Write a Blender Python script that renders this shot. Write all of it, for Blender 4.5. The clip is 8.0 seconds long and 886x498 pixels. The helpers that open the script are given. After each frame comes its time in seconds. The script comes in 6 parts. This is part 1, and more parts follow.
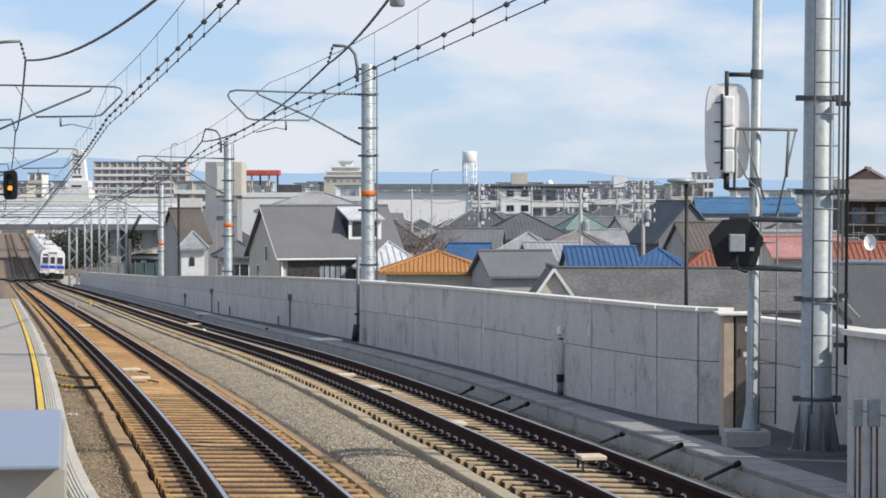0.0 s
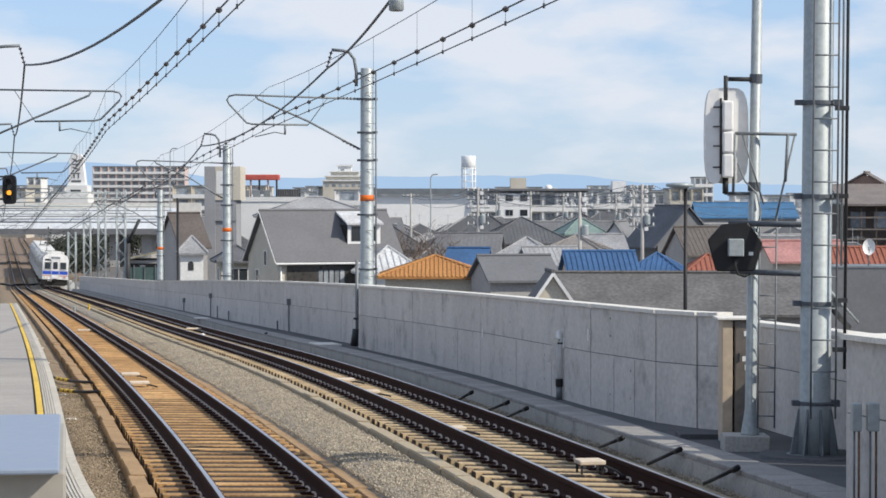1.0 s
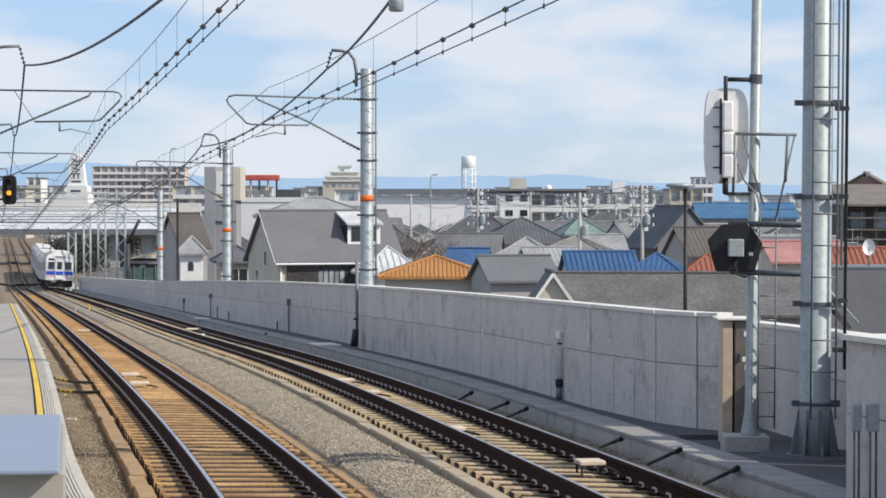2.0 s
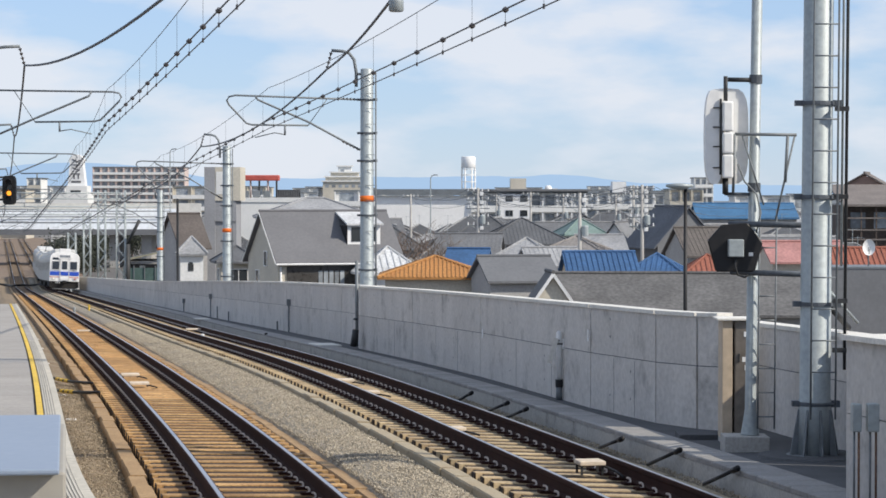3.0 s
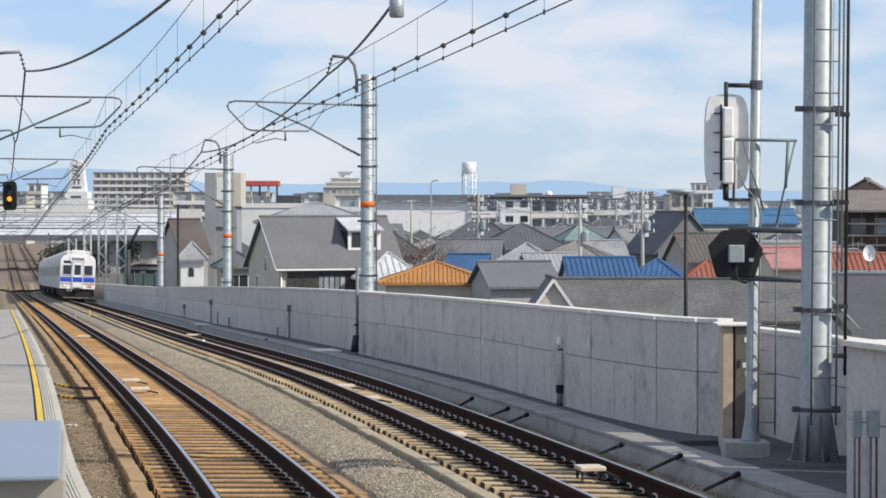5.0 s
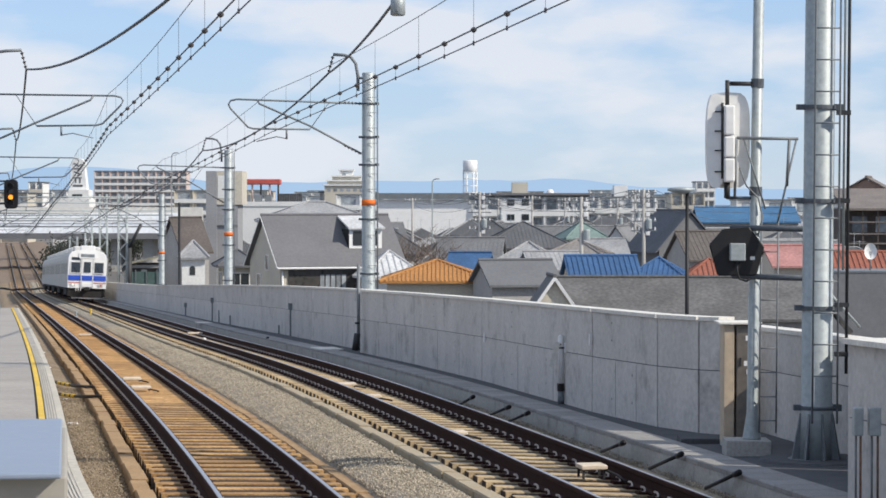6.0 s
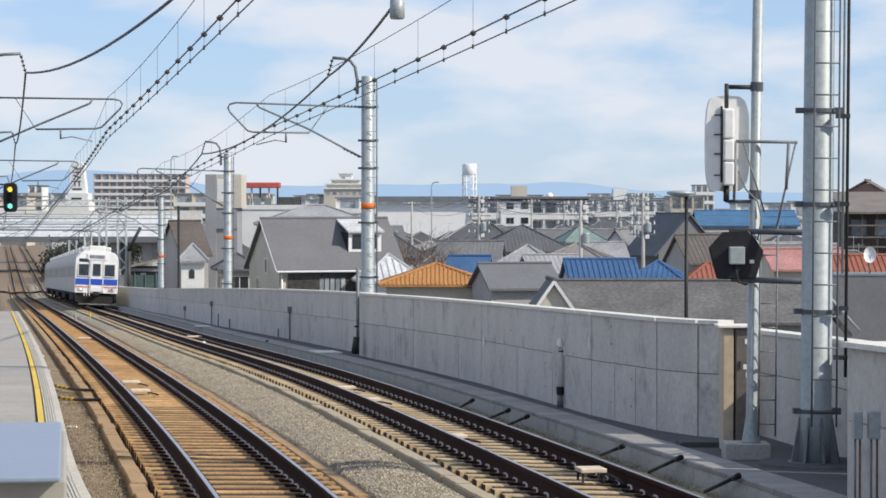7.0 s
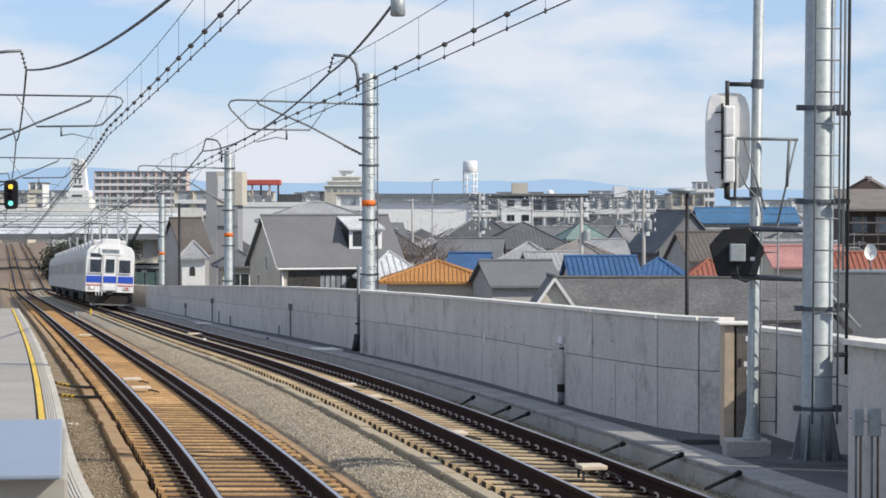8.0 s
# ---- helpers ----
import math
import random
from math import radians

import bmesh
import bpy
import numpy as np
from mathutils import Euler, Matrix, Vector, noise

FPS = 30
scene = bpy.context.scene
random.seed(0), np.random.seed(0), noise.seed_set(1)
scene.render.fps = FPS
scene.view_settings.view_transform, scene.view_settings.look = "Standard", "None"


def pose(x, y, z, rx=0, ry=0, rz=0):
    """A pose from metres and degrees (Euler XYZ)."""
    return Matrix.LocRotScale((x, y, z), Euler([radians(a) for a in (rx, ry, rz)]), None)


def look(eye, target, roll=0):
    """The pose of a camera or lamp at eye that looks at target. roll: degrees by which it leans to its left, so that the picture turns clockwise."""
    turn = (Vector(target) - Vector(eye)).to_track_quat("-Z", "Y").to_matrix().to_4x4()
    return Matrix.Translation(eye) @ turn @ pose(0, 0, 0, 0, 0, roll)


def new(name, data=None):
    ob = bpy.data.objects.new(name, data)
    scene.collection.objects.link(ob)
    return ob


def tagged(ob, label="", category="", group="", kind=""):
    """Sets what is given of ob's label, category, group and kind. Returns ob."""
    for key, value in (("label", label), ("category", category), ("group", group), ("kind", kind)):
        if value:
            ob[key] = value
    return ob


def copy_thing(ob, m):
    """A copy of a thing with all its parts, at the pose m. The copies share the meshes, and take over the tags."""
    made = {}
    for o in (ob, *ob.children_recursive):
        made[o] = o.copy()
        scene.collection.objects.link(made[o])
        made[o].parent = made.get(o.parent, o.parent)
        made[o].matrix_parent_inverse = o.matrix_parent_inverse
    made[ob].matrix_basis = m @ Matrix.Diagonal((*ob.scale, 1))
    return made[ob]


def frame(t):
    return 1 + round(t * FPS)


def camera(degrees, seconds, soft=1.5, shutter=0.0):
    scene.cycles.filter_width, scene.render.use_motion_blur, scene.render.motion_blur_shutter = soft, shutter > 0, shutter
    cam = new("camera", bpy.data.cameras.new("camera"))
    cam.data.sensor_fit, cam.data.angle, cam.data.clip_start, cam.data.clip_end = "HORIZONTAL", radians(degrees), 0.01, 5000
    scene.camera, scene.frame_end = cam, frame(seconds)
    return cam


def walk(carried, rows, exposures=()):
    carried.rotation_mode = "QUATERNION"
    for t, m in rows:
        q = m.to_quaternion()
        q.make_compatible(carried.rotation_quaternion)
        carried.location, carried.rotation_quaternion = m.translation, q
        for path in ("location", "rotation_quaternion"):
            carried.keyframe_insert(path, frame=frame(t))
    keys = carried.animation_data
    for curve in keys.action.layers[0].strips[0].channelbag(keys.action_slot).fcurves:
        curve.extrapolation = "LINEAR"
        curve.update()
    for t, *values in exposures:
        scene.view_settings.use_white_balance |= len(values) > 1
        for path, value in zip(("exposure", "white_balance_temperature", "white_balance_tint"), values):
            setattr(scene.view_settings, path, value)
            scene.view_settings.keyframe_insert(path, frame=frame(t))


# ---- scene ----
FOV = 19.77
EYE = 12.0            # camera height over the street; the line climbs to it on a ramp


def aim(t, yaw, pitch):
    return (t, pose(0, 0, EYE, 90 + pitch, 0, yaw))


cam = camera(FOV, 8.0, soft=1.65)
walk(cam, [
    aim(0.0, -0.013, -1.350), aim(0.5, -0.013, -1.311), aim(1.0, -0.035, -1.248), aim(1.5, -0.036, -1.241),
    aim(3.0, -0.037, -1.235), aim(3.5, -0.037, -1.190), aim(4.0, -0.037, -1.171), aim(4.5, -0.037, -1.095),
    aim(6.0, 0.0, -1.146), aim(6.5, 0.0, -1.095), aim(7.0, -0.015, -1.070), aim(7.5, -0.005, -1.108), aim(8.0, 0.0, -1.133)])

# ---- world and sun ----
SUN_AZ, SUN_EL = radians(114), radians(38)      # azimuth clockwise from +y
world = bpy.data.worlds.new("sky")
scene.world = world
world.use_nodes = True
wn, wl = world.node_tree.nodes, world.node_tree.links
wn.clear()
sky = wn.new("ShaderNodeTexSky")
sky.sky_type = "NISHITA"
sky.sun_disc = False
sky.sun_elevation, sky.sun_rotation = SUN_EL, SUN_AZ
sky.air_density, sky.dust_density, sky.ozone_density = 1.0, 0.0, 3.0
wgeo = wn.new("ShaderNodeTexCoord")
wmap = wn.new("ShaderNodeMapping")
wmap.inputs["Scale"].default_value = (10, 10, 30)
wmap.inputs["Location"].default_value = (2.3, 0.1, 0.55)
cloud = wn.new("ShaderNodeTexNoise")
cloud.inputs["Scale"].default_value, cloud.inputs["Detail"].default_value, cloud.inputs["Roughness"].default_value = 1.0, 6.0, 0.5
ramp = wn.new("ShaderNodeValToRGB")
ramp.color_ramp.elements[0].position, ramp.color_ramp.elements[1].position = 0.44, 0.59
ramp.color_ramp.elements[0].color, ramp.color_ramp.elements[1].color = (0, 0, 0, 1), (0.85, 0.85, 0.85, 1)
tint = wn.new("ShaderNodeMix")
tint.data_type, tint.blend_type = "RGBA", "MULTIPLY"
tint.inputs["Factor"].default_value = 1.0
tint.inputs[7].default_value = (1.0, 1.12, 1.45, 1)
veil = wn.new("ShaderNodeMix")
veil.data_type = "RGBA"
veil.inputs["Factor"].default_value = 0.55
veil.inputs[7].default_value = (5.15, 6.9, 9.6, 1)
wmix = wn.new("ShaderNodeMix")
wmix.data_type = "RGBA"
wmix.inputs[7].default_value = (8.6, 8.95, 9.7, 1)
back = wn.new("ShaderNodeBackground")
back.inputs["Strength"].default_value = 0.096
wout = wn.new("ShaderNodeOutputWorld")
wl.new(wgeo.outputs["Generated"], wmap.inputs["Vector"])
wl.new(wmap.outputs["Vector"], cloud.inputs["Vector"])
wl.new(cloud.outputs["Fac"], ramp.inputs["Fac"])
wl.new(sky.outputs["Color"], tint.inputs[6])
wl.new(tint.outputs[2], veil.inputs[6])
wl.new(veil.outputs[2], wmix.inputs[6])
wl.new(ramp.outputs["Color"], wmix.inputs["Factor"])
wl.new(wmix.outputs[2], back.inputs["Color"])
wl.new(back.outputs["Background"], wout.inputs["Surface"])

sun = new("sun", bpy.data.lights.new("sun", "SUN"))
sun.data.energy, sun.data.angle, sun.data.color = 5.0, radians(0.5), (1.0, 0.92, 0.8)
sun_way = Vector((math.sin(SUN_AZ) * math.cos(SUN_EL), math.cos(SUN_AZ) * math.cos(SUN_EL), math.sin(SUN_EL)))
sun.matrix_world = look(sun_way * 60 + Vector((0, 60, 0)), (0, 60, 0))
scene.view_settings.exposure = -0.05


# ---- materials ----
def material(name, col, rough=0.8, metal=0.0, grain=18.0, blotch=1.2, vary=0.25, bump=0.25, dist=0.01, col2=None, rnd=0.0, spec=0.4, streak=0.0, island=0.0, stain=0.0):
    """A surface with fine grain, broad blotches and relief; col2 is its stain colour."""
    m = bpy.data.materials.new(name)
    m.use_nodes = True
    n, l = m.node_tree.nodes, m.node_tree.links
    b = n["Principled BSDF"]
    tc = n.new("ShaderNodeTexCoord")
    oi = n.new("ShaderNodeObjectInfo")
    add = n.new("ShaderNodeVectorMath")
    add.operation = "MULTIPLY_ADD"
    l.new(oi.outputs["Random"], add.inputs[0])
    add.inputs[1].default_value = (37, 61, 83)
    l.new(tc.outputs["Object"], add.inputs[2])
    fine, broad = n.new("ShaderNodeTexNoise"), n.new("ShaderNodeTexNoise")
    fine.inputs["Scale"].default_value, fine.inputs["Detail"].default_value = grain, 5
    broad.inputs["Scale"].default_value, broad.inputs["Detail"].default_value = blotch, 4
    l.new(add.outputs[0], fine.inputs["Vector"])
    src = add.outputs[0]
    if streak:
        mp = n.new("ShaderNodeMapping")
        mp.inputs["Scale"].default_value = (streak, streak, 0.35)
        l.new(src, mp.inputs["Vector"])
        src = mp.outputs["Vector"]
    l.new(src, broad.inputs["Vector"])
    c2 = col2 or tuple(c * 0.55 for c in col)
    r1 = n.new("ShaderNodeValToRGB")
    r1.color_ramp.elements[0].position, r1.color_ramp.elements[1].position = 0.32, 0.68
    r1.color_ramp.elements[0].color = (*[a + (b2 - a) * min(1, vary * 2) for a, b2 in zip(col, c2)], 1)
    r1.color_ramp.elements[1].color = (*col, 1)
    l.new(broad.outputs["Fac"], r1.inputs["Fac"])
    mx = n.new("ShaderNodeMix")
    mx.data_type, mx.blend_type = "RGBA", "MULTIPLY"
    mx.inputs["Factor"].default_value = 1.0
    r2 = n.new("ShaderNodeMapRange")
    r2.inputs["From Min"].default_value, r2.inputs["From Max"].default_value = 0.3, 0.7
    r2.inputs["To Min"].default_value, r2.inputs["To Max"].default_value = 1 - vary, 1 + vary * 0.6
    l.new(fine.outputs["Fac"], r2.inputs["Value"])
    l.new(r1.outputs["Color"], mx.inputs[6])
    l.new(r2.outputs["Result"], mx.inputs[7])
    out = mx.outputs[2]
    if stain:
        sn = n.new("ShaderNodeTexNoise")
        sn.inputs["Scale"].default_value, sn.inputs["Detail"].default_value, sn.inputs["Roughness"].default_value = 1.6, 6, 0.65
        l.new(add.outputs[0], sn.inputs["Vector"])
        sr = n.new("ShaderNodeMapRange")
        sr.inputs["From Min"].default_value, sr.inputs["From Max"].default_value = 0.54, 0.72
        sr.inputs["To Min"].default_value, sr.inputs["To Max"].default_value = 1.0, 1 - stain
        l.new(sn.outputs["Fac"], sr.inputs["Value"])
        sm = n.new("ShaderNodeMix")
        sm.data_type, sm.blend_type = "RGBA", "MULTIPLY"
        sm.inputs["Factor"].default_value = 1.0
        l.new(out, sm.inputs[6])
        l.new(sr.outputs["Result"], sm.inputs[7])
        out = sm.outputs[2]
    for amount, node, socket in ((rnd, oi, "Random"), (island, None, "Random Per Island")):
        if amount:
            g = node or n.new("ShaderNodeNewGeometry")
            r3 = n.new("ShaderNodeMapRange")
            r3.inputs["To Min"].default_value, r3.inputs["To Max"].default_value = 1 - amount, 1 + amount
            l.new(g.outputs[socket], r3.inputs["Value"])
            m2 = n.new("ShaderNodeMix")
            m2.data_type, m2.blend_type = "RGBA", "MULTIPLY"
            m2.inputs["Factor"].default_value = 1.0
            l.new(out, m2.inputs[6])
            l.new(r3.outputs["Result"], m2.inputs[7])
            out = m2.outputs[2]
    l.new(out, b.inputs["Base Color"])
    b.inputs["Metallic"].default_value = metal
    b.inputs["Specular IOR Level"].default_value = spec
    r4 = n.new("ShaderNodeMapRange")
    r4.inputs["To Min"].default_value, r4.inputs["To Max"].default_value = max(0.03, rough - 0.12), min(1, rough + 0.12)
    l.new(fine.outputs["Fac"], r4.inputs["Value"])
    l.new(r4.outputs["Result"], b.inputs["Roughness"])
    if bump:
        bp = n.new("ShaderNodeBump")
        bp.inputs["Strength"].default_value, bp.inputs["Distance"].default_value = bump, dist
        l.new(fine.outputs["Fac"], bp.inputs["Height"])
        l.new(bp.outputs["Normal"], b.inputs["Normal"])
    return m


def glowing(name, col, strength):
    m = bpy.data.materials.new(name)
    m.use_nodes = True
    b = m.node_tree.nodes["Principled BSDF"]
    b.inputs["Base Color"].default_value = (*col, 1)
    b.inputs["Emission Color"].default_value = (*col, 1)
    b.inputs["Emission Strength"].default_value = strength
    return m


def glass(name, col=(0.03, 0.035, 0.04)):
    m = bpy.data.materials.new(name)
    m.use_nodes = True
    b = m.node_tree.nodes["Principled BSDF"]
    b.inputs["Base Color"].default_value = (*col, 1)
    b.inputs["Roughness"].default_value = 0.06
    b.inputs["Specular IOR Level"].default_value = 0.6
    return m


M_GROUND = material("street_ground", (0.17, 0.16, 0.15), 0.95, grain=0.8, blotch=0.03, vary=0.35, bump=0)
M_CONC = material("concrete", (0.42, 0.41, 0.39), 0.85, grain=30, blotch=1.1, vary=0.2, col2=(0.27, 0.26, 0.25), dist=0.004)
M_WALL = material("wall_concrete", (0.57, 0.545, 0.515), 0.85, stain=0.42, grain=14, blotch=0.75, vary=0.14, col2=(0.3, 0.29, 0.28), dist=0.003, streak=1.6, rnd=0.06)
M_KERB = material("worn_kerb_concrete", (0.41, 0.4, 0.375), 0.85, stain=0.5, grain=24, blotch=1.8, vary=0.2, col2=(0.28, 0.27, 0.26), dist=0.004, rnd=0.1)
M_LID = material("trough_lid_concrete", (0.31, 0.3, 0.29), 0.85, stain=0.25, grain=24, blotch=1.8, vary=0.2, dist=0.004, rnd=0.12)
M_COPING = material("coping_concrete", (0.7, 0.68, 0.63), 0.8, grain=20, vary=0.14, dist=0.003)
# Far darker than bare concrete: the wall's shade is in the tone.
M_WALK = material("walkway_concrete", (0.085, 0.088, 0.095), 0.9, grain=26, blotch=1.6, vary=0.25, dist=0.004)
M_CURB = material("stained_curb_concrete", (0.38, 0.255, 0.135), 0.9, grain=28, blotch=1.4, vary=0.3, col2=(0.27, 0.16, 0.075), dist=0.006)
M_CURB_R = material("pale_curb_concrete", (0.37, 0.32, 0.23), 0.9, grain=28, blotch=1.4, vary=0.25, col2=(0.33, 0.24, 0.14), dist=0.006)
M_BED = material("track_bed", (0.045, 0.028, 0.018), 0.95, grain=40, blotch=3, vary=0.4)
M_SLEEPER = material("rust_stained_sleeper", (0.55, 0.345, 0.15), 0.85, grain=26, blotch=2.2, vary=0.4, col2=(0.24, 0.12, 0.045), rnd=0.22, dist=0.006)
M_SLEEPER_R = material("pale_dusty_sleeper", (0.49, 0.385, 0.235), 0.85, grain=26, blotch=2.2, vary=0.3, col2=(0.3, 0.19, 0.1), rnd=0.16, dist=0.006)
M_SLEEPER_OLD = material("old_brown_sleeper", (0.24, 0.18, 0.125), 0.9, grain=26, blotch=2.2, vary=0.35, dist=0.006)
M_RUST = material("rusty_rail_steel", (0.042, 0.017, 0.013), 0.95, grain=40, blotch=3, vary=0.35, dist=0.002, spec=0.15)
M_SHINE = material("polished_rail_head", (0.5, 0.5, 0.52), 0.34, metal=0.8, grain=60, vary=0.1, bump=0.05, dist=0.001)
M_CLIP = material("galvanised_clip", (0.66, 0.58, 0.52), 0.5, metal=0.0, vary=0.25)
M_GRAVEL = material("grey_gravel", (0.38, 0.335, 0.265), 0.95, grain=55, blotch=2.4, vary=0.5, bump=1.0, dist=0.03)
M_GRAVEL_W = material("warm_gravel", (0.29, 0.235, 0.165), 0.95, grain=34, blotch=2.0, vary=0.45, bump=1.0, dist=0.03, col2=(0.2, 0.13, 0.07))
M_STONE = material("gravel_stone", (0.43, 0.375, 0.29), 0.95, grain=30, vary=0.2, island=0.42, bump=0)
M_STONE_W = material("brown_gravel_stone", (0.31, 0.25, 0.175), 0.95, grain=30, vary=0.2, island=0.4, bump=0)
M_PLAT = material("platform_paving", (0.355, 0.33, 0.3), 0.9, grain=24, blotch=1.2, vary=0.16, rnd=0.07, dist=0.004)
M_PLATEDGE = material("platform_edge_stone", (0.54, 0.5, 0.42), 0.85, grain=24, vary=0.2, rnd=0.06)
M_YELLOW = material("yellow_tactile_tile", (0.72, 0.48, 0.06), 0.7, grain=30, vary=0.15, rnd=0.06)
M_GALV = material("galvanised_steel", (0.37, 0.41, 0.42), 0.5, metal=0.2, grain=16, blotch=1.6, vary=0.16, dist=0.002)
M_GALV_D = material("dull_galvanised_steel", (0.2, 0.22, 0.235), 0.6, metal=0.3, grain=16, vary=0.2, dist=0.002)
M_CLAMP = material("grey_clamp_steel", (0.105, 0.12, 0.14), 0.6, metal=0.2, grain=16, vary=0.25, dist=0.002)
M_DARK = material("dark_steel", (0.045, 0.047, 0.05), 0.6, metal=0.2, vary=0.3, dist=0.002)
M_BLACK = material("black_paint", (0.012, 0.012, 0.014), 0.55, vary=0.3, dist=0.002)
M_ORANGE = material("orange_marker_paint", (0.8, 0.17, 0.02), 0.7, vary=0.15, dist=0.001)
M_WHITE = material("white_paint", (0.78, 0.78, 0.77), 0.55, grain=10, vary=0.07, dist=0.001)
M_WIRE = material("weathered_wire", (0.1, 0.105, 0.115), 0.6, metal=0.3, vary=0.2, bump=0)
M_PORC = material("porcelain_insulator", (0.09, 0.08, 0.08), 0.35, vary=0.2, bump=0)
M_TAN = material("tan_weathered_panel", (0.52, 0.42, 0.31), 0.6, grain=9, vary=0.16, streak=3, dist=0.002)
M_CABINET = material("stainless_cabinet", (0.24, 0.21, 0.18), 0.45, metal=0.4, grain=12, vary=0.18, dist=0.001)
M_BOXTOP = material("blue_grey_panel", (0.24, 0.29, 0.37), 0.5, grain=14, vary=0.05, bump=0.05, dist=0.001)
M_BEIGE = material("beige_panel", (0.34, 0.32, 0.28), 0.7, grain=14, vary=0.08, dist=0.001)
GLASS = glass("dark_window_glass")


# ---- mesh helpers ----
def part(name, bm, mat, parent=None, label="", smooth=False):
    me = bpy.data.meshes.new(name)
    bmesh.ops.recalc_face_normals(bm, faces=bm.faces)
    bm.to_mesh(me)
    bm.free()
    if smooth:
        me.polygons.foreach_set("use_smooth", [True] * len(me.polygons))
    me.materials.append(mat)
    ob = new(name, me)
    ob.parent = parent
    return tagged(ob, label)


def empty(name, label, category, m=None, group="", kind=""):
    ob = new(name)
    ob.empty_display_size = 0.2
    if m is not None:
        ob.matrix_world = m
    return tagged(ob, label, category, group, kind)


def box(bm, x0, x1, y0, y1, z0, z1, bevel=0.0, m=None):
    vs = [bm.verts.new(v) for v in ((x0, y0, z0), (x1, y0, z0), (x1, y1, z0), (x0, y1, z0), (x0, y0, z1), (x1, y0, z1), (x1, y1, z1), (x0, y1, z1))]
    fs = [bm.faces.new([vs[i] for i in q]) for q in ((3, 2, 1, 0), (4, 5, 6, 7), (0, 1, 5, 4), (1, 2, 6, 5), (2, 3, 7, 6), (3, 0, 4, 7))]
    if bevel:
        r = bmesh.ops.bevel(bm, geom=list({e for f in fs for e in f.edges}), offset=bevel, segments=2, affect="EDGES", profile=0.5)
        vs = list({v for f in r["faces"] for v in f.verts} | {v for v in vs if v.is_valid})
    if m is not None:
        bmesh.ops.transform(bm, matrix=m, verts=vs)
    return bm


def boxed(*a, bevel=0.0, m=None):
    return box(bmesh.new(), *a, bevel=bevel, m=m)


def rod(bm, a, b, r, r2=None, seg=8, caps=True):
    """A round bar from a to b."""
    a, b = Vector(a), Vector(b)
    w = (b - a).normalized()
    u = w.orthogonal().normalized()
    v = w.cross(u)
    r2 = r if r2 is None else r2
    rings = [[bm.verts.new(p + (u * math.cos(k * math.tau / seg) + v * math.sin(k * math.tau / seg)) * q) for k in range(seg)] for p, q in ((a, r), (b, r2))]
    for k in range(seg):
        bm.faces.new((rings[0][k], rings[0][(k + 1) % seg], rings[1][(k + 1) % seg], rings[1][k]))
    if caps:
        bm.faces.new(rings[0][::-1])
        bm.faces.new(rings[1])
    return bm


def tube(bm, pts, r, seg=6):
    """A bent bar through pts."""
    pts = [Vector(p) for p in pts]
    rings = []
    for i, p in enumerate(pts):
        w = (pts[min(i + 1, len(pts) - 1)] - pts[max(i - 1, 0)]).normalized()
        u = w.cross(Vector((0.31, 0.17, 0.93))).normalized()
        v = w.cross(u)
        rings.append([bm.verts.new(p + (u * math.cos(k * math.tau / seg) + v * math.sin(k * math.tau / seg)) * r) for k in range(seg)])
    for a, b in zip(rings, rings[1:]):
        for k in range(seg):
            bm.faces.new((a[k], a[(k + 1) % seg], b[(k + 1) % seg], b[k]))
    bm.faces.new(rings[0][::-1])
    bm.faces.new(rings[-1])
    return bm


def lathe(bm, base, prof, seg=14):
    """A turned form round the upright through base; prof holds (radius, height)."""
    x, y, z = base
    rings = [[bm.verts.new((x + r * math.cos(k * math.tau / seg), y + r * math.sin(k * math.tau / seg), z + h)) for k in range(seg)] for r, h in prof]
    for a, b in zip(rings, rings[1:]):
        for k in range(seg):
            bm.faces.new((a[k], a[(k + 1) % seg], b[(k + 1) % seg], b[k]))
    bm.faces.new(rings[0][::-1])
    bm.faces.new(rings[-1])
    return bm


def plate(bm, outline, axis, a, b):
    """A flat form: outline of (u, v) pushed from a to b along axis ('x', 'y' or 'z')."""
    place = {"x": lambda u, v, w: (w, u, v), "y": lambda u, v, w: (u, w, v), "z": lambda u, v, w: (u, v, w)}[axis]
    lo, hi = [[bm.verts.new(place(u, v, w)) for u, v in outline] for w in (a, b)]
    n = len(outline)
    bm.faces.new(lo[::-1])
    bm.faces.new(hi)
    for k in range(n):
        bm.faces.new((lo[k], lo[(k + 1) % n], hi[(k + 1) % n], hi[k]))
    return bm


def plated(outline, axis, a, b):
    return plate(bmesh.new(), outline, axis, a, b)


# ---- the line's plan: x of each track's centre and height of its rails, by the distance y ahead ----
LAT = Vector((0.985, 0.172, 0.0))      # across the tracks, to the right
CANT_L, CANT_R = 0.022, 0.042      # the outer, left rail lies higher


def drop(y):
    y = max(y, -20.0)
    if y <= 270:
        return 2.8 + 0.0305 * (y - 24) - 0.2975 * (1 - math.exp(-(y - 24) / 35))
    k = min(y - 270, 46.0)
    return 10.0055 + 0.0305 * (k - k * k / 92)


def rail_z(y):
    return EYE - drop(y)


def left_x(y):
    if y < 20:
        return -0.956 - 0.1476 * (y - 20)
    return -1.51 - 0.1755 * (y - 23.7) + 0.24 * (1 - math.exp(-(y - 24) / 12))


def right_x(y):
    return left_x(y) + 3.42 + 0.4 * math.exp(-((y - 52) / 22) ** 2)


def on_line(fx, y, u=0.0, w=0.0, cant=0.0):
    return Vector((fx(y), y, rail_z(y) + w - u * cant)) + LAT * u


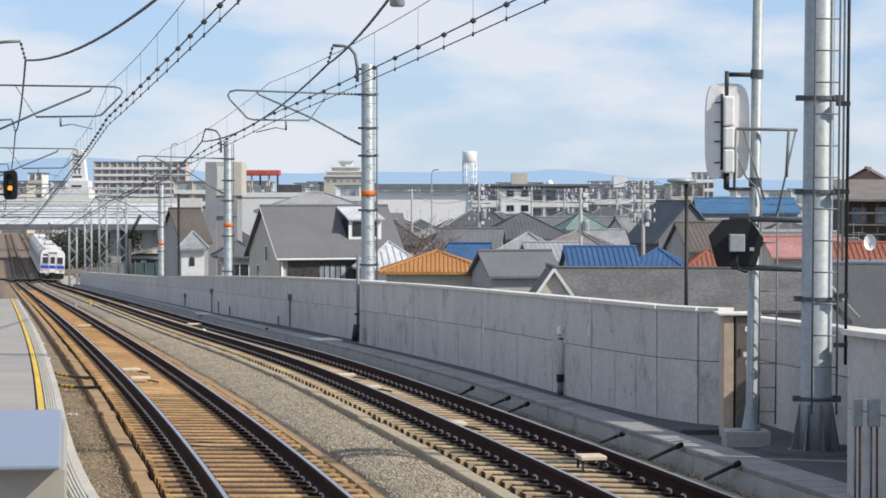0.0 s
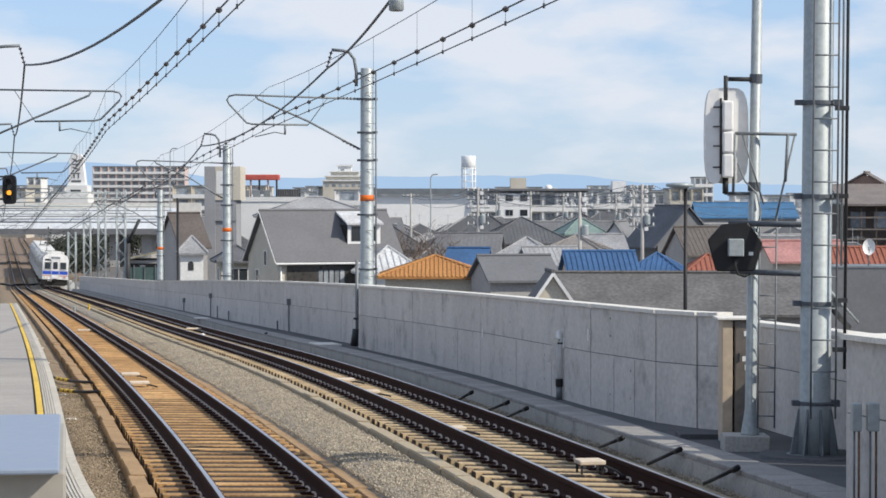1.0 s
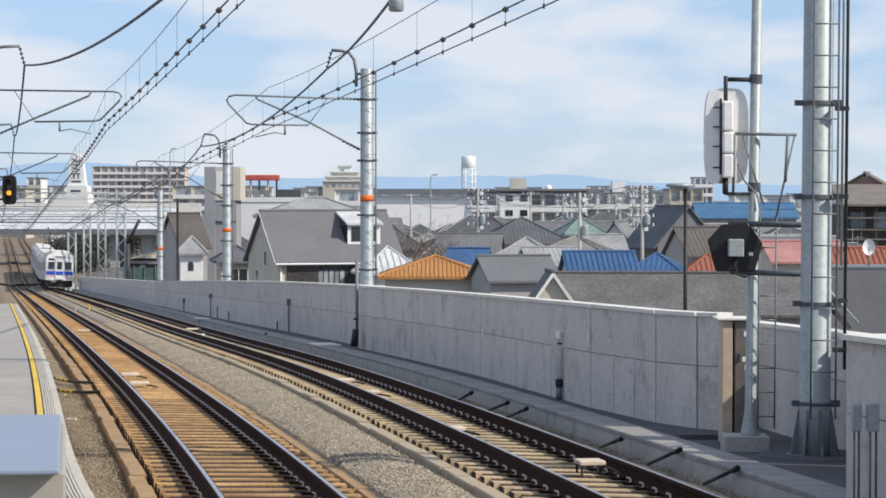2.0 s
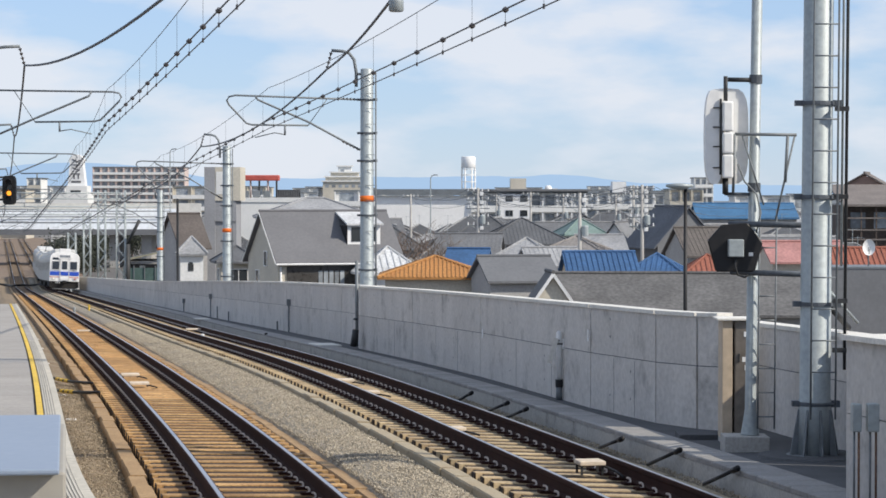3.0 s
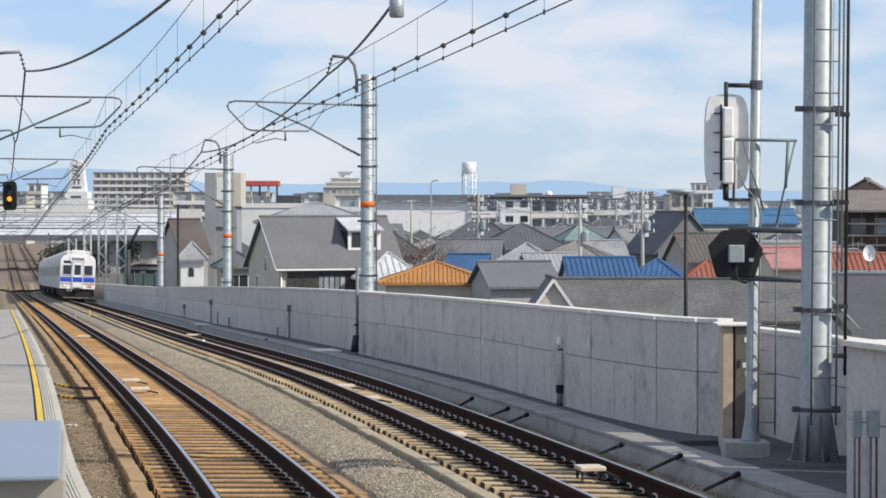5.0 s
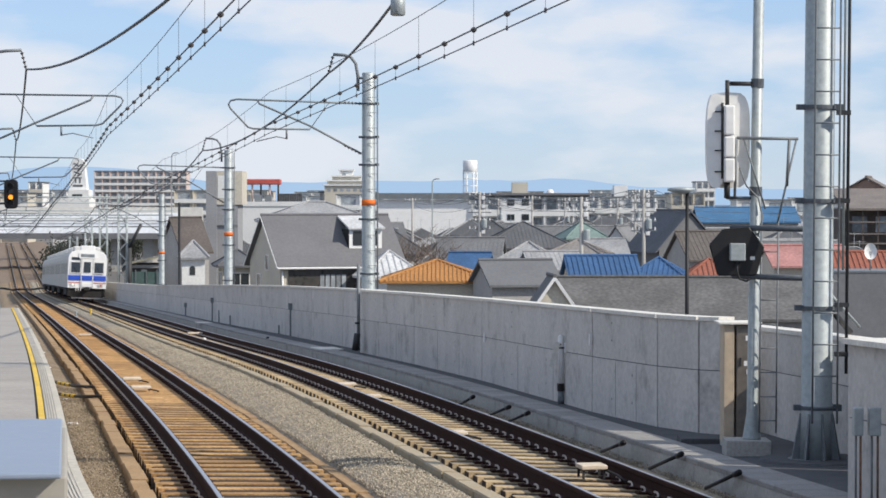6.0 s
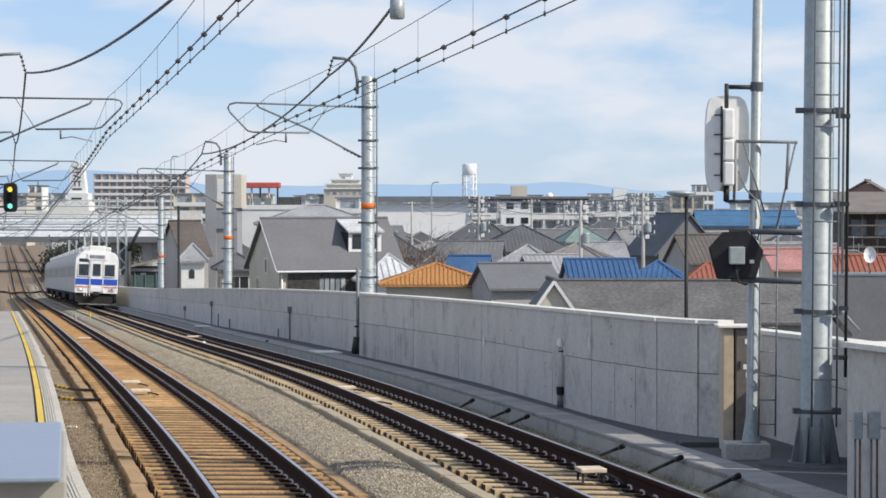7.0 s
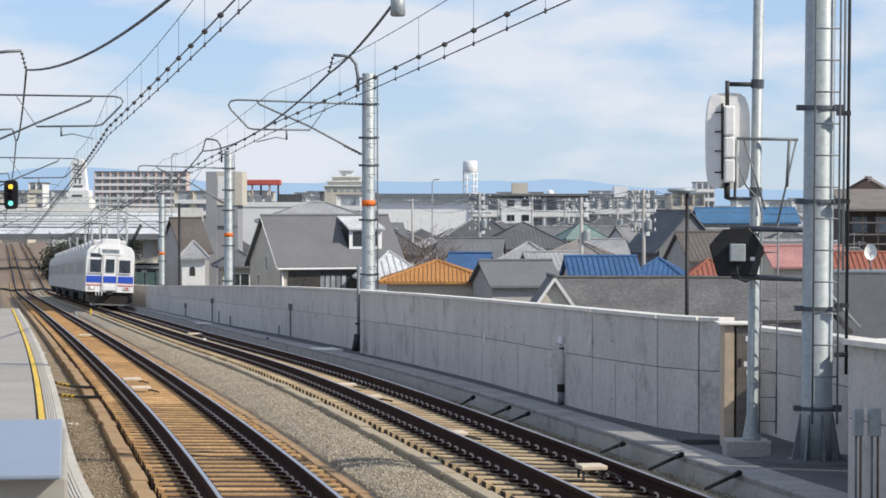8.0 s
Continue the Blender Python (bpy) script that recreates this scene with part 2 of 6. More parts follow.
def track_pose(fx, y, u=0.0, w=0.0, cant=0.0):
    dx = (fx(y + 1) - fx(y - 1)) / 2
    dz = (rail_z(y + 1) - rail_z(y - 1)) / 2
    f = Vector((dx, 1, dz)).normalized()
    r = Vector((LAT.x, LAT.y, -cant)).normalized()
    up = r.cross(f).normalized()
    r = f.cross(up)
    m = Matrix((r, f, up)).transposed().to_4x4()
    m.translation = on_line(fx, y, u, w, cant)
    return m


def stations(a, b, fine=1.0):
    ys, y = [], a
    while y < b - 1e-6:
        ys.append(y)
        y += fine if y < 80 else fine * 3 if y < 200 else fine * 8
    return ys + [b]


def sweep(bm, fx, prof, ys, cant=0.0):
    """A bar with cross-section prof, (across, height over the rails), along a track."""
    n, rings = 0, []
    for y in ys:
        p = prof(y) if callable(prof) else prof
        rings.append([bm.verts.new(on_line(fx, y, u, w, cant)) for u, w in p])
        n = len(p)
    for a, b in zip(rings, rings[1:]):
        for k in range(n):
            bm.faces.new((a[k], b[k], b[(k + 1) % n], a[(k + 1) % n]))
    bm.faces.new(rings[0])
    bm.faces.new(rings[-1][::-1])
    return bm


def swept(fx, prof, ys, cant=0.0):
    return sweep(bmesh.new(), fx, prof, ys, cant)


def rect(u0, u1, w0, w1):
    return [(u0, w0), (u1, w0), (u1, w1), (u0, w1)]


NEAR, FAR = -12.0, 620.0

# ---- ground, ramp and gravel ----
bm = bmesh.new()
gx, gy = [-4200, -900, -300, -120, -40, 40, 120, 300, 900, 4200], [-400, -60, 60, 200, 400, 800, 1600, 4300]
gv = [[bm.verts.new((x, y, 0.6)) for x in gx] for y in gy]
for i in range(len(gy) - 1):
    for j in range(len(gx) - 1):
        bm.faces.new((gv[i][j], gv[i][j + 1], gv[i + 1][j + 1], gv[i + 1][j]))
tagged(part("ground", bm, M_GROUND), "grey street-level ground of the town", "ground", kind="structure")

tagged(part("viaduct_deck", swept(left_x, [(-9, -0.52), (-9, -1.7), (6.9, -1.7), (6.9, -0.52)], stations(NEAR, 330)), M_CONC),
       "grey concrete deck of the railway ramp", "viaduct", kind="structure")
# ---- tracks ----
def rail_profile(u):
    return [(u - 0.0635, 0), (u + 0.0635, 0), (u + 0.0635, 0.014), (u + 0.012, 0.03), (u + 0.01, 0.105), (u + 0.032, 0.118), (u + 0.0325, 0.146),
            (u + 0.027, 0.153), (u - 0.027, 0.153), (u - 0.0325, 0.146), (u - 0.032, 0.118), (u - 0.01, 0.105), (u - 0.012, 0.03), (u - 0.0635, 0.014)]


def sleeper_mesh(name, mat, half, wid):
    bm = boxed(-half, half, -wid / 2, wid / 2, -0.17, 0.0)
    for v in bm.verts:
        if v.co.z < -0.1:
            v.co.y *= 1.15
    me = bpy.data.meshes.new(name)
    bmesh.ops.recalc_face_normals(bm, faces=bm.faces)
    bm.to_mesh(me)
    bm.free()
    me.materials.append(mat)
    return me


def clip_form(bm, m):
    """A sprung steel clip with its shoulder."""
    n0 = len(bm.verts)
    tube(bm, [(0.088 + 0.027 * math.cos(a), -0.05 + 0.017 * k, 0.045 + 0.027 * math.sin(a)) for k, a in enumerate(radians(70 + 45 * q) for q in range(6))], 0.011, seg=5)
    bm.verts.ensure_lookup_table()
    bmesh.ops.transform(bm, matrix=m, verts=bm.verts[n0:])


def track(fx, name, label, mat, curb_mat, cant, far_curb):
    thing = empty(name, label, "railway track", kind="structure")
    base = -0.174
    part("track_bed", swept(fx, rect(-1.16, 1.16, -0.519, -0.375), stations(NEAR, FAR), cant), M_BED, thing, "dark track bed between the sleepers")
    for u in (-0.566, 0.566):
        r = part("rail", swept(fx, [(u + (a - u) * 1.14, b * 1.137 + base) for a, b in rail_profile(u)], stations(NEAR, FAR), cant), M_RUST, thing, "rust-brown steel rail")
        part("running_surface", swept(fx, rect(u - 0.021, u + 0.021, 0.0, 0.003), stations(NEAR, FAR), cant), M_SHINE, r, "polished bright rail head")
    # Near fill is dark: the shade of the sleeper gaps painted in.
    part("oily_fill", swept(fx, rect(-0.93, 0.93, -0.374, base - 0.035), stations(NEAR, 43), cant), M_BED, thing, "dark fill standing for the shade between the sleepers")
    part("dusty_fill", swept(fx, rect(-0.93, 0.93, -0.374, base - 0.032), stations(43.01, 330), cant), mat, thing, "dusty fill level with the sleepers")
    for u, top in ((-1.15, -0.23), (1.27, far_curb)):
        prof = [(u - 0.1, -0.5), (u + 0.1, -0.5), (u + 0.1, top - 0.02), (u + 0.085, top), (u - 0.085, top), (u - 0.1, top - 0.02)]
        part("edge_beam", swept(fx, prof, stations(NEAR, 17), cant), curb_mat, thing, "stained concrete edge beam")
        part("edge_beam", swept(fx, prof, stations(78.2, 330), cant), curb_mat, thing, "stained concrete edge beam")
        y = 17.0
        while y < 78:
            ln = random.uniform(0.9, 1.5)
            e = min(78.2, y + ln)
            du, dw = random.uniform(-0.014, 0.014), random.uniform(-0.016, 0.008)
            q = [(a + du, b + dw) for a, b in prof]
            part("curb_block", swept(fx, q, [y + 0.008, e - 0.008], cant), curb_mat, thing)
            y = e
    # Dark plates on the left ends paint the shade of those faces.
    bm = bmesh.new()
    for k in range(190):
        box(bm, -1.014, -1.001, -0.112, 0.112, -0.13, -0.004, m=track_pose(fx, 18.5 + k * 0.591, 0, base - 0.022, cant))
    tagged(part("end_plates", bm, M_BED, thing, "dark plates painting the shade on sleeper ends"), kind="stuff")
    # Rusty seat plates, wide and dark to paint in the rail's shadow.
    bm = bmesh.new()
    for k in range(190):
        for u in (-0.566, 0.566):
            box(bm, -0.17, 0.17, -0.09, 0.09, -0.02, 0.012, m=track_pose(fx, 18.5 + k * 0.591, u, base - 0.004, cant))
    tagged(part("tie_plates", bm, M_RUST, thing, "rusty rail seat plates, also standing for rail shadow"), kind="stuff")
    me = sleeper_mesh("sleeper", mat, 1.0, 0.23)
    for k in range(110):
        ob = new("sleeper", me)
        ob.parent = thing
        ob.matrix_basis = track_pose(fx, 18.5 + k * 0.591, random.uniform(-0.008, 0.008), base - 0.022, cant)
    for name, ks, m_ in (("distant_sleepers", [*range(-50, 0), *range(110, 330)], mat), ("old_sleepers", range(330, 950), M_SLEEPER_OLD)):
        bm = bmesh.new()
        for k in ks:
            box(bm, -1.0, 1.0, -0.115, 0.115, -0.17, 0, m=track_pose(fx, 18.5 + k * 0.591, 0, base - 0.022, cant))
        tagged(part(name, bm, m_, thing), kind="stuff")
    bm = bmesh.new()
    clip_form(bm, Matrix())
    cm = bpy.data.meshes.new("rail_clip")
    bm.to_mesh(cm)
    bm.free()
    cm.materials.append(M_CLIP)
    bm = bmesh.new()
    for k in range(190):
        for u, s in ((-0.566, 1), (-0.566, -1), (0.566, 1), (0.566, -1)):
            m = track_pose(fx, 18.5 + k * 0.591, u, base - 0.02, cant) @ pose(0.02 * s, 0, 0, 0, 0, 0 if s > 0 else 180)
            if k < 74:
                ob = new("rail_clip", cm)
                ob.parent = thing
                ob.matrix_basis = m
            else:
                clip_form(bm, m)
    tagged(part("distant_clips", bm, M_CLIP, thing), kind="stuff")
    return thing


track_left = track(left_x, "railway_track", "rust-stained track with tan sleepers beside the platform", M_SLEEPER, M_CURB, CANT_L, -0.3)
track_right = track(right_x, "railway_track", "dusty pale track with close-set sleepers beside the wall", M_SLEEPER_R, M_CURB_R, CANT_R, -0.23)


# ---- walls along the line ----
def wall_panel(fx, parent, y0, y1, off0, off1, high, thick=0.22, low=-0.5, cap=True, fall=0.0, seams=()):
    """One cast panel between two joints, with its lighter coping."""
    a, b = on_line(fx, y0, 0, 0), on_line(fx, y1, 0, 0)
    a, b = a + LAT * off0, b + LAT * off1
    g = (b - a).normalized() * 0.022
    a, b = a + g, b - g
    n = Vector((b.y - a.y, a.x - b.x, 0)).normalized() * thick
    bm = bmesh.new()
    mid = 0.78

    def slab(lo, hi, out, into):
        v = []
        for p, dh in ((a, 0.0), (b, fall if hi > 1 else 0.0)):
            for q, w in ((n * into, lo), (n * out, lo), (n * out, hi), (n * into, hi)):
                v.append(bm.verts.new(p + q + Vector((0, 0, w + (dh if w > 1 else 0)))))
        for f in ((0, 1, 2, 3), (7, 6, 5, 4), (0, 4, 5, 1), (1, 5, 6, 2), (2, 6, 7, 3), (3, 7, 4, 0)):
            bm.faces.new([v[i] for i in f])

    slab(low, mid - 0.006, 1, 0)
    p = part("panel", bm, M_WALL, parent)
    bm = bmesh.new()
    slab(mid + 0.006, high - 0.05, 1, 0)
    part("upper_panel", bm, M_WALL, p)
    bm = bmesh.new()
    slab(mid - 0.006, mid + 0.006, 1, 0.05)
    part("lift_joint", bm, M_CLAMP, p, "dark horizontal joint")
    if seams:
        out = -n.normalized() * 0.003
        e = (b - a).normalized()
        for k, q in enumerate(seams):
            c = a.lerp(b, q) + out
            bm = bmesh.new()
            v = [bm.verts.new(c + e * d + Vector((0, 0, h)) - out * m) for m in (0, 1.5) for d, h in ((-0.004, -0.02), (0.004, -0.02), (0.004, mid - 0.03), (-0.004, mid - 0.03))]
            for f in ((0, 1, 2, 3), (7, 6, 5, 4), (0, 4, 5, 1), (1, 5, 6, 2), (2, 6, 7, 3), (3, 7, 4, 0)):
                bm.faces.new([v[w] for w in f])
            part("formwork_seam", bm, M_CLAMP, p)
            for h in (0.22, 0.6, 1.05, 1.3):
                if (k * 7 + int(h * 10)) % 3 != 1:
                    c2 = a.lerp(b, min(0.97, q + 0.06)) + Vector((0, 0, h))
                    part("tie_hole", rod(bmesh.new(), c2 + out, c2 - out, 0.017, seg=8), M_CLAMP, p, "small dark tie hole")
    bm = bmesh.new()
    v = [bm.verts.new(q + n * k + Vector((0, 0, w))) for q in (b, b + g * 2) for k, w in ((0.16, low), (0.9, low), (0.9, high - 0.06), (0.16, high - 0.06))]
    for f in ((0, 1, 2, 3), (7, 6, 5, 4), (0, 4, 5, 1), (1, 5, 6, 2), (2, 6, 7, 3), (3, 7, 4, 0)):
        bm.faces.new([v[i] for i in f])
    part("joint_filler", bm, M_DARK, p, "dark joint filler")
    if cap:
        bm = bmesh.new()
        slab(high - 0.05, high, 1.12, -0.12)
        part("coping", bm, M_COPING, p, "pale sunlit concrete coping")
    return p


wall_main = empty("wall_lineside", "weathered grey concrete parapet wall in cast panels", "wall", kind="structure")
for y0, y1, o0, o1, h0, h1 in ((62.2, 54.5, 2.28, 2.29, 1.515, 1.51), (54.5, 46.7, 2.29, 2.3, 1.51, 1.495), (46.7, 36.8, 2.3, 2.2, 1.495, 1.49), (36.8, 33.42, 2.2, 2.36, 1.49, 1.472), (33.42, 32.2, 2.36, 2.61, 1.472, 1.465), (32.2, 31.82, 2.61, 2.81, 1.465, 1.465)):
    wall_panel(right_x, wall_main, y1, y0, o1, o0, h1, fall=h0 - h1, seams=(0.3, 0.62) if y0 - y1 > 3 else ())
wall_bay = empty("wall_bay", "grey concrete parapet set back behind the mast", "wall", kind="structure")
# Added panel, out of sight, set inward to shade the cable trough.
wall_panel(right_x, wall_bay, 20.0, 26.2, 2.7, 2.75, 1.33)
wall_panel(right_x, wall_bay, 26.2, 29.6, 3.12, 3.32, 1.33)
wall_panel(right_x, wall_bay, 29.6, 36.0, 3.32, 3.6, 1.33)
wall_near = empty("wall_near", "grey concrete parapet end with pipes fixed to it", "wall", kind="structure")
wall_panel(right_x, wall_near, 8.0, 22.9, 1.6, 1.62, 1.5, thick=0.55)
wall_far = empty("wall_far", "long grey concrete parapet beside the ramp", "wall", kind="structure")
ys = [61.6, 67, 73, 79, 85, 92, 100, 108, 116, 125, 135, 146, 158, 172, 188, 206, 228, 256]


def far_off(y):
    return 2.58 - 0.3 * min(1, max(0, (y - 78) / 22)) - 0.15 * min(1, max(0, (y - 100) / 40))


def far_high(y):
    return 1.51 - 0.06 * min(1, max(0, (y - 78) / 20)) - 0.2 * min(1, max(0, (y - 98) / 40))


for y0, y1 in zip(ys, ys[1:]):
    wall_panel(right_x, wall_far, y0, y1, far_off(y0), far_off(y1), far_high(y0), fall=far_high(y1) - far_high(y0))

def walk_prof(y):
    return rect(1.94, 3.9 if y < 33 else 3.3, -0.5, -0.03)


tagged(part("walkway", swept(right_x, walk_prof, stations(NEAR, 258)), M_WALK), "concrete lineside walkway darkened with the wall's shade", "walkway", kind="structure")

kerb = empty("cable_trough", "worn pale concrete cable trough with lids along the walkway", "cable trough", kind="structure")
part("trough_body", swept(right_x, rect(1.48, 1.936, -0.5, -0.075), stations(NEAR, 258)), M_KERB, kerb)
y = -12.0
while y < 110:
    ln = 0.6 if 18 < y < 62 else 2.0
    part("trough_lid", swept(right_x, [(1.474, -0.07), (1.935, -0.07), (1.935, -0.012), (1.489, -0.012), (1.474, -0.025)], [y + 0.008, y + ln - 0.008]), M_LID, kerb)
    y += ln
part("far_lid", swept(right_x, rect(1.474, 1.935, -0.07, -0.012), stations(y, 258)), M_LID, kerb)

# ---- gravel ----
def gravel(name, fx, u0, u1, w, a, b, mat, label, hump=0.0, steps=10):
    bm, rows = bmesh.new(), []
    for y in stations(a, b, 0.25 if b < 80 else 0.5):
        row = []
        for j in range(steps + 1):
            k = j / steps
            u = u0(y) + (u1(y) - u0(y)) * k
            p = on_line(fx, y, u, w + hump * 4 * k * (1 - k))
            p.z += 0.012 * noise.noise(p * 2.1) + 0.012 * noise.noise(p * 9.0)
            if j in (0, steps):
                p.z -= 0.06
            row.append(bm.verts.new(p))
        rows.append(row)
    for r, s in zip(rows, rows[1:]):
        for j in range(steps):
            bm.faces.new((r[j], r[j + 1], s[j + 1], s[j]))
    return tagged(part(name, bm, mat, smooth=True), label, "gravel", kind="stuff")


gravel("gravel_bed", left_x, lambda y: 1.3, lambda y: (right_x(y) - left_x(y)) * 0.985 - 1.26, -0.285, NEAR, 330, M_GRAVEL, "grey crushed-stone gravel between the two tracks", 0.06)
gravel("gravel_strip", left_x, lambda y: -2.6, lambda y: -1.26, -0.3, NEAR, 330, M_GRAVEL_W, "warm brown gravel between platform and track", 0.0, 6)
gravel("gravel_strip", right_x, lambda y: 1.36, lambda y: 1.485, -0.3, NEAR, 258, M_GRAVEL, "grey gravel at the foot of the walkway", 0.0, 2)


M_FARBED = material("brown_ballast", (0.23, 0.175, 0.125), 0.95, grain=8, blotch=0.4, vary=0.4, col2=(0.16, 0.11, 0.08))
tagged(part("embankment", swept(left_x, rect(-8, 9, -1.2, -0.36), stations(329, 640)), M_FARBED), "low rust-brown embankment of the distant line", "embankment", kind="structure")
gravel("ballast_bed", left_x, lambda y: -8.0, lambda y: 9.0, -0.3, 331, 640, M_FARBED, "rust-brown ballast under the distant tracks", 0.0, 14)


def pebbles(name, fx, u0, u1, w, a, b, count, label, seed, hump=0.0, mat=None):
    rng = random.Random(seed)
    verts, faces = [], []
    for _ in range(count):
        y = a + (b - a) * rng.random() ** 1.6
        k = rng.random()
        p = on_line(fx, y, u0 + (u1(y) - u0) * k, w + hump * 4 * k * (1 - k)) + Vector((0, 0, rng.uniform(-0.03, 0.012)))
        r = rng.uniform(0.008, 0.017)
        e = Euler((rng.uniform(0, 6), rng.uniform(0, 6), rng.uniform(0, 6))).to_matrix()
        i = len(verts)
        for v in ((1, 0, 0.2), (-1, 0.2, 0), (0.1, 0.9, 0), (0, -0.8, 0.1), (0.1, 0, 0.8), (0, 0.1, -0.7)):
            verts.append(p + e @ (Vector(v) * r * rng.uniform(0.75, 1.2)))
        for f in ((0, 2, 4), (2, 1, 4), (1, 3, 4), (3, 0, 4), (2, 0, 5), (1, 2, 5), (3, 1, 5), (0, 3, 5)):
            faces.append([i + k for k in f])
    me = bpy.data.meshes.new(name)
    me.from_pydata(verts, [], faces)
    me.materials.append(mat or M_STONE)
    return tagged(new(name, me), label, "gravel", kind="stuff")


pebbles("gravel_stones", left_x, 1.33, lambda y: (right_x(y) - left_x(y)) * 0.985 - 1.25, -0.278, 21, 100, 82000, "loose grey gravel stones between the tracks", 3, 0.06)
pebbles("gravel_stones", right_x, 1.375, lambda y: 1.475, -0.27, 21, 45, 3000, "loose pale gravel stones at the foot of the kerb", 9)
pebbles("gravel_stones", left_x, -2.2, lambda y: -1.26, -0.287, 20, 50, 26000, "loose brown gravel stones beside the platform", 4, mat=M_STONE_W)

# ---- platform ----
PLAT = 0.9


def plat_edge(y):
    """The platform's edge comes closer to the rails towards the near end."""
    k = max(0, y - 14)
    return -1.95 - 0.3 * (1 - math.exp(-k / 28)) + 0.16 * math.exp(-k / 3.5)


platform = empty("platform", "grey paved station platform with a yellow tactile line", "platform", kind="structure")
ys = stations(NEAR, 75.5)
part("platform_body", swept(left_x, lambda y: rect(-9, plat_edge(y) - 0.12, -0.5, PLAT - 0.2), ys), M_CONC, platform)
part("edge_stone", swept(left_x, lambda y: rect(plat_edge(y) - 0.06, plat_edge(y), PLAT - 0.199, PLAT), ys), M_PLATEDGE, platform, "pale concrete platform edge")
part("paving", swept(left_x, lambda y: rect(-9, plat_edge(y) - 0.064, PLAT - 0.199, PLAT - 0.02), ys), M_WALK, platform)


def slab_row(name, u0, u1, y0, y1, step, mat, rise, label=""):
    """A row of paving slabs along the platform, one object each."""
    y = y0
    while y < y1:
        a, b = y + 0.005, min(y + step, y1) - 0.005
        e0, e1 = plat_edge(a), plat_edge(b)
        bm = bmesh.new()
        v = [bm.verts.new(on_line(left_x, p, e + u, PLAT + w)) for w in (-0.018, rise) for p, e, u in ((a, e0, u0), (a, e0, u1), (b, e1, u1), (b, e1, u0))]
        for f in ((3, 2, 1, 0), (4, 5, 6, 7), (0, 1, 5, 4), (1, 2, 6, 5), (2, 3, 7, 6), (3, 0, 4, 7)):
            bm.faces.new([v[i] for i in f])
        part(name, bm, mat, platform, label)
        y += step


slab_row("ribbed_slab", -0.155, -0.062, -11.5, 75.5, 0.9, M_PLAT, 0.0)
slab_row("warning_line", -0.214, -0.162, -11.5, 75.5, 1.2, M_YELLOW, 0.004, "yellow painted warning line")
for k in range(6):
    slab_row("paving_slab", -0.225 - 0.6 * (k + 1), -0.235 - 0.6 * k, -11.5, 75.5, 1.8, M_PLAT, 0.0)
for k in range(4):
    u = -0.078 - 0.021 * k
    part("rib", swept(left_x, lambda y: rect(plat_edge(y) + u - 0.006, plat_edge(y) + u + 0.006, PLAT, PLAT + 0.006), stations(9, 40)), M_PLATEDGE, platform)
# ---- overhead line ----
def bar(name, a, b, r, mat, parent, seg=8, label=""):
    return part(name, rod(bmesh.new(), a, b, r, seg=seg), mat, parent, label, smooth=True)


def bent(name, pts, r, mat, parent, label=""):
    return part(name, tube(bmesh.new(), pts, r), mat, parent, label, smooth=True)


def insulator(bm, a, b, n=5, r=0.06):
    a, b = Vector(a), Vector(b)
    rod(bm, a, b, 0.018, seg=6)
    for k in range(n):
        p = a.lerp(b, (k + 0.3) / n)
        q = a.lerp(b, (k + 0.75) / n)
        rod(bm, p, q, r, r * 0.45, seg=8)


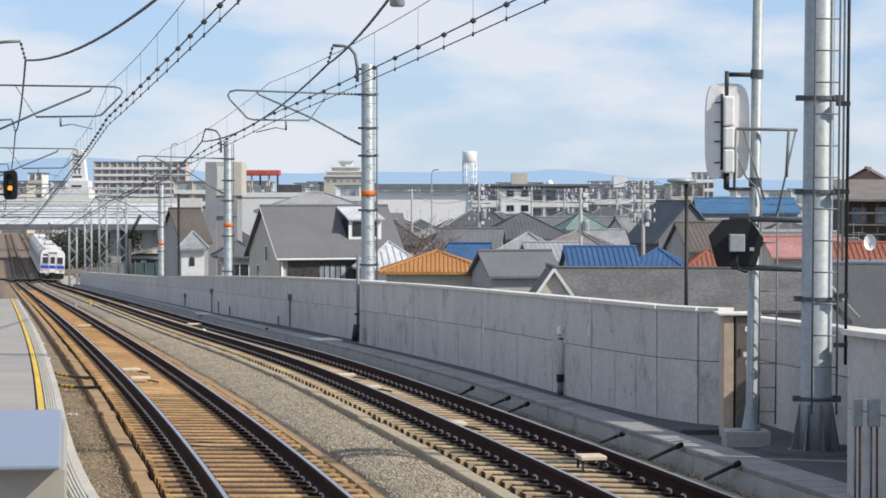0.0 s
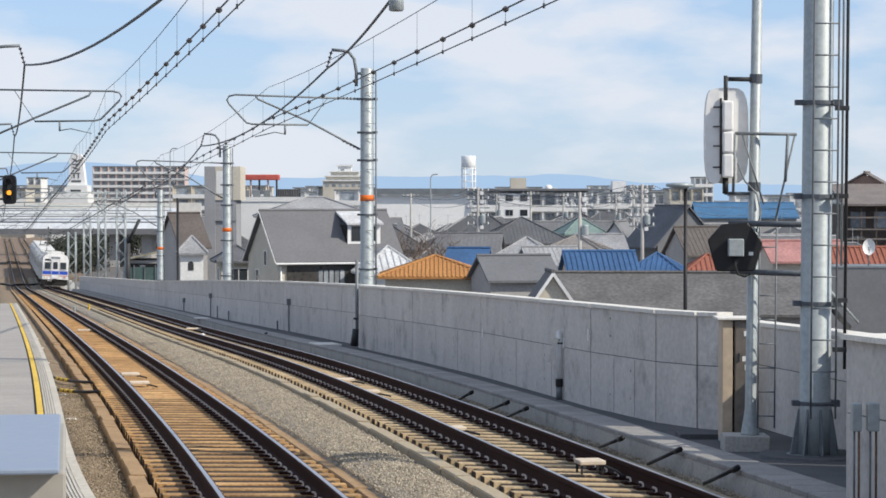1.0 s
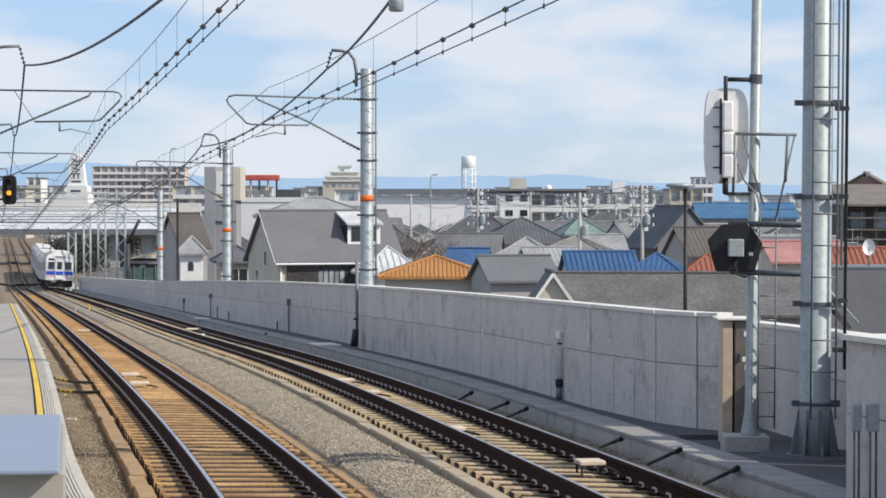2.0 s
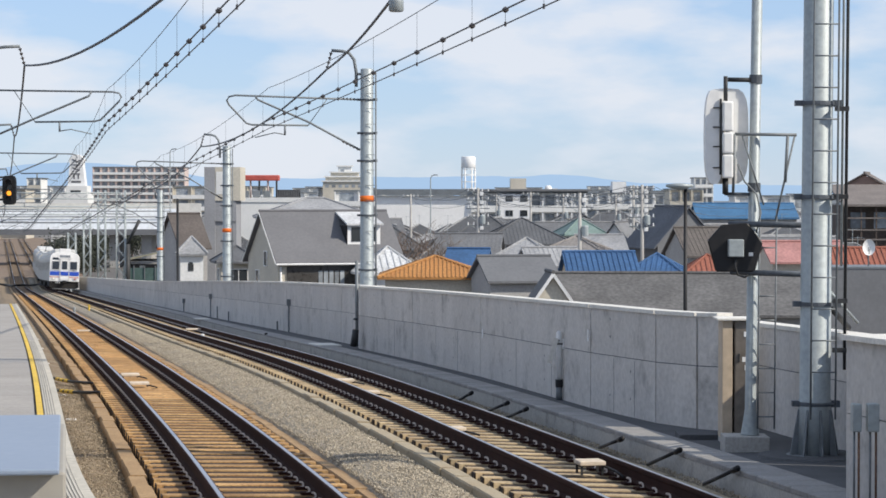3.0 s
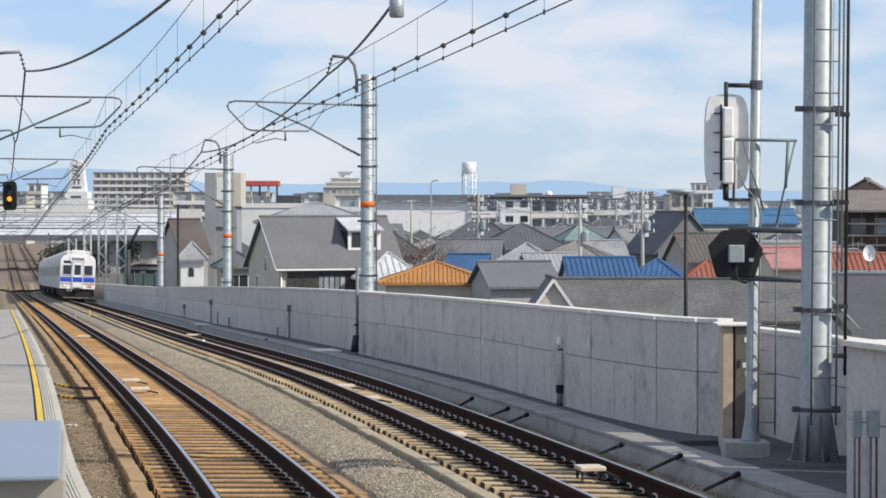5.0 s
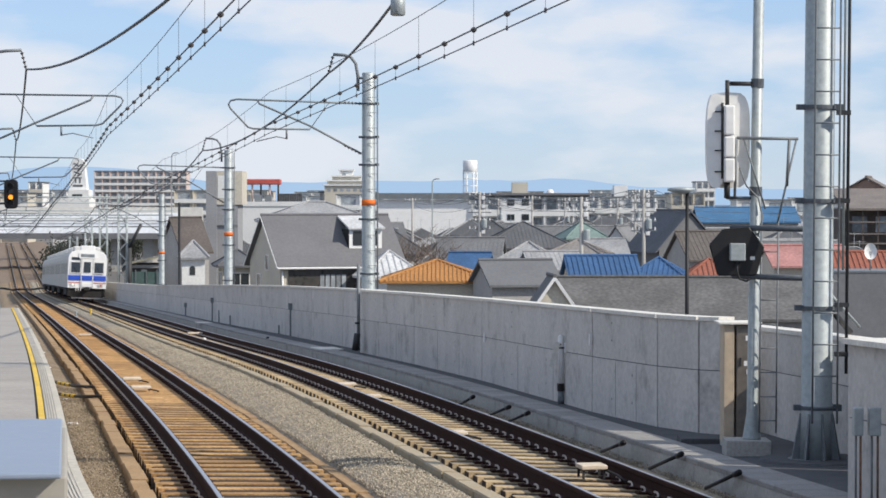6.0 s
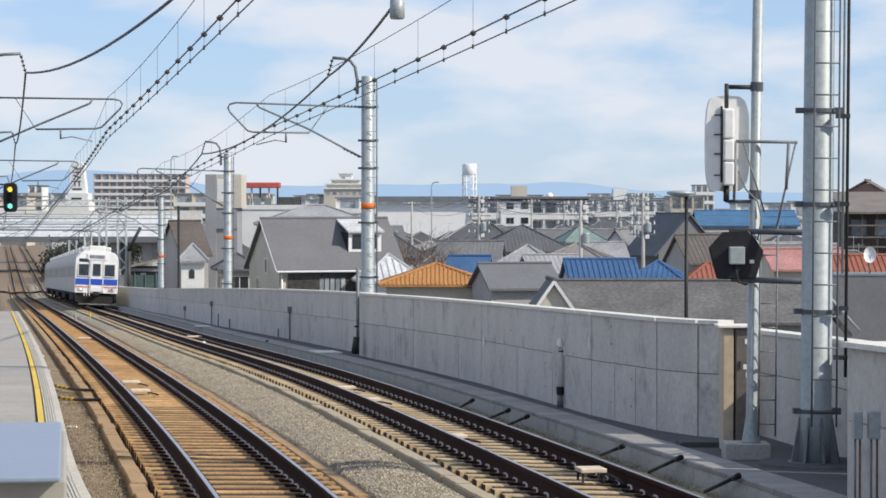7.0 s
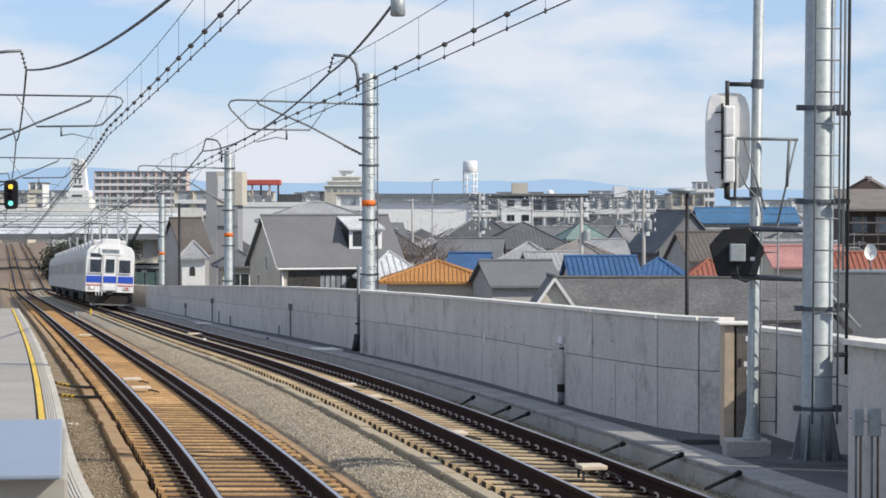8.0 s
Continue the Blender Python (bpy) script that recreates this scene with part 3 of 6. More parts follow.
def mast_at(x, y, top, side, wire_x, arm_z, brace_z, reach, foot_z, near=False, rise=0.12, loop=0.71, neck=0.78, r=0.19):
    """A tubular catenary mast with its hinged bracket; side is the way the bracket points."""
    mast = empty("catenary_mast", "galvanised tubular catenary mast with bracket arm and orange band", "mast", Matrix.Translation((x, y, foot_z)), group="catenary masts")
    h = top - foot_z

    def z(v):
        return v - foot_z

    part("tube", lathe(bmesh.new(), (0, 0, 0), [(r + 0.02, 0.0), (r + 0.01, 0.6), (r, 0.62), (r - 0.015, h - 0.02), (r - 0.03, h)], 24), M_GALV, mast, smooth=True)
    base = part("base_plate", lathe(bmesh.new(), (0, 0, -0.03), [(r + 0.14, 0), (r + 0.14, 0.03)], 20), M_GALV_D, mast, "dull steel base plate")
    for k in range(8):
        gs = part("gusset", plated([(r, 0.0), (r + 0.11, 0.0), (r + 0.02, 0.5), (r, 0.5)], "y", -0.012, 0.012), M_GALV_D, base)
        gs.matrix_basis = Matrix.Rotation(k * math.tau / 8 + 0.2, 4, "Z")
    if not near:
        part("marker_band", lathe(bmesh.new(), (0, 0, z(brace_z) - 1.42), [(r + 0.004, 0), (r + 0.004, 0.16)], 24), M_ORANGE, mast, "orange painted band", smooth=True)
    bands = [z(arm_z), z(arm_z) - 0.92, z(brace_z) - 0.3, z(brace_z) - 1.8, z(brace_z) - 3.3] if not near else [0.56, 1.66, 2.84, 3.87]
    for b in bands:
        bm = lathe(bmesh.new(), (0, 0, b - 0.022), [(r + 0.018, 0), (r + 0.018, 0.044)], 20)
        box(bm, -r - 0.08, -r + 0.02, -0.05, 0.05, b - 0.03, b + 0.03)
        box(bm, r - 0.02, r + 0.1, -0.05, 0.05, b - 0.035, b + 0.035)
        part("clamp_band", bm, M_CLAMP, mast, "grey steel clamp band")
    # step bolts and conduits
    bm = bmesh.new()
    if not near:
        for k in range(int(h / 0.42) - 1):
            rod(bm, (0, -r + 0.01, 0.9 + k * 0.42), (0.0, -r - 0.02, 0.9 + k * 0.42), 0.01, seg=5)
            rod(bm, (r - 0.18, -r - 0.02, 0.9 + k * 0.42), (r + 0.05, -r - 0.02, 0.9 + k * 0.42), 0.007, seg=5)
        tagged(part("step_bolts", bm, M_GALV_D, mast), kind="stuff")
        bar("conduit", (r + 0.06, -0.08, 0.3), (r + 0.06, -0.08, h - 0.1), 0.022, M_GALV_D, mast)
    else:
        bm.free()
    # gooseneck with the feeder's insulator
    s = side
    bent("gooseneck", [(s * (r + 0.1), -0.02, h - 0.5), (s * (r + 0.1), -0.02, h - 0.1), (s * (r + 0.16), -0.02, h + 0.25), (s * (r + 0.3), -0.02, h + 0.43), (s * (r + neck * 0.62), -0.02, h + 0.48), (s * (r + neck), -0.02, h + 0.5)], 0.045, M_GALV_D, mast)
    bar("gooseneck_bracket", (0, -0.02, h - 0.15), (s * (r + 0.1), -0.02, h - 0.15), 0.035, M_GALV_D, mast)
    bm = bmesh.new()
    insulator(bm, (s * (r + neck), -0.02, h + 0.47), (s * (r + neck + 0.13), -0.02, h - 0.02), 4, 0.055)
    part("feeder_insulator", bm, M_PORC, mast, "dark porcelain insulator string")
    # bracket: top tube, brace and wire loop
    za, zb = z(arm_z), z(brace_z)
    e = s * reach
    bent("bracket_tube", [(s * r, 0, za), (e * 0.94, 0, za + rise), (e * 0.985, 0, za + rise - 0.04), (e, 0, za + rise - 0.14), (e * 0.985, 0, za + rise - 0.26), (e * 0.86, 0, za - loop + 0.06), (e * 0.82, 0, za - loop + 0.02), (e * 0.42, 0, za - loop)], 0.027, M_GALV_D, mast)
    bent("brace_tube", [(s * r, 0, zb), (e * 0.42, 0, za - loop + 0.1), (e * 0.78, 0, za + rise - 0.12), (e * 0.8, 0, za + rise)], 0.03, M_GALV_D, mast)
    bar("tie", (e * 0.42, 0, za - loop), (e * 0.28, 0, za + rise * 0.3), 0.012, M_GALV_D, mast)
    for q0, q1 in (((s * (r + 0.02), 0, zb), (s * (r + 0.5), 0, zb + (za - loop + 0.1 - zb) * 0.32)), ((s * (r + 0.02), 0, za), (s * (r + 0.5), 0, za + 0.03))):
        bm = bmesh.new()
        insulator(bm, q0, q1, 5, 0.045)
        part("bracket_insulator", bm, M_PORC, mast, "dark porcelain bracket insulator")
    bar("drop_stub", (e * 0.585, 0, za - loop), (e * 0.585, 0, za - loop - 0.27), 0.028, M_GALV_D, mast)
    bent("steady_arm", [(e * 0.585, 0, za - loop - 0.25), (e * 0.66, 0, za - loop - 0.2), (e * 0.8, 0, za - loop - 0.33)], 0.015, M_GALV_D, mast)
    return mast


SUPPORT = (28.0, 70.0, 108.0, 155.0, 205.0, 255.0, 310.0)
masts_r = {70.0: (-2.05, 15.45), 108.0: (-9.11, 14.04), 155.0: (-17.15, 12.24)}
for y in SUPPORT[1:4]:
    x, top = masts_r[y]
    mast_at(x, y, top, -1, 0, top - 0.85 if y < 80 else top - 0.75, top - 2.23, 3.85, rail_z(y) - 0.03)
for y in SUPPORT[1:]:
    x, top = left_x(y) - 3.5, rail_z(y) + 7.55
    mast_at(x, y, top, 1, 0, rail_z(y) + 6.85, rail_z(y) + 5.4, 4.1, rail_z(y) + (PLAT if y < 75 else -0.5), rise=-0.05, loop=0.88, neck=1.12)
near_mast = mast_at(4.13, 28.0, 18.4, -1, 0, 17.2, 15.9, 3.85, rail_z(28) + 0.02, near=True, r=0.172)


def leaning(ob, x, z, degrees):
    """Lean a thing to the right about a point of its upright."""
    p = Matrix.Translation((x, 0, z))
    ob.matrix_world = p @ Matrix.Rotation(radians(degrees), 4, "Y") @ p.inverted() @ ob.matrix_world


bpy.context.view_layer.update()
leaning(near_mast, 4.13, 11.2, 0.4)
mast_at(left_x(28) - 3.2, 28.0, 17.2, 1, 0, 16.4, 15.0, 3.75, rail_z(28) + PLAT)


def hang(bm, a, b, sag, r, n=14):
    pts = []
    for k in range(n + 1):
        t = k / n
        p = Vector(a).lerp(Vector(b), t)
        p.z -= sag * 4 * t * (1 - t)
        pts.append(p)
    tube(bm, pts, r, seg=5)
    return pts


def wire_set(name, pts, label):
    """Contact wire, clipped auxiliary wire, and messenger with droppers, from support to support."""
    line = empty(name, label, "overhead line", group="overhead lines")
    rest = bmesh.new()
    for (x0, y0, z0), (x1, y1, z1) in zip(pts, pts[1:]):
        a, b = Vector((x0, y0, z0)), Vector((x1, y1, z1))
        up = Vector((0, 0, 0.23))
        con, aux, mes = bmesh.new(), bmesh.new(), bmesh.new()
        hang(con, a, b, 0.03, 0.011, 4)
        hang(aux, a + up, b + up, 0.05, 0.014, 6)
        top = Vector((0, 0, 1.12))
        hang(mes, a + top, b + top, 0.25, 0.008, 14)
        part("contact_wire", con, M_WIRE, line)
        part("auxiliary_wire", aux, M_WIRE, line)
        part("messenger_wire", mes, M_WIRE, line)
        n = max(4, round((b - a).length / 2.6))
        for k in range(n):
            t = (k + 0.5) / n
            p = a.lerp(b, t) + up
            p.z -= 0.2 * t * (1 - t)
            near = y0 < 60
            low = rod(bmesh.new() if near else rest, p, p - up * 0.95, 0.0045, seg=4)
            lathe(clip := bmesh.new() if near else rest, p - Vector((0, 0, 0.05)), [(0.015, 0.0), (0.048, 0.025), (0.052, 0.055), (0.015, 0.09)], 8)
            rod(clamp := bmesh.new() if near else rest, p - up - Vector((0, 0, 0.02)), p - up + Vector((0, 0, 0.05)), 0.018, seg=5)
            if near:
                part("dropper", low, M_WIRE, line)
                part("wire_clip", clip, M_PORC, line, "dark round wire clip")
                part("wire_clamp", clamp, M_PORC, line)
            if k % 2 == 0:
                q = a.lerp(b, t) + top
                q.z -= 0.25 * 4 * t * (1 - t)
                rod(low := bmesh.new() if near else rest, p, q, 0.0045, seg=4)
                if near:
                    part("dropper", low, M_WIRE, line)
    tagged(part("distant_fittings", rest, M_WIRE, line), kind="stuff")


wire_set("overhead_line", [(2.53, 28, 14.70), (-4.76, 70, 13.80)] +
         [(right_x(y) + 0.75, y, rail_z(y) + 5.62) for y in SUPPORT[2:]], "thin dark overhead wires with clips over the wall-side track")
wire_set("overhead_line", [(-1.58, 28, 14.70), (-9.21, 70, 13.74)] +
         [(left_x(y) + 0.55, y, rail_z(y) + 6.0) for y in SUPPORT[2:]], "thin dark overhead wires with clips over the platform-side track")


def feeder(pts, label, sag=0.75):
    line = empty("feeder_cable", label, "cable", group="feeder cables")
    for a, b in zip(pts, pts[1:]):
        bm = bmesh.new()
        hang(bm, a, b, sag if a[1] < 60 else 0.5, 0.03, 16)
        part("span", bm, M_WIRE, line, smooth=True)


feeder([(1.0, 28, 16.6)] + [(masts_r[y][0] - 1.1, y, masts_r[y][1] - 0.02) for y in (70.0, 108.0, 155.0)] + [(right_x(y) + 1.6, y, rail_z(y) + 7.3) for y in SUPPORT[4:]],
       "thick dark feeder cable hung from the masts beside the wall", 0.42)
feeder([(-1.4, 28, 15.7)] + [(left_x(y) - 3.5 + 1.44, y, rail_z(y) + 7.53) for y in SUPPORT[1:]], "thick dark feeder cable hung from the platform-side masts", 0.62)

# grey cable sleeve on the feeder
sleeve = empty("cable_weight", "grey cylindrical weight hung under the feeder cable", "weight", Matrix.Translation((-0.78, 44, 15.15)))
part("cylinder", lathe(bmesh.new(), (0, 0, 0), [(0.1, 0), (0.13, 0.02), (0.125, 0.36), (0.06, 0.38)], 16), M_GALV, sleeve, smooth=True)
part("hanger", rod(bmesh.new(), (0, 0, 0.36), (0, 0, 0.62), 0.02), M_DARK, sleeve)

# ---- near mast's ladder and pipes ----
def ladder(name, label, x0, x1, y, z0, z1, step, r=0.012):
    lad = empty(name, label, "ladder")
    for x in (x0, x1):
        bar("stringer", (x, y, z0), (x, y, z1), r * 1.25, M_GALV_D, lad, 6)
    z = z0 + step * 0.5
    while z < z1:
        bar("rung", (x0, y, z), (x1, y, z), r, M_GALV_D, lad, 6)
        z += step
    return lad


mast_ladder = ladder("mast_ladder", "thin galvanised ladder fixed to the near mast", 4.04, 4.31, 27.7, 9.54, 18.2, 0.345, 0.009)
pipes = empty("cable_pipe", "dark cable pipe running up the near mast", "pipe", group="cable pipes")
bar("pipe", (4.42, 27.8, 10.08), (4.42, 27.8, 18.2), 0.018, M_DARK, pipes)
for v in (12.91, 11.95, 10.81, 10.27):
    part("pipe_clip", boxed(4.29, 4.44, 27.76, 27.84, v, v + 0.05), M_DARK, pipes)
pipes2 = empty("cable_pipe", "slim grey cable pipe with a ball-jointed end on the mast", "pipe", group="cable pipes")
bar("pipe", (4.39, 27.9, 11.21), (4.39, 27.9, 18.2), 0.014, M_GALV, pipes2)
stay = empty("mast_stay", "galvanised stay from the near mast to the parapet", "stay")
bar("strut", (4.27, 28.1, 10.95), (4.85, 29.6, 10.50), 0.02, M_GALV, stay)
bar("strut", (4.27, 28.0, 10.78), (4.68, 29.2, 10.47), 0.035, M_DARK, stay)

for ob in (mast_ladder, pipes, pipes2):
    leaning(ob, 4.13, 11.2, 0.4)

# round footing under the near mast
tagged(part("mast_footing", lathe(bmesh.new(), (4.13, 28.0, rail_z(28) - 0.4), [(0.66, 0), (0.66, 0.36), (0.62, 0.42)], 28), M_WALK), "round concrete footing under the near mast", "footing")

# ---- signal post with the backs of its heads ----
SY = 29.0
post = empty("signal_post", "galvanised signal post seen from behind with ladder frame", "signal post", Matrix.Translation((3.56, SY, rail_z(29) + 0.0)))
pz = rail_z(29)

part("footing", boxed(-0.31, 0.2, -0.22, 0.25, -0.1, 0.16, bevel=0.01), M_KERB, post, "grey concrete block footing")
bm = lathe(bmesh.new(), (0, 0, 0.16), [(0.11, 0), (0.105, 0.02), (0.064, 0.3), (0.06, 7.5)], 18)
part("pole", bm, M_GALV, post, smooth=True)
for v in (13.26, 12.03, 11.24):
    part("clamp", lathe(bmesh.new(), (0, 0, v - pz), [(0.074, 0), (0.074, 0.1)], 12), M_CLAMP, post, "grey steel clamp")
bar("arm", (-0.32, -0.02, 13.25 - pz + 0.05), (0, -0.02, 13.25 - pz + 0.05), 0.026, M_DARK, post)
bar("arm", (-0.34, -0.02, 12.00 - pz), (0, -0.02, 12.00 - pz), 0.018, M_CLAMP, post)
bar("link_arm", (-0.28, -0.03, 11.66 - pz), (0.62, -0.6, 11.66 - pz), 0.033, M_CLAMP, post, label="grey steel link to the mast")
bar("link_arm", (-0.25, -0.03, 11.11 - pz), (0.62, -0.6, 11.11 - pz), 0.033, M_CLAMP, post, label="grey steel link to the mast")
bar("frame_bar", (-0.24, -0.1, 12.68 - pz), (0.46, -0.1, 12.68 - pz), 0.018, M_GALV_D, post)
bar("frame_bar", (-0.24, -0.1, 12.68 - pz), (-0.25, -0.1, 12.01 - pz), 0.016, M_GALV_D, post)
bar("frame_bar", (-0.16, -0.1, 12.68 - pz), (0.1, -0.1, 11.88 - pz), 0.01, M_GALV_D, post)
bar("frame_bar", (0.36, -0.1, 12.67 - pz), (0.34, -0.1, 12.14 - pz), 0.018, M_GALV_D, post)
bar("frame_bar", (0.44, -0.1, 12.67 - pz), (0.24, -0.1, 11.72 - pz), 0.012, M_GALV_D, post)
bent("cable", [(-0.2, -0.08, 12.34 - pz), (-0.12, -0.1, 12.14 - pz), (0.02, -0.1, 12.00 - pz), (0.07, -0.1, 11.79 - pz), (0.02, -0.1, 11.56 - pz)], 0.01, M_GALV_D, post)
post_ladder = ladder("post_ladder", "slim steel ladder beside the signal post", 3.62, 3.81, 28.9, 9.33, 11.82, 0.275, 0.008)
bpy.context.view_layer.update()
leaning(post, 3.56, 11.6, 0.8)
leaning(post_ladder, 3.56, 11.6, 0.5)

head = empty("railway_signal", "white rounded signal head seen from behind with hinged covers", "signal", Matrix.Translation((3.25, 28.9, 12.66)))


def oval(w, h, n=20, p=4.0):
    return [(w * math.copysign(abs(math.cos(k * math.tau / n)) ** (2 / p), math.cos(k * math.tau / n)), h * math.copysign(abs(math.sin(k * math.tau / n)) ** (2 / p), math.sin(k * math.tau / n))) for k in range(n)]


part("background_plate", plated([(u + 0.0, v) for u, v in oval(0.255, 0.55)], "y", 0.12, 0.15), M_WHITE, head, "white oval background plate")
bm = plated([(u - 0.155, v - 0.01) for u, v in oval(0.105, 0.54, p=3.0)], "y", -0.06, 0.12)
part("side_cover", bm, M_WHITE, head, "white rounded lamp cover")
for z0, z1 in ((0.08, 0.42), (-0.17, 0.07), (-0.45, -0.18)):
    part("lamp_housing", boxed(-0.07, 0.05, -0.16, 0.12, z0 - 0.03, z1 - 0.03, bevel=0.02), M_WHITE, head)
bar("hinge_bar", (-0.085, -0.08, -0.44), (-0.085, -0.08, 0.42), 0.014, M_DARK, head)
bar("hanger", (-0.02, 0.02, 0.4), (-0.02, 0.02, 0.68), 0.024, M_DARK, head)
bar("hanger", (-0.02, 0.02, -0.46), (-0.02, 0.02, -0.66), 0.034, M_DARK, head)
for z in (0.32, 0.1, -0.12, -0.36):
    bar("cover_latch", (-0.17, -0.07, z), (-0.03, -0.1, z), 0.008, M_DARK, head)

penta = empty("indicator_board", "black five-sided indicator board seen from behind", "sign", Matrix.Translation((3.33, 28.8, 11.39)))
part("board", plated([(-0.30, 0.08), (-0.15, 0.25), (0.13, 0.27), (0.295, 0.06), (0.21, -0.255), (-0.21, -0.255)], "y", -0.02, 0.03), M_BLACK, penta)
bm = bmesh.new()
rim = [(-0.30, 0.08), (-0.15, 0.25), (0.13, 0.27), (0.295, 0.06), (0.21, -0.255), (-0.21, -0.255)]
for p, q in zip(rim, rim[1:] + rim[:1]):
    rod(bm, (p[0], 0, p[1]), (q[0], 0, q[1]), 0.016, seg=6)
part("rim", bm, M_BLACK, penta)
part("terminal_box", boxed(-0.09, 0.085, -0.13, -0.02, -0.1, 0.1, bevel=0.012), M_GALV, penta, "small grey terminal box")
part("rating_plate", boxed(0.15, 0.2, -0.026, -0.02, -0.09, -0.05), M_WHITE, penta, "small white plate")
bent("cable", [(0.0, -0.08, -0.1), (-0.01, -0.08, -0.2), (0.02, -0.06, -0.3), (0.1, -0.05, -0.33), (0.17, 0.05, -0.3)], 0.013, M_DARK, penta)

# ---- cabinet at the wall's end ----
cab = empty("equipment_cabinet", "weathered steel equipment cabinet with a tan side panel", "cabinet", Matrix.Translation((3.54, 30.2, rail_z(30.2) - 0.03)))
part("body", boxed(-0.06, 0.2, -0.05, 0.4, 0.06, 1.46, bevel=0.008), M_CABINET, cab)
part("side_panel", boxed(-0.205, -0.085, -0.07, 0.4, 0.06, 1.47, bevel=0.006), M_TAN, cab, "tan weathered side panel")
part("roof", boxed(-0.27, 0.24, -0.12, 0.44, 1.472, 1.5, bevel=0.006), M_COPING, cab, "pale sheet roof")
part("plinth", boxed(-0.2, 0.22, -0.06, 0.42, 0.0, 0.058), M_CONC, cab)
door = part("door", boxed(-0.05, 0.19, -0.066, -0.052, 0.1, 1.42, bevel=0.003), M_CABINET, cab)
part("handle", boxed(-0.02, 0.0, -0.09, -0.066, 0.98, 1.08, bevel=0.004), M_DARK, door, "dark door handle")
for z0, x0, x1 in ((0.98, 0.03, 0.15), (1.28, 0.05, 0.16), (0.88, 0.06, 0.12)):
    part("door_plate", boxed(x0, x1, -0.07, -0.066, z0, z0 + 0.06), M_WHITE, door, "small pale label plate")
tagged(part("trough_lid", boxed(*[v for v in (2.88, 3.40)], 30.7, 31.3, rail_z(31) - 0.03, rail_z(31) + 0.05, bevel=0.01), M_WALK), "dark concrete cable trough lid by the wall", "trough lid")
tagged(part("wall_box", boxed(-0.12, 0.08, -0.09, 0.09, 0.0, 0.42, bevel=0.02, m=Matrix.Translation(on_line(right_x, 32.7, 3.4, 0.7)) @ pose(0, 0, 0, 0, 0, 100)), M_TAN), "pale box fixed to the recessed parapet", "box")

# ---- near parapet's pipes ----
M_PIPE_RUST = material("rusty_pipe", (0.2, 0.11, 0.07), 0.85, grain=30, vary=0.35)


def wall_pipes(px0, px1, label):
    y = 21.6
    g = empty("junction_box", label, "junction box", group="junction boxes")
    part("box", boxed(px0, px1, y - 0.06, y + 0.06, 9.98, 10.22, bevel=0.01), M_GALV, g)
    w = px1 - px0
    for k in range(2):
        x = px0 + w * (0.3 + 0.5 * k)
        bar("pipe", (x, y, 9.98), (x, y, rail_z(y) - 0.03), 0.01, M_PIPE_RUST if k else M_GALV_D, g)
    return g


wall_pipes(3.49, 3.57, "grey junction box with pipes on the near parapet")
wall_pipes(3.62, 3.72, "grey junction box with rusty pipes on the near parapet")

# ---- lineside small things ----
def marker():
    x, y, z = on_line(right_x, 38.85, 2.17, 0)
    g = empty("lineside_post", "short pale lineside post with a box and a tilted plate", "post", Matrix.Translation((x - 0.02, y, z)))
    part("post", lathe(bmesh.new(), (0, 0, 0.27), [(0.046, 0), (0.046, 0.74), (0.02, 0.77)], 12), M_WHITE, g, smooth=True)
    part("foot", lathe(bmesh.new(), (0, 0, -0.03), [(0.05, 0), (0.046, 0.2)], 12), M_GALV_D, g, "dull grey foot", smooth=True)
    part("band", lathe(bmesh.new(), (0, 0, 0.17), [(0.056, 0), (0.056, 0.12)], 12), M_BLACK, g, "black band")
    b = part("box", boxed(0.05, 0.155, -0.07, 0.06, 0.76, 0.92, bevel=0.012), M_WHITE, g, "small white box")
    # Dark bits are added here to draw the post's shaded edges.
    part("box_cover", boxed(0.156, 0.172, -0.06, 0.05, 0.77, 0.91), M_CLAMP, b, "grey strip painting the box's shaded side")
    bar("clamp_bolt", (-0.06, -0.04, 0.84), (0.06, -0.04, 0.84), 0.014, M_DARK, g)
    part("plate", boxed(-0.04, 0.04, -0.09, -0.07, -0.2, 0.2, m=pose(-0.1, 0, 0.74, 0, 16, 0)), M_COPING, g, "tilted pale plate")
    bar("plate_stay", (-0.06, -0.075, 0.86), (0.0, -0.04, 0.9), 0.012, M_DARK, g)


marker()
down = empty("drain_pipe", "dark cable pipe running down the wall end below the mast", "pipe")
bar("pipe", (-2.06, 61.9, 10.38), (-2.06, 61.9, 8.29), 0.04, M_GALV_D, down)
bar("shroud", (-2.08, 61.7, 8.71), (-2.14, 61.7, 8.30), 0.08, M_DARK, down, label="dark cable shroud")
bar("bracket", (-2.14, 61.8, 8.96), (-2.03, 61.8, 8.96), 0.025, M_DARK, down)
for q, high, boxy in ((77.3, 0.82, 1), (80.0, 0.25, 0), (94.0, 0.32, 0), (98.1, 0.45, 0), (100.8, 0.75, 1), (114.4, 0.4, 1)):
    x, y, z = on_line(right_x, q, far_off(q) - 0.06, 0)
    g = empty("wall_conduit", "thin dark conduit with a small box on the far parapet" if boxy else "short dark conduit stub on the far parapet", "conduit", Matrix.Translation((x, y, z)), group="wall conduits")
    part("pipe", rod(bmesh.new(), (0, 0, -0.03), (0, 0, high), 0.026), M_GALV_D, g)
    if boxy:
        part("box", boxed(-0.06, 0.06, -0.05, 0.05, high - 0.04, high + 0.16, bevel=0.01), M_GALV_D, g)
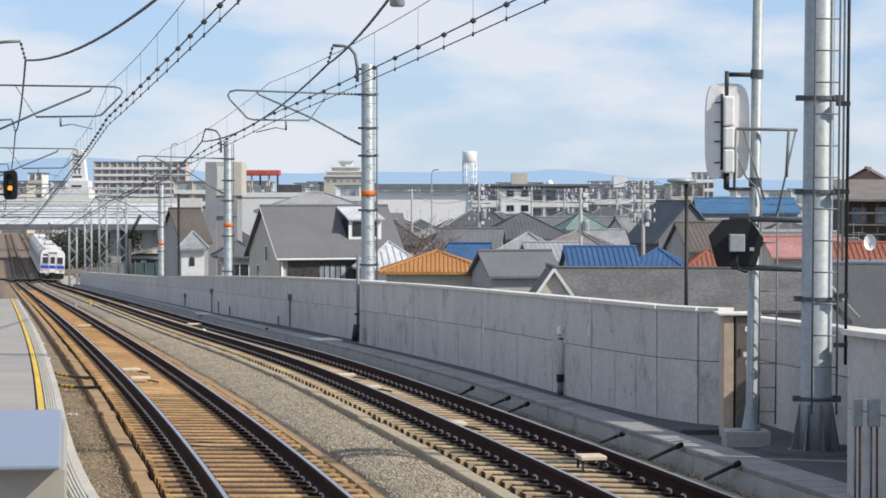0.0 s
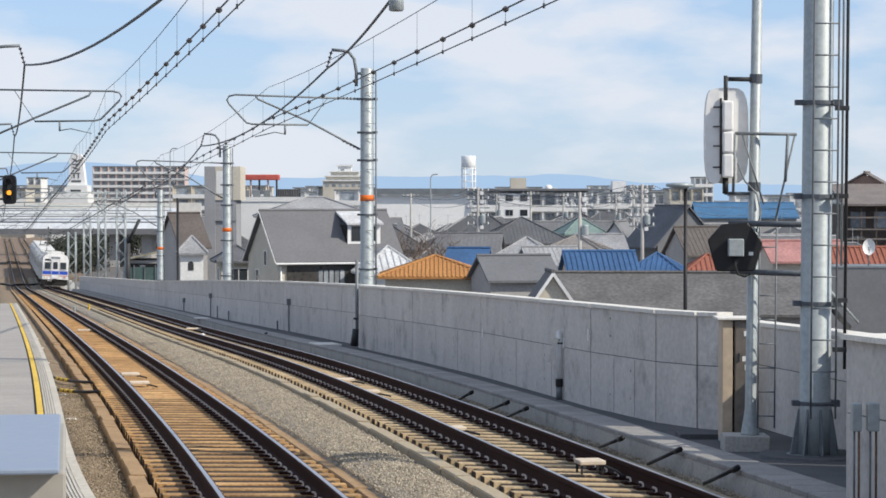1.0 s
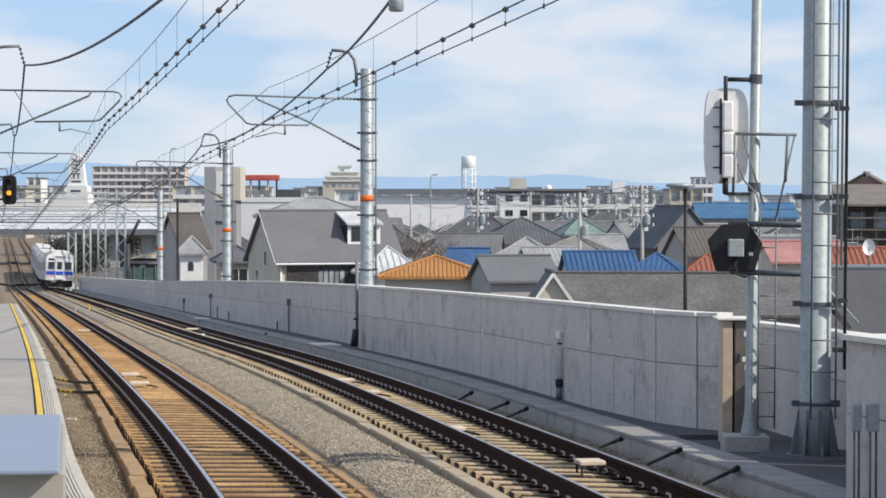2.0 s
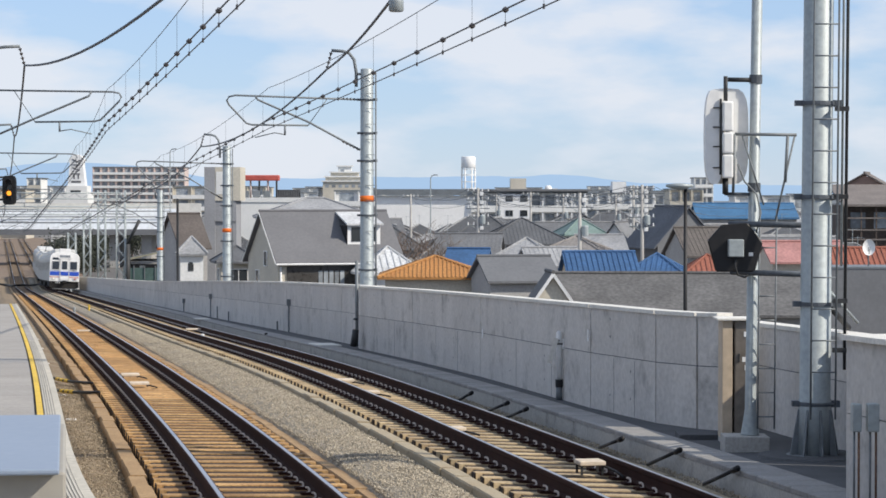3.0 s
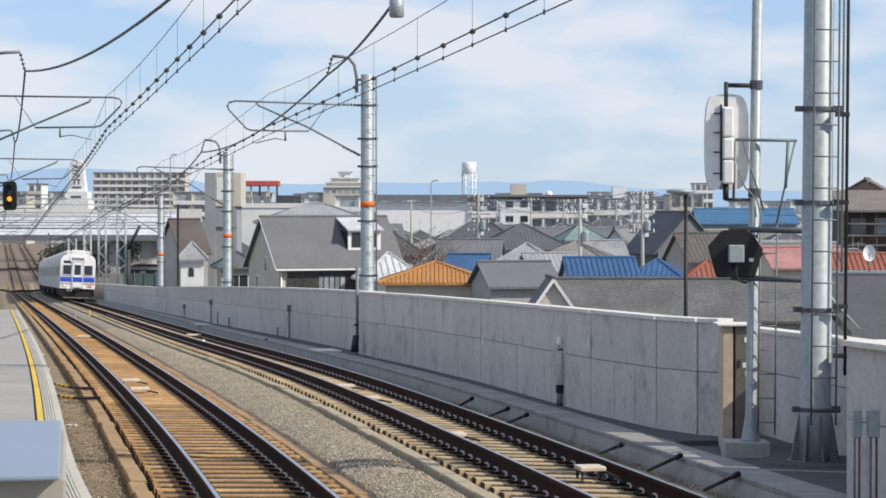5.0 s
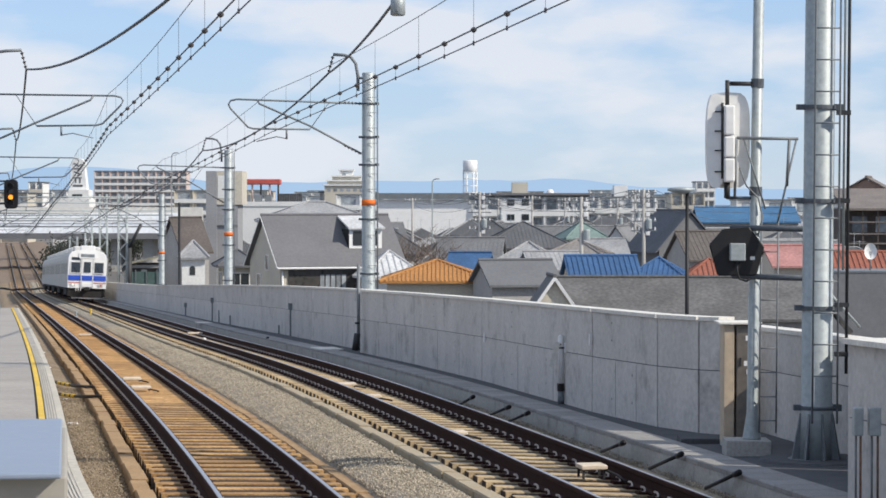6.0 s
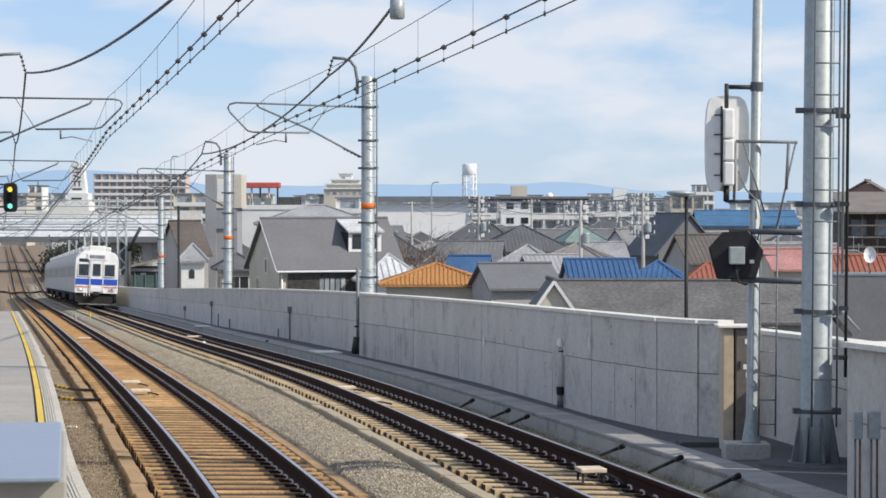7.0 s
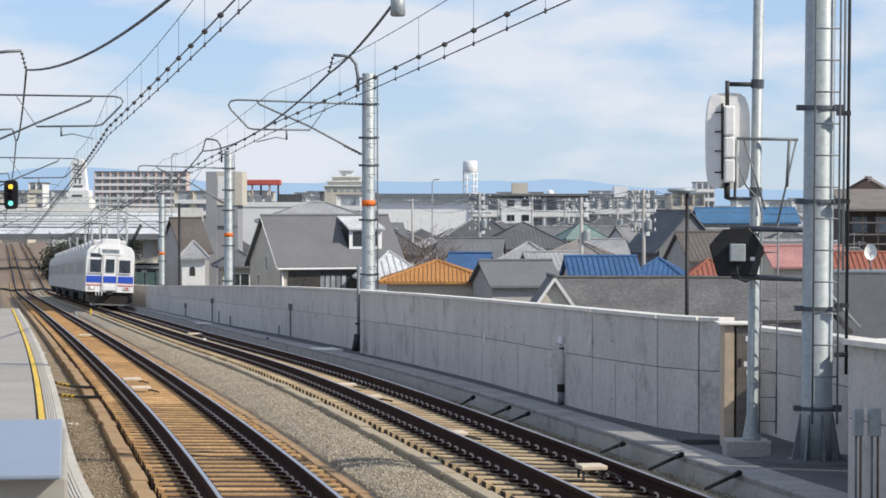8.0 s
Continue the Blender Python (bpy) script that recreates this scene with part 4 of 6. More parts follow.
for y, off, wide in ((64.66, 1.81, 0.3), (97.39, 1.60, 0.26)):
    m = track_pose(right_x, y, off, -0.028)
    tagged(part("cover_slab", boxed(-wide, wide, -0.9, 0.9, 0.0, 0.035, bevel=0.006, m=m), M_COPING), "pale concrete cover slab lying on the walkway", "cover slab", group="cover slabs")
for y, off, up in ((46.2, 2.25, 0.7), (36.75, 2.15, 0.95)):
    x, y, z = on_line(right_x, y, off, up)
    tagged(part("wall_plate", boxed(-0.035, 0.035, -0.006, 0.006, 0.0, 0.17, m=Matrix.Translation((x, y, z)) @ pose(0, 0, 0, 0, 0, 97)), M_WHITE), "small white plate fixed to the wall", "plate", group="wall plates")


def rod_stub(a, b):
    g = empty("cable_riser", "short black cable pipe between track and walkway", "pipe", group="cable risers")
    bar("pipe", a, b, 0.022, M_BLACK, g)
    bar("collar", Vector(a).lerp(Vector(b), 0.86), b, 0.034, M_BLACK, g)


for a, b in (((0.20, 41.93, 8.55), (0.49, 40.56, 8.83)), ((0.68, 39.47, 8.61), (0.99, 37.73, 8.90)), ((0.98, 38.08, 8.65), (1.22, 36.19, 8.94)), ((2.00, 32.04, 8.80), (2.16, 30.31, 9.08)),
             ((2.40, 29.47, 8.86), (2.69, 28.58, 9.12)), ((2.80, 27.03, 8.91), (3.06, 26.19, 9.17)), ((-5.78, 79.10, 7.54), (-5.14, 74.64, 7.90))):
    rod_stub(a, b)


M_LID = material("dusty_cream_paint", (0.66, 0.56, 0.44), 0.7, grain=14, vary=0.2)


def track_box(x, y, z, w, label, tall):
    g = empty("track_box", label, "track box", Matrix.Translation((x, y, z)) @ pose(0, 0, 0, 0, 0, 10), group="track boxes")
    part("lid", boxed(-w / 2, w / 2, -0.16, 0.16, tall, tall + 0.05, bevel=0.012), M_LID, g, "dusty cream lid")
    for sx_ in (-1, 1):
        for sy in (-1, 1):
            part("leg", boxed(sx_ * w * 0.4 - 0.012, sx_ * w * 0.4 + 0.012, sy * 0.12 - 0.012, sy * 0.12 + 0.012, 0, tall), M_DARK, g)
    bent("lead", [(w * 0.4, -0.1, tall), (w * 0.7, -0.35, tall * 0.6), (w * 0.8, -0.6, 0.02)], 0.016, M_BLACK, g)


for (x, y, z), w, tall in (((1.62, 27.70, 8.95), 0.29, 0.1), ((0.16, 34.07, 8.80), 0.3, 0.03), ((-1.25, 43.43, 8.56), 0.36, 0.03), ((-1.82, 47.61, 8.46), 0.36, 0.03),
                           ((-6.12, 49.91, 8.40), 0.36, 0.03), ((-5.54, 46.54, 8.48), 0.36, 0.03), ((-8.35, 85.56, 7.40), 0.5, 0.03), ((-11.84, 84.06, 7.44), 0.42, 0.02)):
    track_box(x, y, z, w, "cream-lidded track transponder box between the rails", tall)

# yellow and grey posts near the far points
for (x, y, z), mat, h, lab in (((-18.39, 132.61, 5.81), M_YELLOW, 0.35, "short yellow trackside post"), ((-16.90, 116.99, 6.28), M_GALV, 0.45, "short grey trackside post"), ((-7.01, 74.60, 7.52), M_WHITE, 0.3, "short white-topped trackside post")):
    g = empty("track_post", lab, "post", Matrix.Translation((x, y, z)), group="trackside posts")
    part("post", rod(bmesh.new(), (0, 0, 0), (0, 0, h), 0.05), mat, g)
    part("cap", lathe(bmesh.new(), (0, 0, h), [(0.055, 0), (0.055, 0.06), (0.03, 0.08)], 10), mat, g)

# black and yellow cables crossing from the platform
for a, b in (((-7.84, 51.25, 8.25), (-6.55, 47.65, 8.42)), ((-7.03, 46.40, 8.38), (-5.96, 44.25, 8.51))):
    pa, pb = Vector(a), Vector(b)
    pts = [pa.lerp(pb, k / 8) + Vector((0, -0.25 * math.sin(math.pi * k / 8), 0.04)) for k in range(9)]
    g = empty("ground_cable", "black cable with yellow bands lying from platform to track", "cable", group="ground cables")
    bent("cable", pts, 0.028, M_BLACK, g)
    for k in (1, 2, 3):
        part("yellow_band", rod(bmesh.new(), pts[k], pts[k].lerp(pts[k + 1], 0.55), 0.036), M_YELLOW, g, "yellow band")
for (x, y, z) in ((-6.85, 45.86, 8.33), (-5.65, 38.88, 8.51), (-9.35, 60.17, 7.95), (-11.18, 70.97, 7.65), (-12.78, 80.21, 7.38)):
    tagged(part("survey_peg", boxed(x - 0.1, x + 0.06, y - 0.05, y + 0.05, z - 0.06, z + 0.05, bevel=0.008), M_WHITE), "small white concrete peg beside the platform", "peg", group="platform pegs")

# grey cabinet standing on the platform
pm = Matrix.Translation(on_line(left_x, 11.6, -1.95, PLAT)) @ Matrix.Rotation(math.atan(0.1476), 4, "Z")
pb = empty("platform_box", "grey-blue lidded equipment box standing on the platform", "equipment box", pm)
part("body", boxed(-1.6, -0.03, -1.0, 1.2, 0.0, 0.524, bevel=0.012), M_BEIGE, pb, "beige metal body")
part("lid", boxed(-1.65, -0.055, -1.12, 1.42, 0.525, 0.55, bevel=0.008), M_BOXTOP, pb, "blue-grey sheet lid")

# colour-light signal on the platform side
sg = empty("colour_light_signal", "black four-lamp railway signal with added moving lamp masks", "signal", Matrix.Translation((-18.29, 107.6, 12.17)))
part("housing", plated(oval(0.29, 0.62, 20, 5), "y", 0.0, 0.22), M_BLACK, sg)
M_OFF = glass("dark_lamp_lens", (0.02, 0.02, 0.02))
for z, mt, lab in ((0.34, glowing("yellow_lamp", (1.0, 0.6, 0.06), 1.6), "lit yellow lamp"), (0.1, M_OFF, ""), (-0.13, glowing("amber_lamp", (1.0, 0.36, 0.03), 1.6), "lit amber lamp"), (-0.36, glowing("green_lamp", (0.2, 0.95, 0.75), 1.3), "lit green lamp")):
    p = part("lamp", rod(bmesh.new(), (0, -0.012, z), (0, 0.01, z), 0.105, seg=16), mt, sg, lab)
    bm = bmesh.new()
    arc = [radians(-20 + 22 * k) for k in range(11)]
    rings = [[bm.verts.new((r * math.cos(a), d, z + r * math.sin(a))) for a in arc] for r, d in ((0.13, 0.0), (0.13, -0.22), (0.142, -0.22), (0.142, 0.0))]
    for q0, q1 in zip(rings, rings[1:] + rings[:1]):
        for k in range(10):
            bm.faces.new((q0[k], q0[k + 1], q1[k + 1], q1[k]))
    for e in (0, 10):
        bm.faces.new([q[e] for q in rings])
    part("hood", bm, M_BLACK, p)
# Discs added to cover lamps that glow throughout but should look unlit.
shutters = [part("lamp_shutter", rod(bmesh.new(), (0, -0.035, 0), (0, -0.02, 0), 0.116, seg=18), M_BLACK, sg, "added black disc that hides a glowing lamp") for _ in range(2)]
bar("bracket", (-0.05, 0.1, 0.55), (-1.2, 0.3, 0.55), 0.04, M_DARK, sg)
bar("bracket", (-0.05, 0.1, -0.4), (-1.2, 0.3, -0.4), 0.04, M_DARK, sg)

# dark cable lying across the far track
g = empty("ground_cable", "dark cable lying across the track at the ramp's foot", "cable", group="ground cables")
tube_pts = [on_line(left_x, 292 + 3 * math.sin(k * 1.1), -3.0 + k * 0.65, 0.06 + 0.08 * math.sin(k * 1.7)) for k in range(11)]
bent("cable", tube_pts, 0.13, M_BLACK, g)
# ---- town beyond the wall ----
def tile_mat(name, col, col2=None, vary=0.25):
    return material(name, col, 0.75, grain=5, blotch=0.5, vary=vary, col2=col2, dist=0.02, rnd=0.08)


# Pale ridge mortar, with the bright roof-line highlights painted into it.
M_RIDGE = material("mortar_ridge_highlight", (0.36, 0.36, 0.36), 0.85, grain=8, vary=0.3, rnd=0.25)
ROOFS = [tile_mat("dark_grey_roof", (0.115, 0.12, 0.13)), tile_mat("grey_roof", (0.185, 0.19, 0.2)), tile_mat("pale_grey_roof", (0.33, 0.335, 0.345)),
         tile_mat("brown_roof", (0.24, 0.18, 0.15)), tile_mat("blue_roof", (0.05, 0.125, 0.27)), tile_mat("slate_roof", (0.15, 0.16, 0.18)), tile_mat("green_grey_roof", (0.2, 0.28, 0.26))]
R_BIG = tile_mat("smooth_grey_roof", (0.15, 0.15, 0.158), vary=0.12)
R_SHINGLE = tile_mat("weathered_shingle_roof", (0.145, 0.142, 0.14), vary=0.35)
R_ORANGE = tile_mat("orange_tile_roof", (0.45, 0.22, 0.07), (0.3, 0.13, 0.045))
R_RED = tile_mat("red_tile_roof", (0.32, 0.115, 0.075))
R_PINK = tile_mat("faded_red_roof", (0.4, 0.2, 0.185))
R_WHITE = tile_mat("white_sheet_roof", (0.55, 0.56, 0.57))
WALLS = [material("cream_render", (0.55, 0.51, 0.43), 0.9, grain=8, blotch=0.5, vary=0.14), material("white_render", (0.72, 0.72, 0.7), 0.9, grain=8, blotch=0.5, vary=0.1),
         material("grey_render", (0.38, 0.37, 0.36), 0.9, grain=8, blotch=0.5, vary=0.14), material("brown_render", (0.25, 0.18, 0.14), 0.9, grain=8, blotch=0.5, vary=0.15),
         material("pale_pink_render", (0.56, 0.46, 0.425), 0.9, grain=8, vary=0.1)]
# Distant walls and window panes are paler: haze put into the colour.
M_PALE = material("haze_pale_render", (0.74, 0.74, 0.73), 0.9, grain=8, blotch=0.3, vary=0.14)
M_GREYWALL = material("dark_grey_cladding", (0.17, 0.175, 0.185), 0.8, grain=6, vary=0.1)
M_PANE = material("pale_pane", (0.3, 0.33, 0.36), 0.25, grain=1.5, vary=0.3, bump=0, rnd=0.3)
M_TRIM = material("white_trim", (0.75, 0.75, 0.74), 0.6, vary=0.06)


def ribs(bm, a, b, c, d, step, r):
    """Raised tile courses running up a slope with eave a-b and top edge d-c (d above a)."""
    a, b, c, d = [Vector(v) for v in (a, b, c, d)]
    e = b - a
    ln = e.length
    e = e / ln
    s0, s1 = (d - a).dot(e) / ln, (c - a).dot(e) / ln
    up = d - a - e * (d - a).dot(e)
    nrm = e.cross(up).normalized() * 0.02
    n = max(2, int(ln / step))
    for k in range(n):
        s = (k + 0.5) / n
        f = 1.0
        if s < s0:
            f = s / s0
        elif s > s1:
            f = (1 - s) / (1 - s1)
        if f < 0.06:
            continue
        p = a + e * (s * ln)
        rod(bm, p + nrm, p + up * f + nrm, r, seg=4)


def window(parent, x, z, w, h, y, face="y", label="", arch=False):
    """Window of a house wall; face 'y' for the front, 'x' for the side at x = y."""
    win = None
    if face == "y":
        bm = bmesh.new()
        for q in ((x - w / 2 - 0.06, x - w / 2, z - 0.06, z + h + 0.06), (x + w / 2, x + w / 2 + 0.06, z - 0.06, z + h + 0.06), (x - w / 2, x + w / 2, z - 0.06, z), (x - w / 2, x + w / 2, z + h, z + h + 0.06), (x - 0.025, x + 0.025, z, z + h)):
            box(bm, q[0], q[1], y - 0.07, y + 0.03, q[2], q[3])
        win = part("window", bm, M_TRIM, parent, "white framed window")
        part("pane", boxed(x - w / 2, x + w / 2, y - 0.03, y - 0.012, z, z + h), GLASS, win, "dark glass pane")
    else:
        bm = bmesh.new()
        for q in ((x - w / 2 - 0.06, x - w / 2, z - 0.06, z + h + 0.06), (x + w / 2, x + w / 2 + 0.06, z - 0.06, z + h + 0.06), (x - w / 2, x + w / 2, z - 0.06, z), (x - w / 2, x + w / 2, z + h, z + h + 0.06)):
            box(bm, y - 0.07, y + 0.03, q[0], q[1], q[2], q[3])
        win = part("window", bm, M_TRIM, parent, "white framed window")
        part("pane", boxed(y - 0.03, y - 0.012, x - w / 2, x + w / 2, z, z + h), GLASS, win, "dark glass pane")
    return win


def house(label, x, y, w, d, eave, ridge, turn=0.0, kind="gable", roof=None, wall=None, rib=0.0, over=0.45, windows=True, trim=0, group=""):
    """A house with its front on y; the ridge runs across (gable, hip) or away (gable_y)."""
    h = empty("house", label, "house", pose(x, y, 0, 0, 0, turn), group=group)
    roof, wall = roof or ROOFS[1], wall or WALLS[0]
    hw = w / 2
    bm = boxed(-hw, hw, 0, d, 0, eave)
    if kind == "gable":
        for s in (-1, 1):
            plate(bm, [(0, eave), (d, eave), (d / 2, ridge - 0.12)], "x", s * hw - 0.1 * (s > 0), s * hw + 0.1 * (s < 0))
    if kind == "gable_y":
        plate(bm, [(-hw, eave), (hw, eave), (0, ridge - 0.12)], "y", 0, 0.1)
        plate(bm, [(-hw, eave), (hw, eave), (0, ridge - 0.12)], "y", d - 0.1, d)
    part("wall", bm, wall, h)
    t, bm = 0.14, bmesh.new()
    slopes = []
    if kind in ("gable", "hip", "pyramid"):
        inset = 0.0 if kind == "gable" else d / 2 if kind == "hip" else hw
        k = (ridge - eave) / (d / 2)
        ze = eave - over * k
        ox = over * (0.6 if kind == "gable" else 1.0)
        A, B, C, D = (-hw - ox, -over, ze), (hw + ox, -over, ze), (hw + ox, d + over, ze), (-hw - ox, d + over, ze)
        rx = max(0.01, hw + ox - (inset + ox if inset else 0))
        P, Q = (-rx, d / 2, ridge), (rx, d / 2, ridge)
        slopes = [(A, B, Q, P), (C, D, P, Q)]
        if inset:
            slopes += [(D, A, P, P), (B, C, Q, Q)]
    else:
        k = (ridge - eave) / hw
        ze = eave - over * k
        A, B, C, D = (-hw - over, -over * 0.6, ze), (hw + over, -over * 0.6, ze), (hw + over, d + over * 0.6, ze), (-hw - over, d + over * 0.6, ze)
        P, Q = (0, -over * 0.6, ridge), (0, d + over * 0.6, ridge)
        slopes = [(D, A, P, Q), (B, C, Q, P)]
    for q in slopes:
        pts = [Vector(p) for p in q]
        if (pts[2] - pts[3]).length < 1e-4:
            pts = pts[:3]
        lo = [bm.verts.new(p) for p in pts]
        hi = [bm.verts.new(p + Vector((0, 0, t))) for p in pts]
        n = len(pts)
        bm.faces.new(lo[::-1])
        bm.faces.new(hi)
        for i in range(n):
            bm.faces.new((lo[i], lo[(i + 1) % n], hi[(i + 1) % n], hi[i]))
    rf = part("roof", bm, roof, h)
    bm = bmesh.new()
    up = Vector((0, 0, t + 0.02))
    rod(bm, Vector(P) + up, Vector(Q) + up + Vector((0.001, 0, 0)), 0.11, seg=6)
    if kind in ("hip", "pyramid"):
        for a_, b_ in ((A, P), (D, P), (B, Q), (C, Q)):
            rod(bm, Vector(a_) + up, Vector(b_) + up, 0.09, seg=6)
    part("ridge_cap", bm, M_RIDGE if group else roof, rf)
    if rib:
        bm = bmesh.new()
        for q in slopes:
            ribs(bm, *[Vector(p) + Vector((0, 0, t)) for p in q], rib, 0.013 if rib == 0.36 else 0.055)
        tagged(part("tile_relief", bm, roof, rf), kind="stuff")
    if trim:
        bm = bmesh.new()
        e0 = [(A, P), (D, P)] if kind == "gable" else [(A, P), (B, P)]
        for a_, b_ in e0:
            rod(bm, Vector(a_) + Vector((-0.03, -0.03, 0.05)), Vector(b_) + Vector((-0.03, -0.03, 0.05)), trim, seg=4)
        rod(bm, Vector(A) + Vector((0, -0.05, 0.02)), Vector(B) + Vector((0, -0.05, 0.02)), 0.07, seg=6)
        part("barge_board", bm, M_TRIM, rf, "white painted barge board and gutter")
    if windows:
        z = eave - 1.75
        n = max(1, int(w / 3.2))
        for i in range(n):
            window(h, -hw + w * (i + 0.5) / n, z, 1.3, 1.1, 0.0)
        window(h, d * 0.5, z, 1.1, 1.1, -hw, "x")
    return h


big = house("grey gabled house with steep roof and white dormer", -7.21, 180.1, 9.04, 8.0, 7.45, 10.65, 19.5, "gable", R_BIG, WALLS[0], trim=0.032, over=0.5, windows=False)
dm = part("dormer", boxed(0.92, 3.37, 1.04, 3.5, 8.3, 9.8), M_TRIM, big, "white dormer")
bm = bmesh.new()
v = [bm.verts.new(p) for p in ((0.78, 0.72, 9.78), (3.52, 0.72, 9.78), (3.42, 3.9, 10.62), (0.88, 3.9, 10.62), (0.78, 0.72, 9.9), (3.52, 0.72, 9.9), (3.42, 3.9, 10.74), (0.88, 3.9, 10.74))]
for f in ((3, 2, 1, 0), (4, 5, 6, 7), (0, 1, 5, 4), (1, 2, 6, 5), (2, 3, 7, 6), (3, 0, 4, 7)):
    bm.faces.new([v[q] for q in f])
part("dormer_roof", bm, R_WHITE, dm)
for x0 in (1.2, 2.2):
    part("dormer_pane", boxed(x0, x0 + 0.88, 1.0, 1.04, 8.62, 9.66), GLASS, dm, "dark glass pane")
part("cheek", boxed(0.86, 0.92, 1.06, 3.4, 8.3, 9.8), M_BLACK, dm, "black left cheek")
# Window band whose brown-dark tone also holds the eave's deep shade.
part("bay_window", boxed(-3.9, 1.2, -0.12, -0.02, 5.2, 6.95), material("eave_shade_glass", (0.07, 0.066, 0.062), 0.3, grain=3, vary=0.3, bump=0), big, "wide window band darkened with eave shade")
for k in range(5):
    part("curtain", boxed(-1.6 + k * 0.4, -1.3 + k * 0.4, -0.15, -0.125, 5.5, 6.6), M_PANE, big, "pale curtain behind glass")
bar("downpipe", (-4.35, -0.12, 0.6), (-4.35, -0.12, 6.9), 0.07, M_TRIM, big)
window(big, 3.2, 6.9, 0.7, 1.0, -4.52, "x")
window(big, 5.4, 5.4, 0.8, 1.1, -4.52, "x")

house("house with pale grey hipped roof", -10.46, 215, 9.5, 8, 10.09, 11.52, 6, "hip", ROOFS[2], WALLS[1])
house("house with orange tiled hipped roof", -0.4, 163, 6.4, 6.0, 6.72, 7.82, 0, "pyramid", R_ORANGE, WALLS[0], rib=0.27, over=0.5, windows=False)
house("house with white ribbed sheet roof", -3.36, 176, 3.6, 5, 6.68, 8.17, 10, "pyramid", R_WHITE, WALLS[1], rib=0.42, over=0.5, windows=False)
house("low grey house with dark sheet roof", 5.13, 158, 4.3, 5, 6.70, 7.95, 13, "gable", tile_mat("dull_sheet_roof", (0.14, 0.145, 0.155), vary=0.14), WALLS[2], windows=False)
house("house with blue tiled roof", 10.48, 164, 4.3, 5, 6.79, 8.08, 4, "gable", ROOFS[4], WALLS[0], rib=0.33, windows=False)
house("house with blue ribbed roof turned to the street", 14.12, 169, 3.3, 5, 6.74, 7.86, -10, "hip", ROOFS[4], WALLS[2], rib=0.33, windows=False)
house("house with bright blue sheet roof", 1.74, 186, 2.7, 4, 6.79, 7.83, -8, "gable", ROOFS[4], WALLS[2], windows=False)
house("house with reddish brown roof", 18.2, 172, 2.6, 4, 6.75, 7.72, 0, "hip", R_RED, WALLS[2], rib=0.35, windows=False)
house("long house with weathered shingle roof", 12.63, 132, 13.2, 8, 5.8, 7.62, -2, "gable", R_SHINGLE, WALLS[2], windows=False)
house("gabled house front with white barge boards", 5.78, 131.2, 2.4, 3.2, 6.1, 7.82, 4, "gable_y", R_SHINGLE, WALLS[0], windows=False, trim=0.11, over=0.3)
house("house with big dark hipped roof", 8.17, 242, 8.2, 8, 7.38, 9.53, 6, "hip", ROOFS[0], WALLS[2], rib=0.36)
house("house with tall slate gable roof", 22.9, 236, 6.2, 7, 7.38, 10.74, 20, "gable_y", ROOFS[5], M_GREYWALL, rib=0.36, windows=False)
house("house with pale grey hipped roof", 6.36, 196, 3.4, 6, 7.3, 8.45, -6, "hip", ROOFS[2], WALLS[1], rib=0.36)
house("low house with weathered grey roof", 8.6, 191, 3.8, 5, 6.7, 7.8, 9, "gable", ROOFS[2], WALLS[2], rib=0.36, windows=False)
house("house with faded brown-grey roof", 10.9, 214, 4.4, 6, 7.2, 8.3, -12, "hip", tile_mat("dun_roof", (0.27, 0.25, 0.235)), WALLS[2], rib=0.36, windows=False)
house("house with dark wide hipped roof", 4.6, 268, 7.0, 8, 7.3, 9.75, -4, "hip", ROOFS[0], WALLS[2], rib=0.36)
house("house with pale green roof", 14.2, 250, 3.6, 6, 8.1, 9.5, 8, "hip", ROOFS[6], WALLS[1], windows=False)
house("white gabled house end among the roofs", 16.6, 244, 2.6, 5, 7.4, 9.2, -18, "gable_y", ROOFS[1], WALLS[1], windows=False)
house("house with dark brown-grey roof", 21.6, 200, 4.6, 6, 7.3, 9.2, 12, "gable", tile_mat("dark_dun_roof", (0.125, 0.11, 0.1)), WALLS[2], rib=0.36, windows=False)
house("house with pale grey sheet roof", 14.4, 226, 4.0, 5, 7.1, 8.2, 5, "gable", ROOFS[2], WALLS[2], windows=False)
house("house with dark roof beside the bare tree", -4.6, 236, 5.6, 7, 7.0, 9.2, 10, "hip", ROOFS[0], WALLS[2], rib=0.36, windows=False)
house("long low house with grey roof", 2.2, 226, 5.6, 6, 6.6, 8.3, -6, "gable", ROOFS[1], WALLS[2], rib=0.36, windows=False)
house("house with faded red roof", 24.38, 168, 5.0, 5, 7.59, 8.68, 6, "gable", R_PINK, WALLS[0], windows=False)
house("house with red tiled roof", 25.03, 150, 3.6, 4, 7.73, 8.63, 0, "gable", R_RED, WALLS[3], rib=0.3, windows=False)
annex = empty("annex_block", "plain dark grey clad block behind the parapet", "building", pose(19.82, 118, 0))
part("wall", boxed(-1.75, 2.4, 0, 4, 0, 8.54), M_GREYWALL, annex)
part("roof_edge", boxed(-1.78, 2.43, -0.03, 4.03, 8.54, 8.62), M_GALV_D, annex, "thin metal roof edge")
beige = house("small beige house with hipped roof and arched window", -16.89, 172, 1.55, 3, 8.02, 8.94, 6, "hip", ROOFS[2], WALLS[1], over=0.3, windows=False)
part("arched_window", plated([(-0.25, 6.80), (0.12, 6.80), (0.12, 7.26), (0.06, 7.38), (-0.065, 7.43), (-0.19, 7.38), (-0.25, 7.26)], "y", -0.03, -0.005), GLASS, beige, "dark arched window")
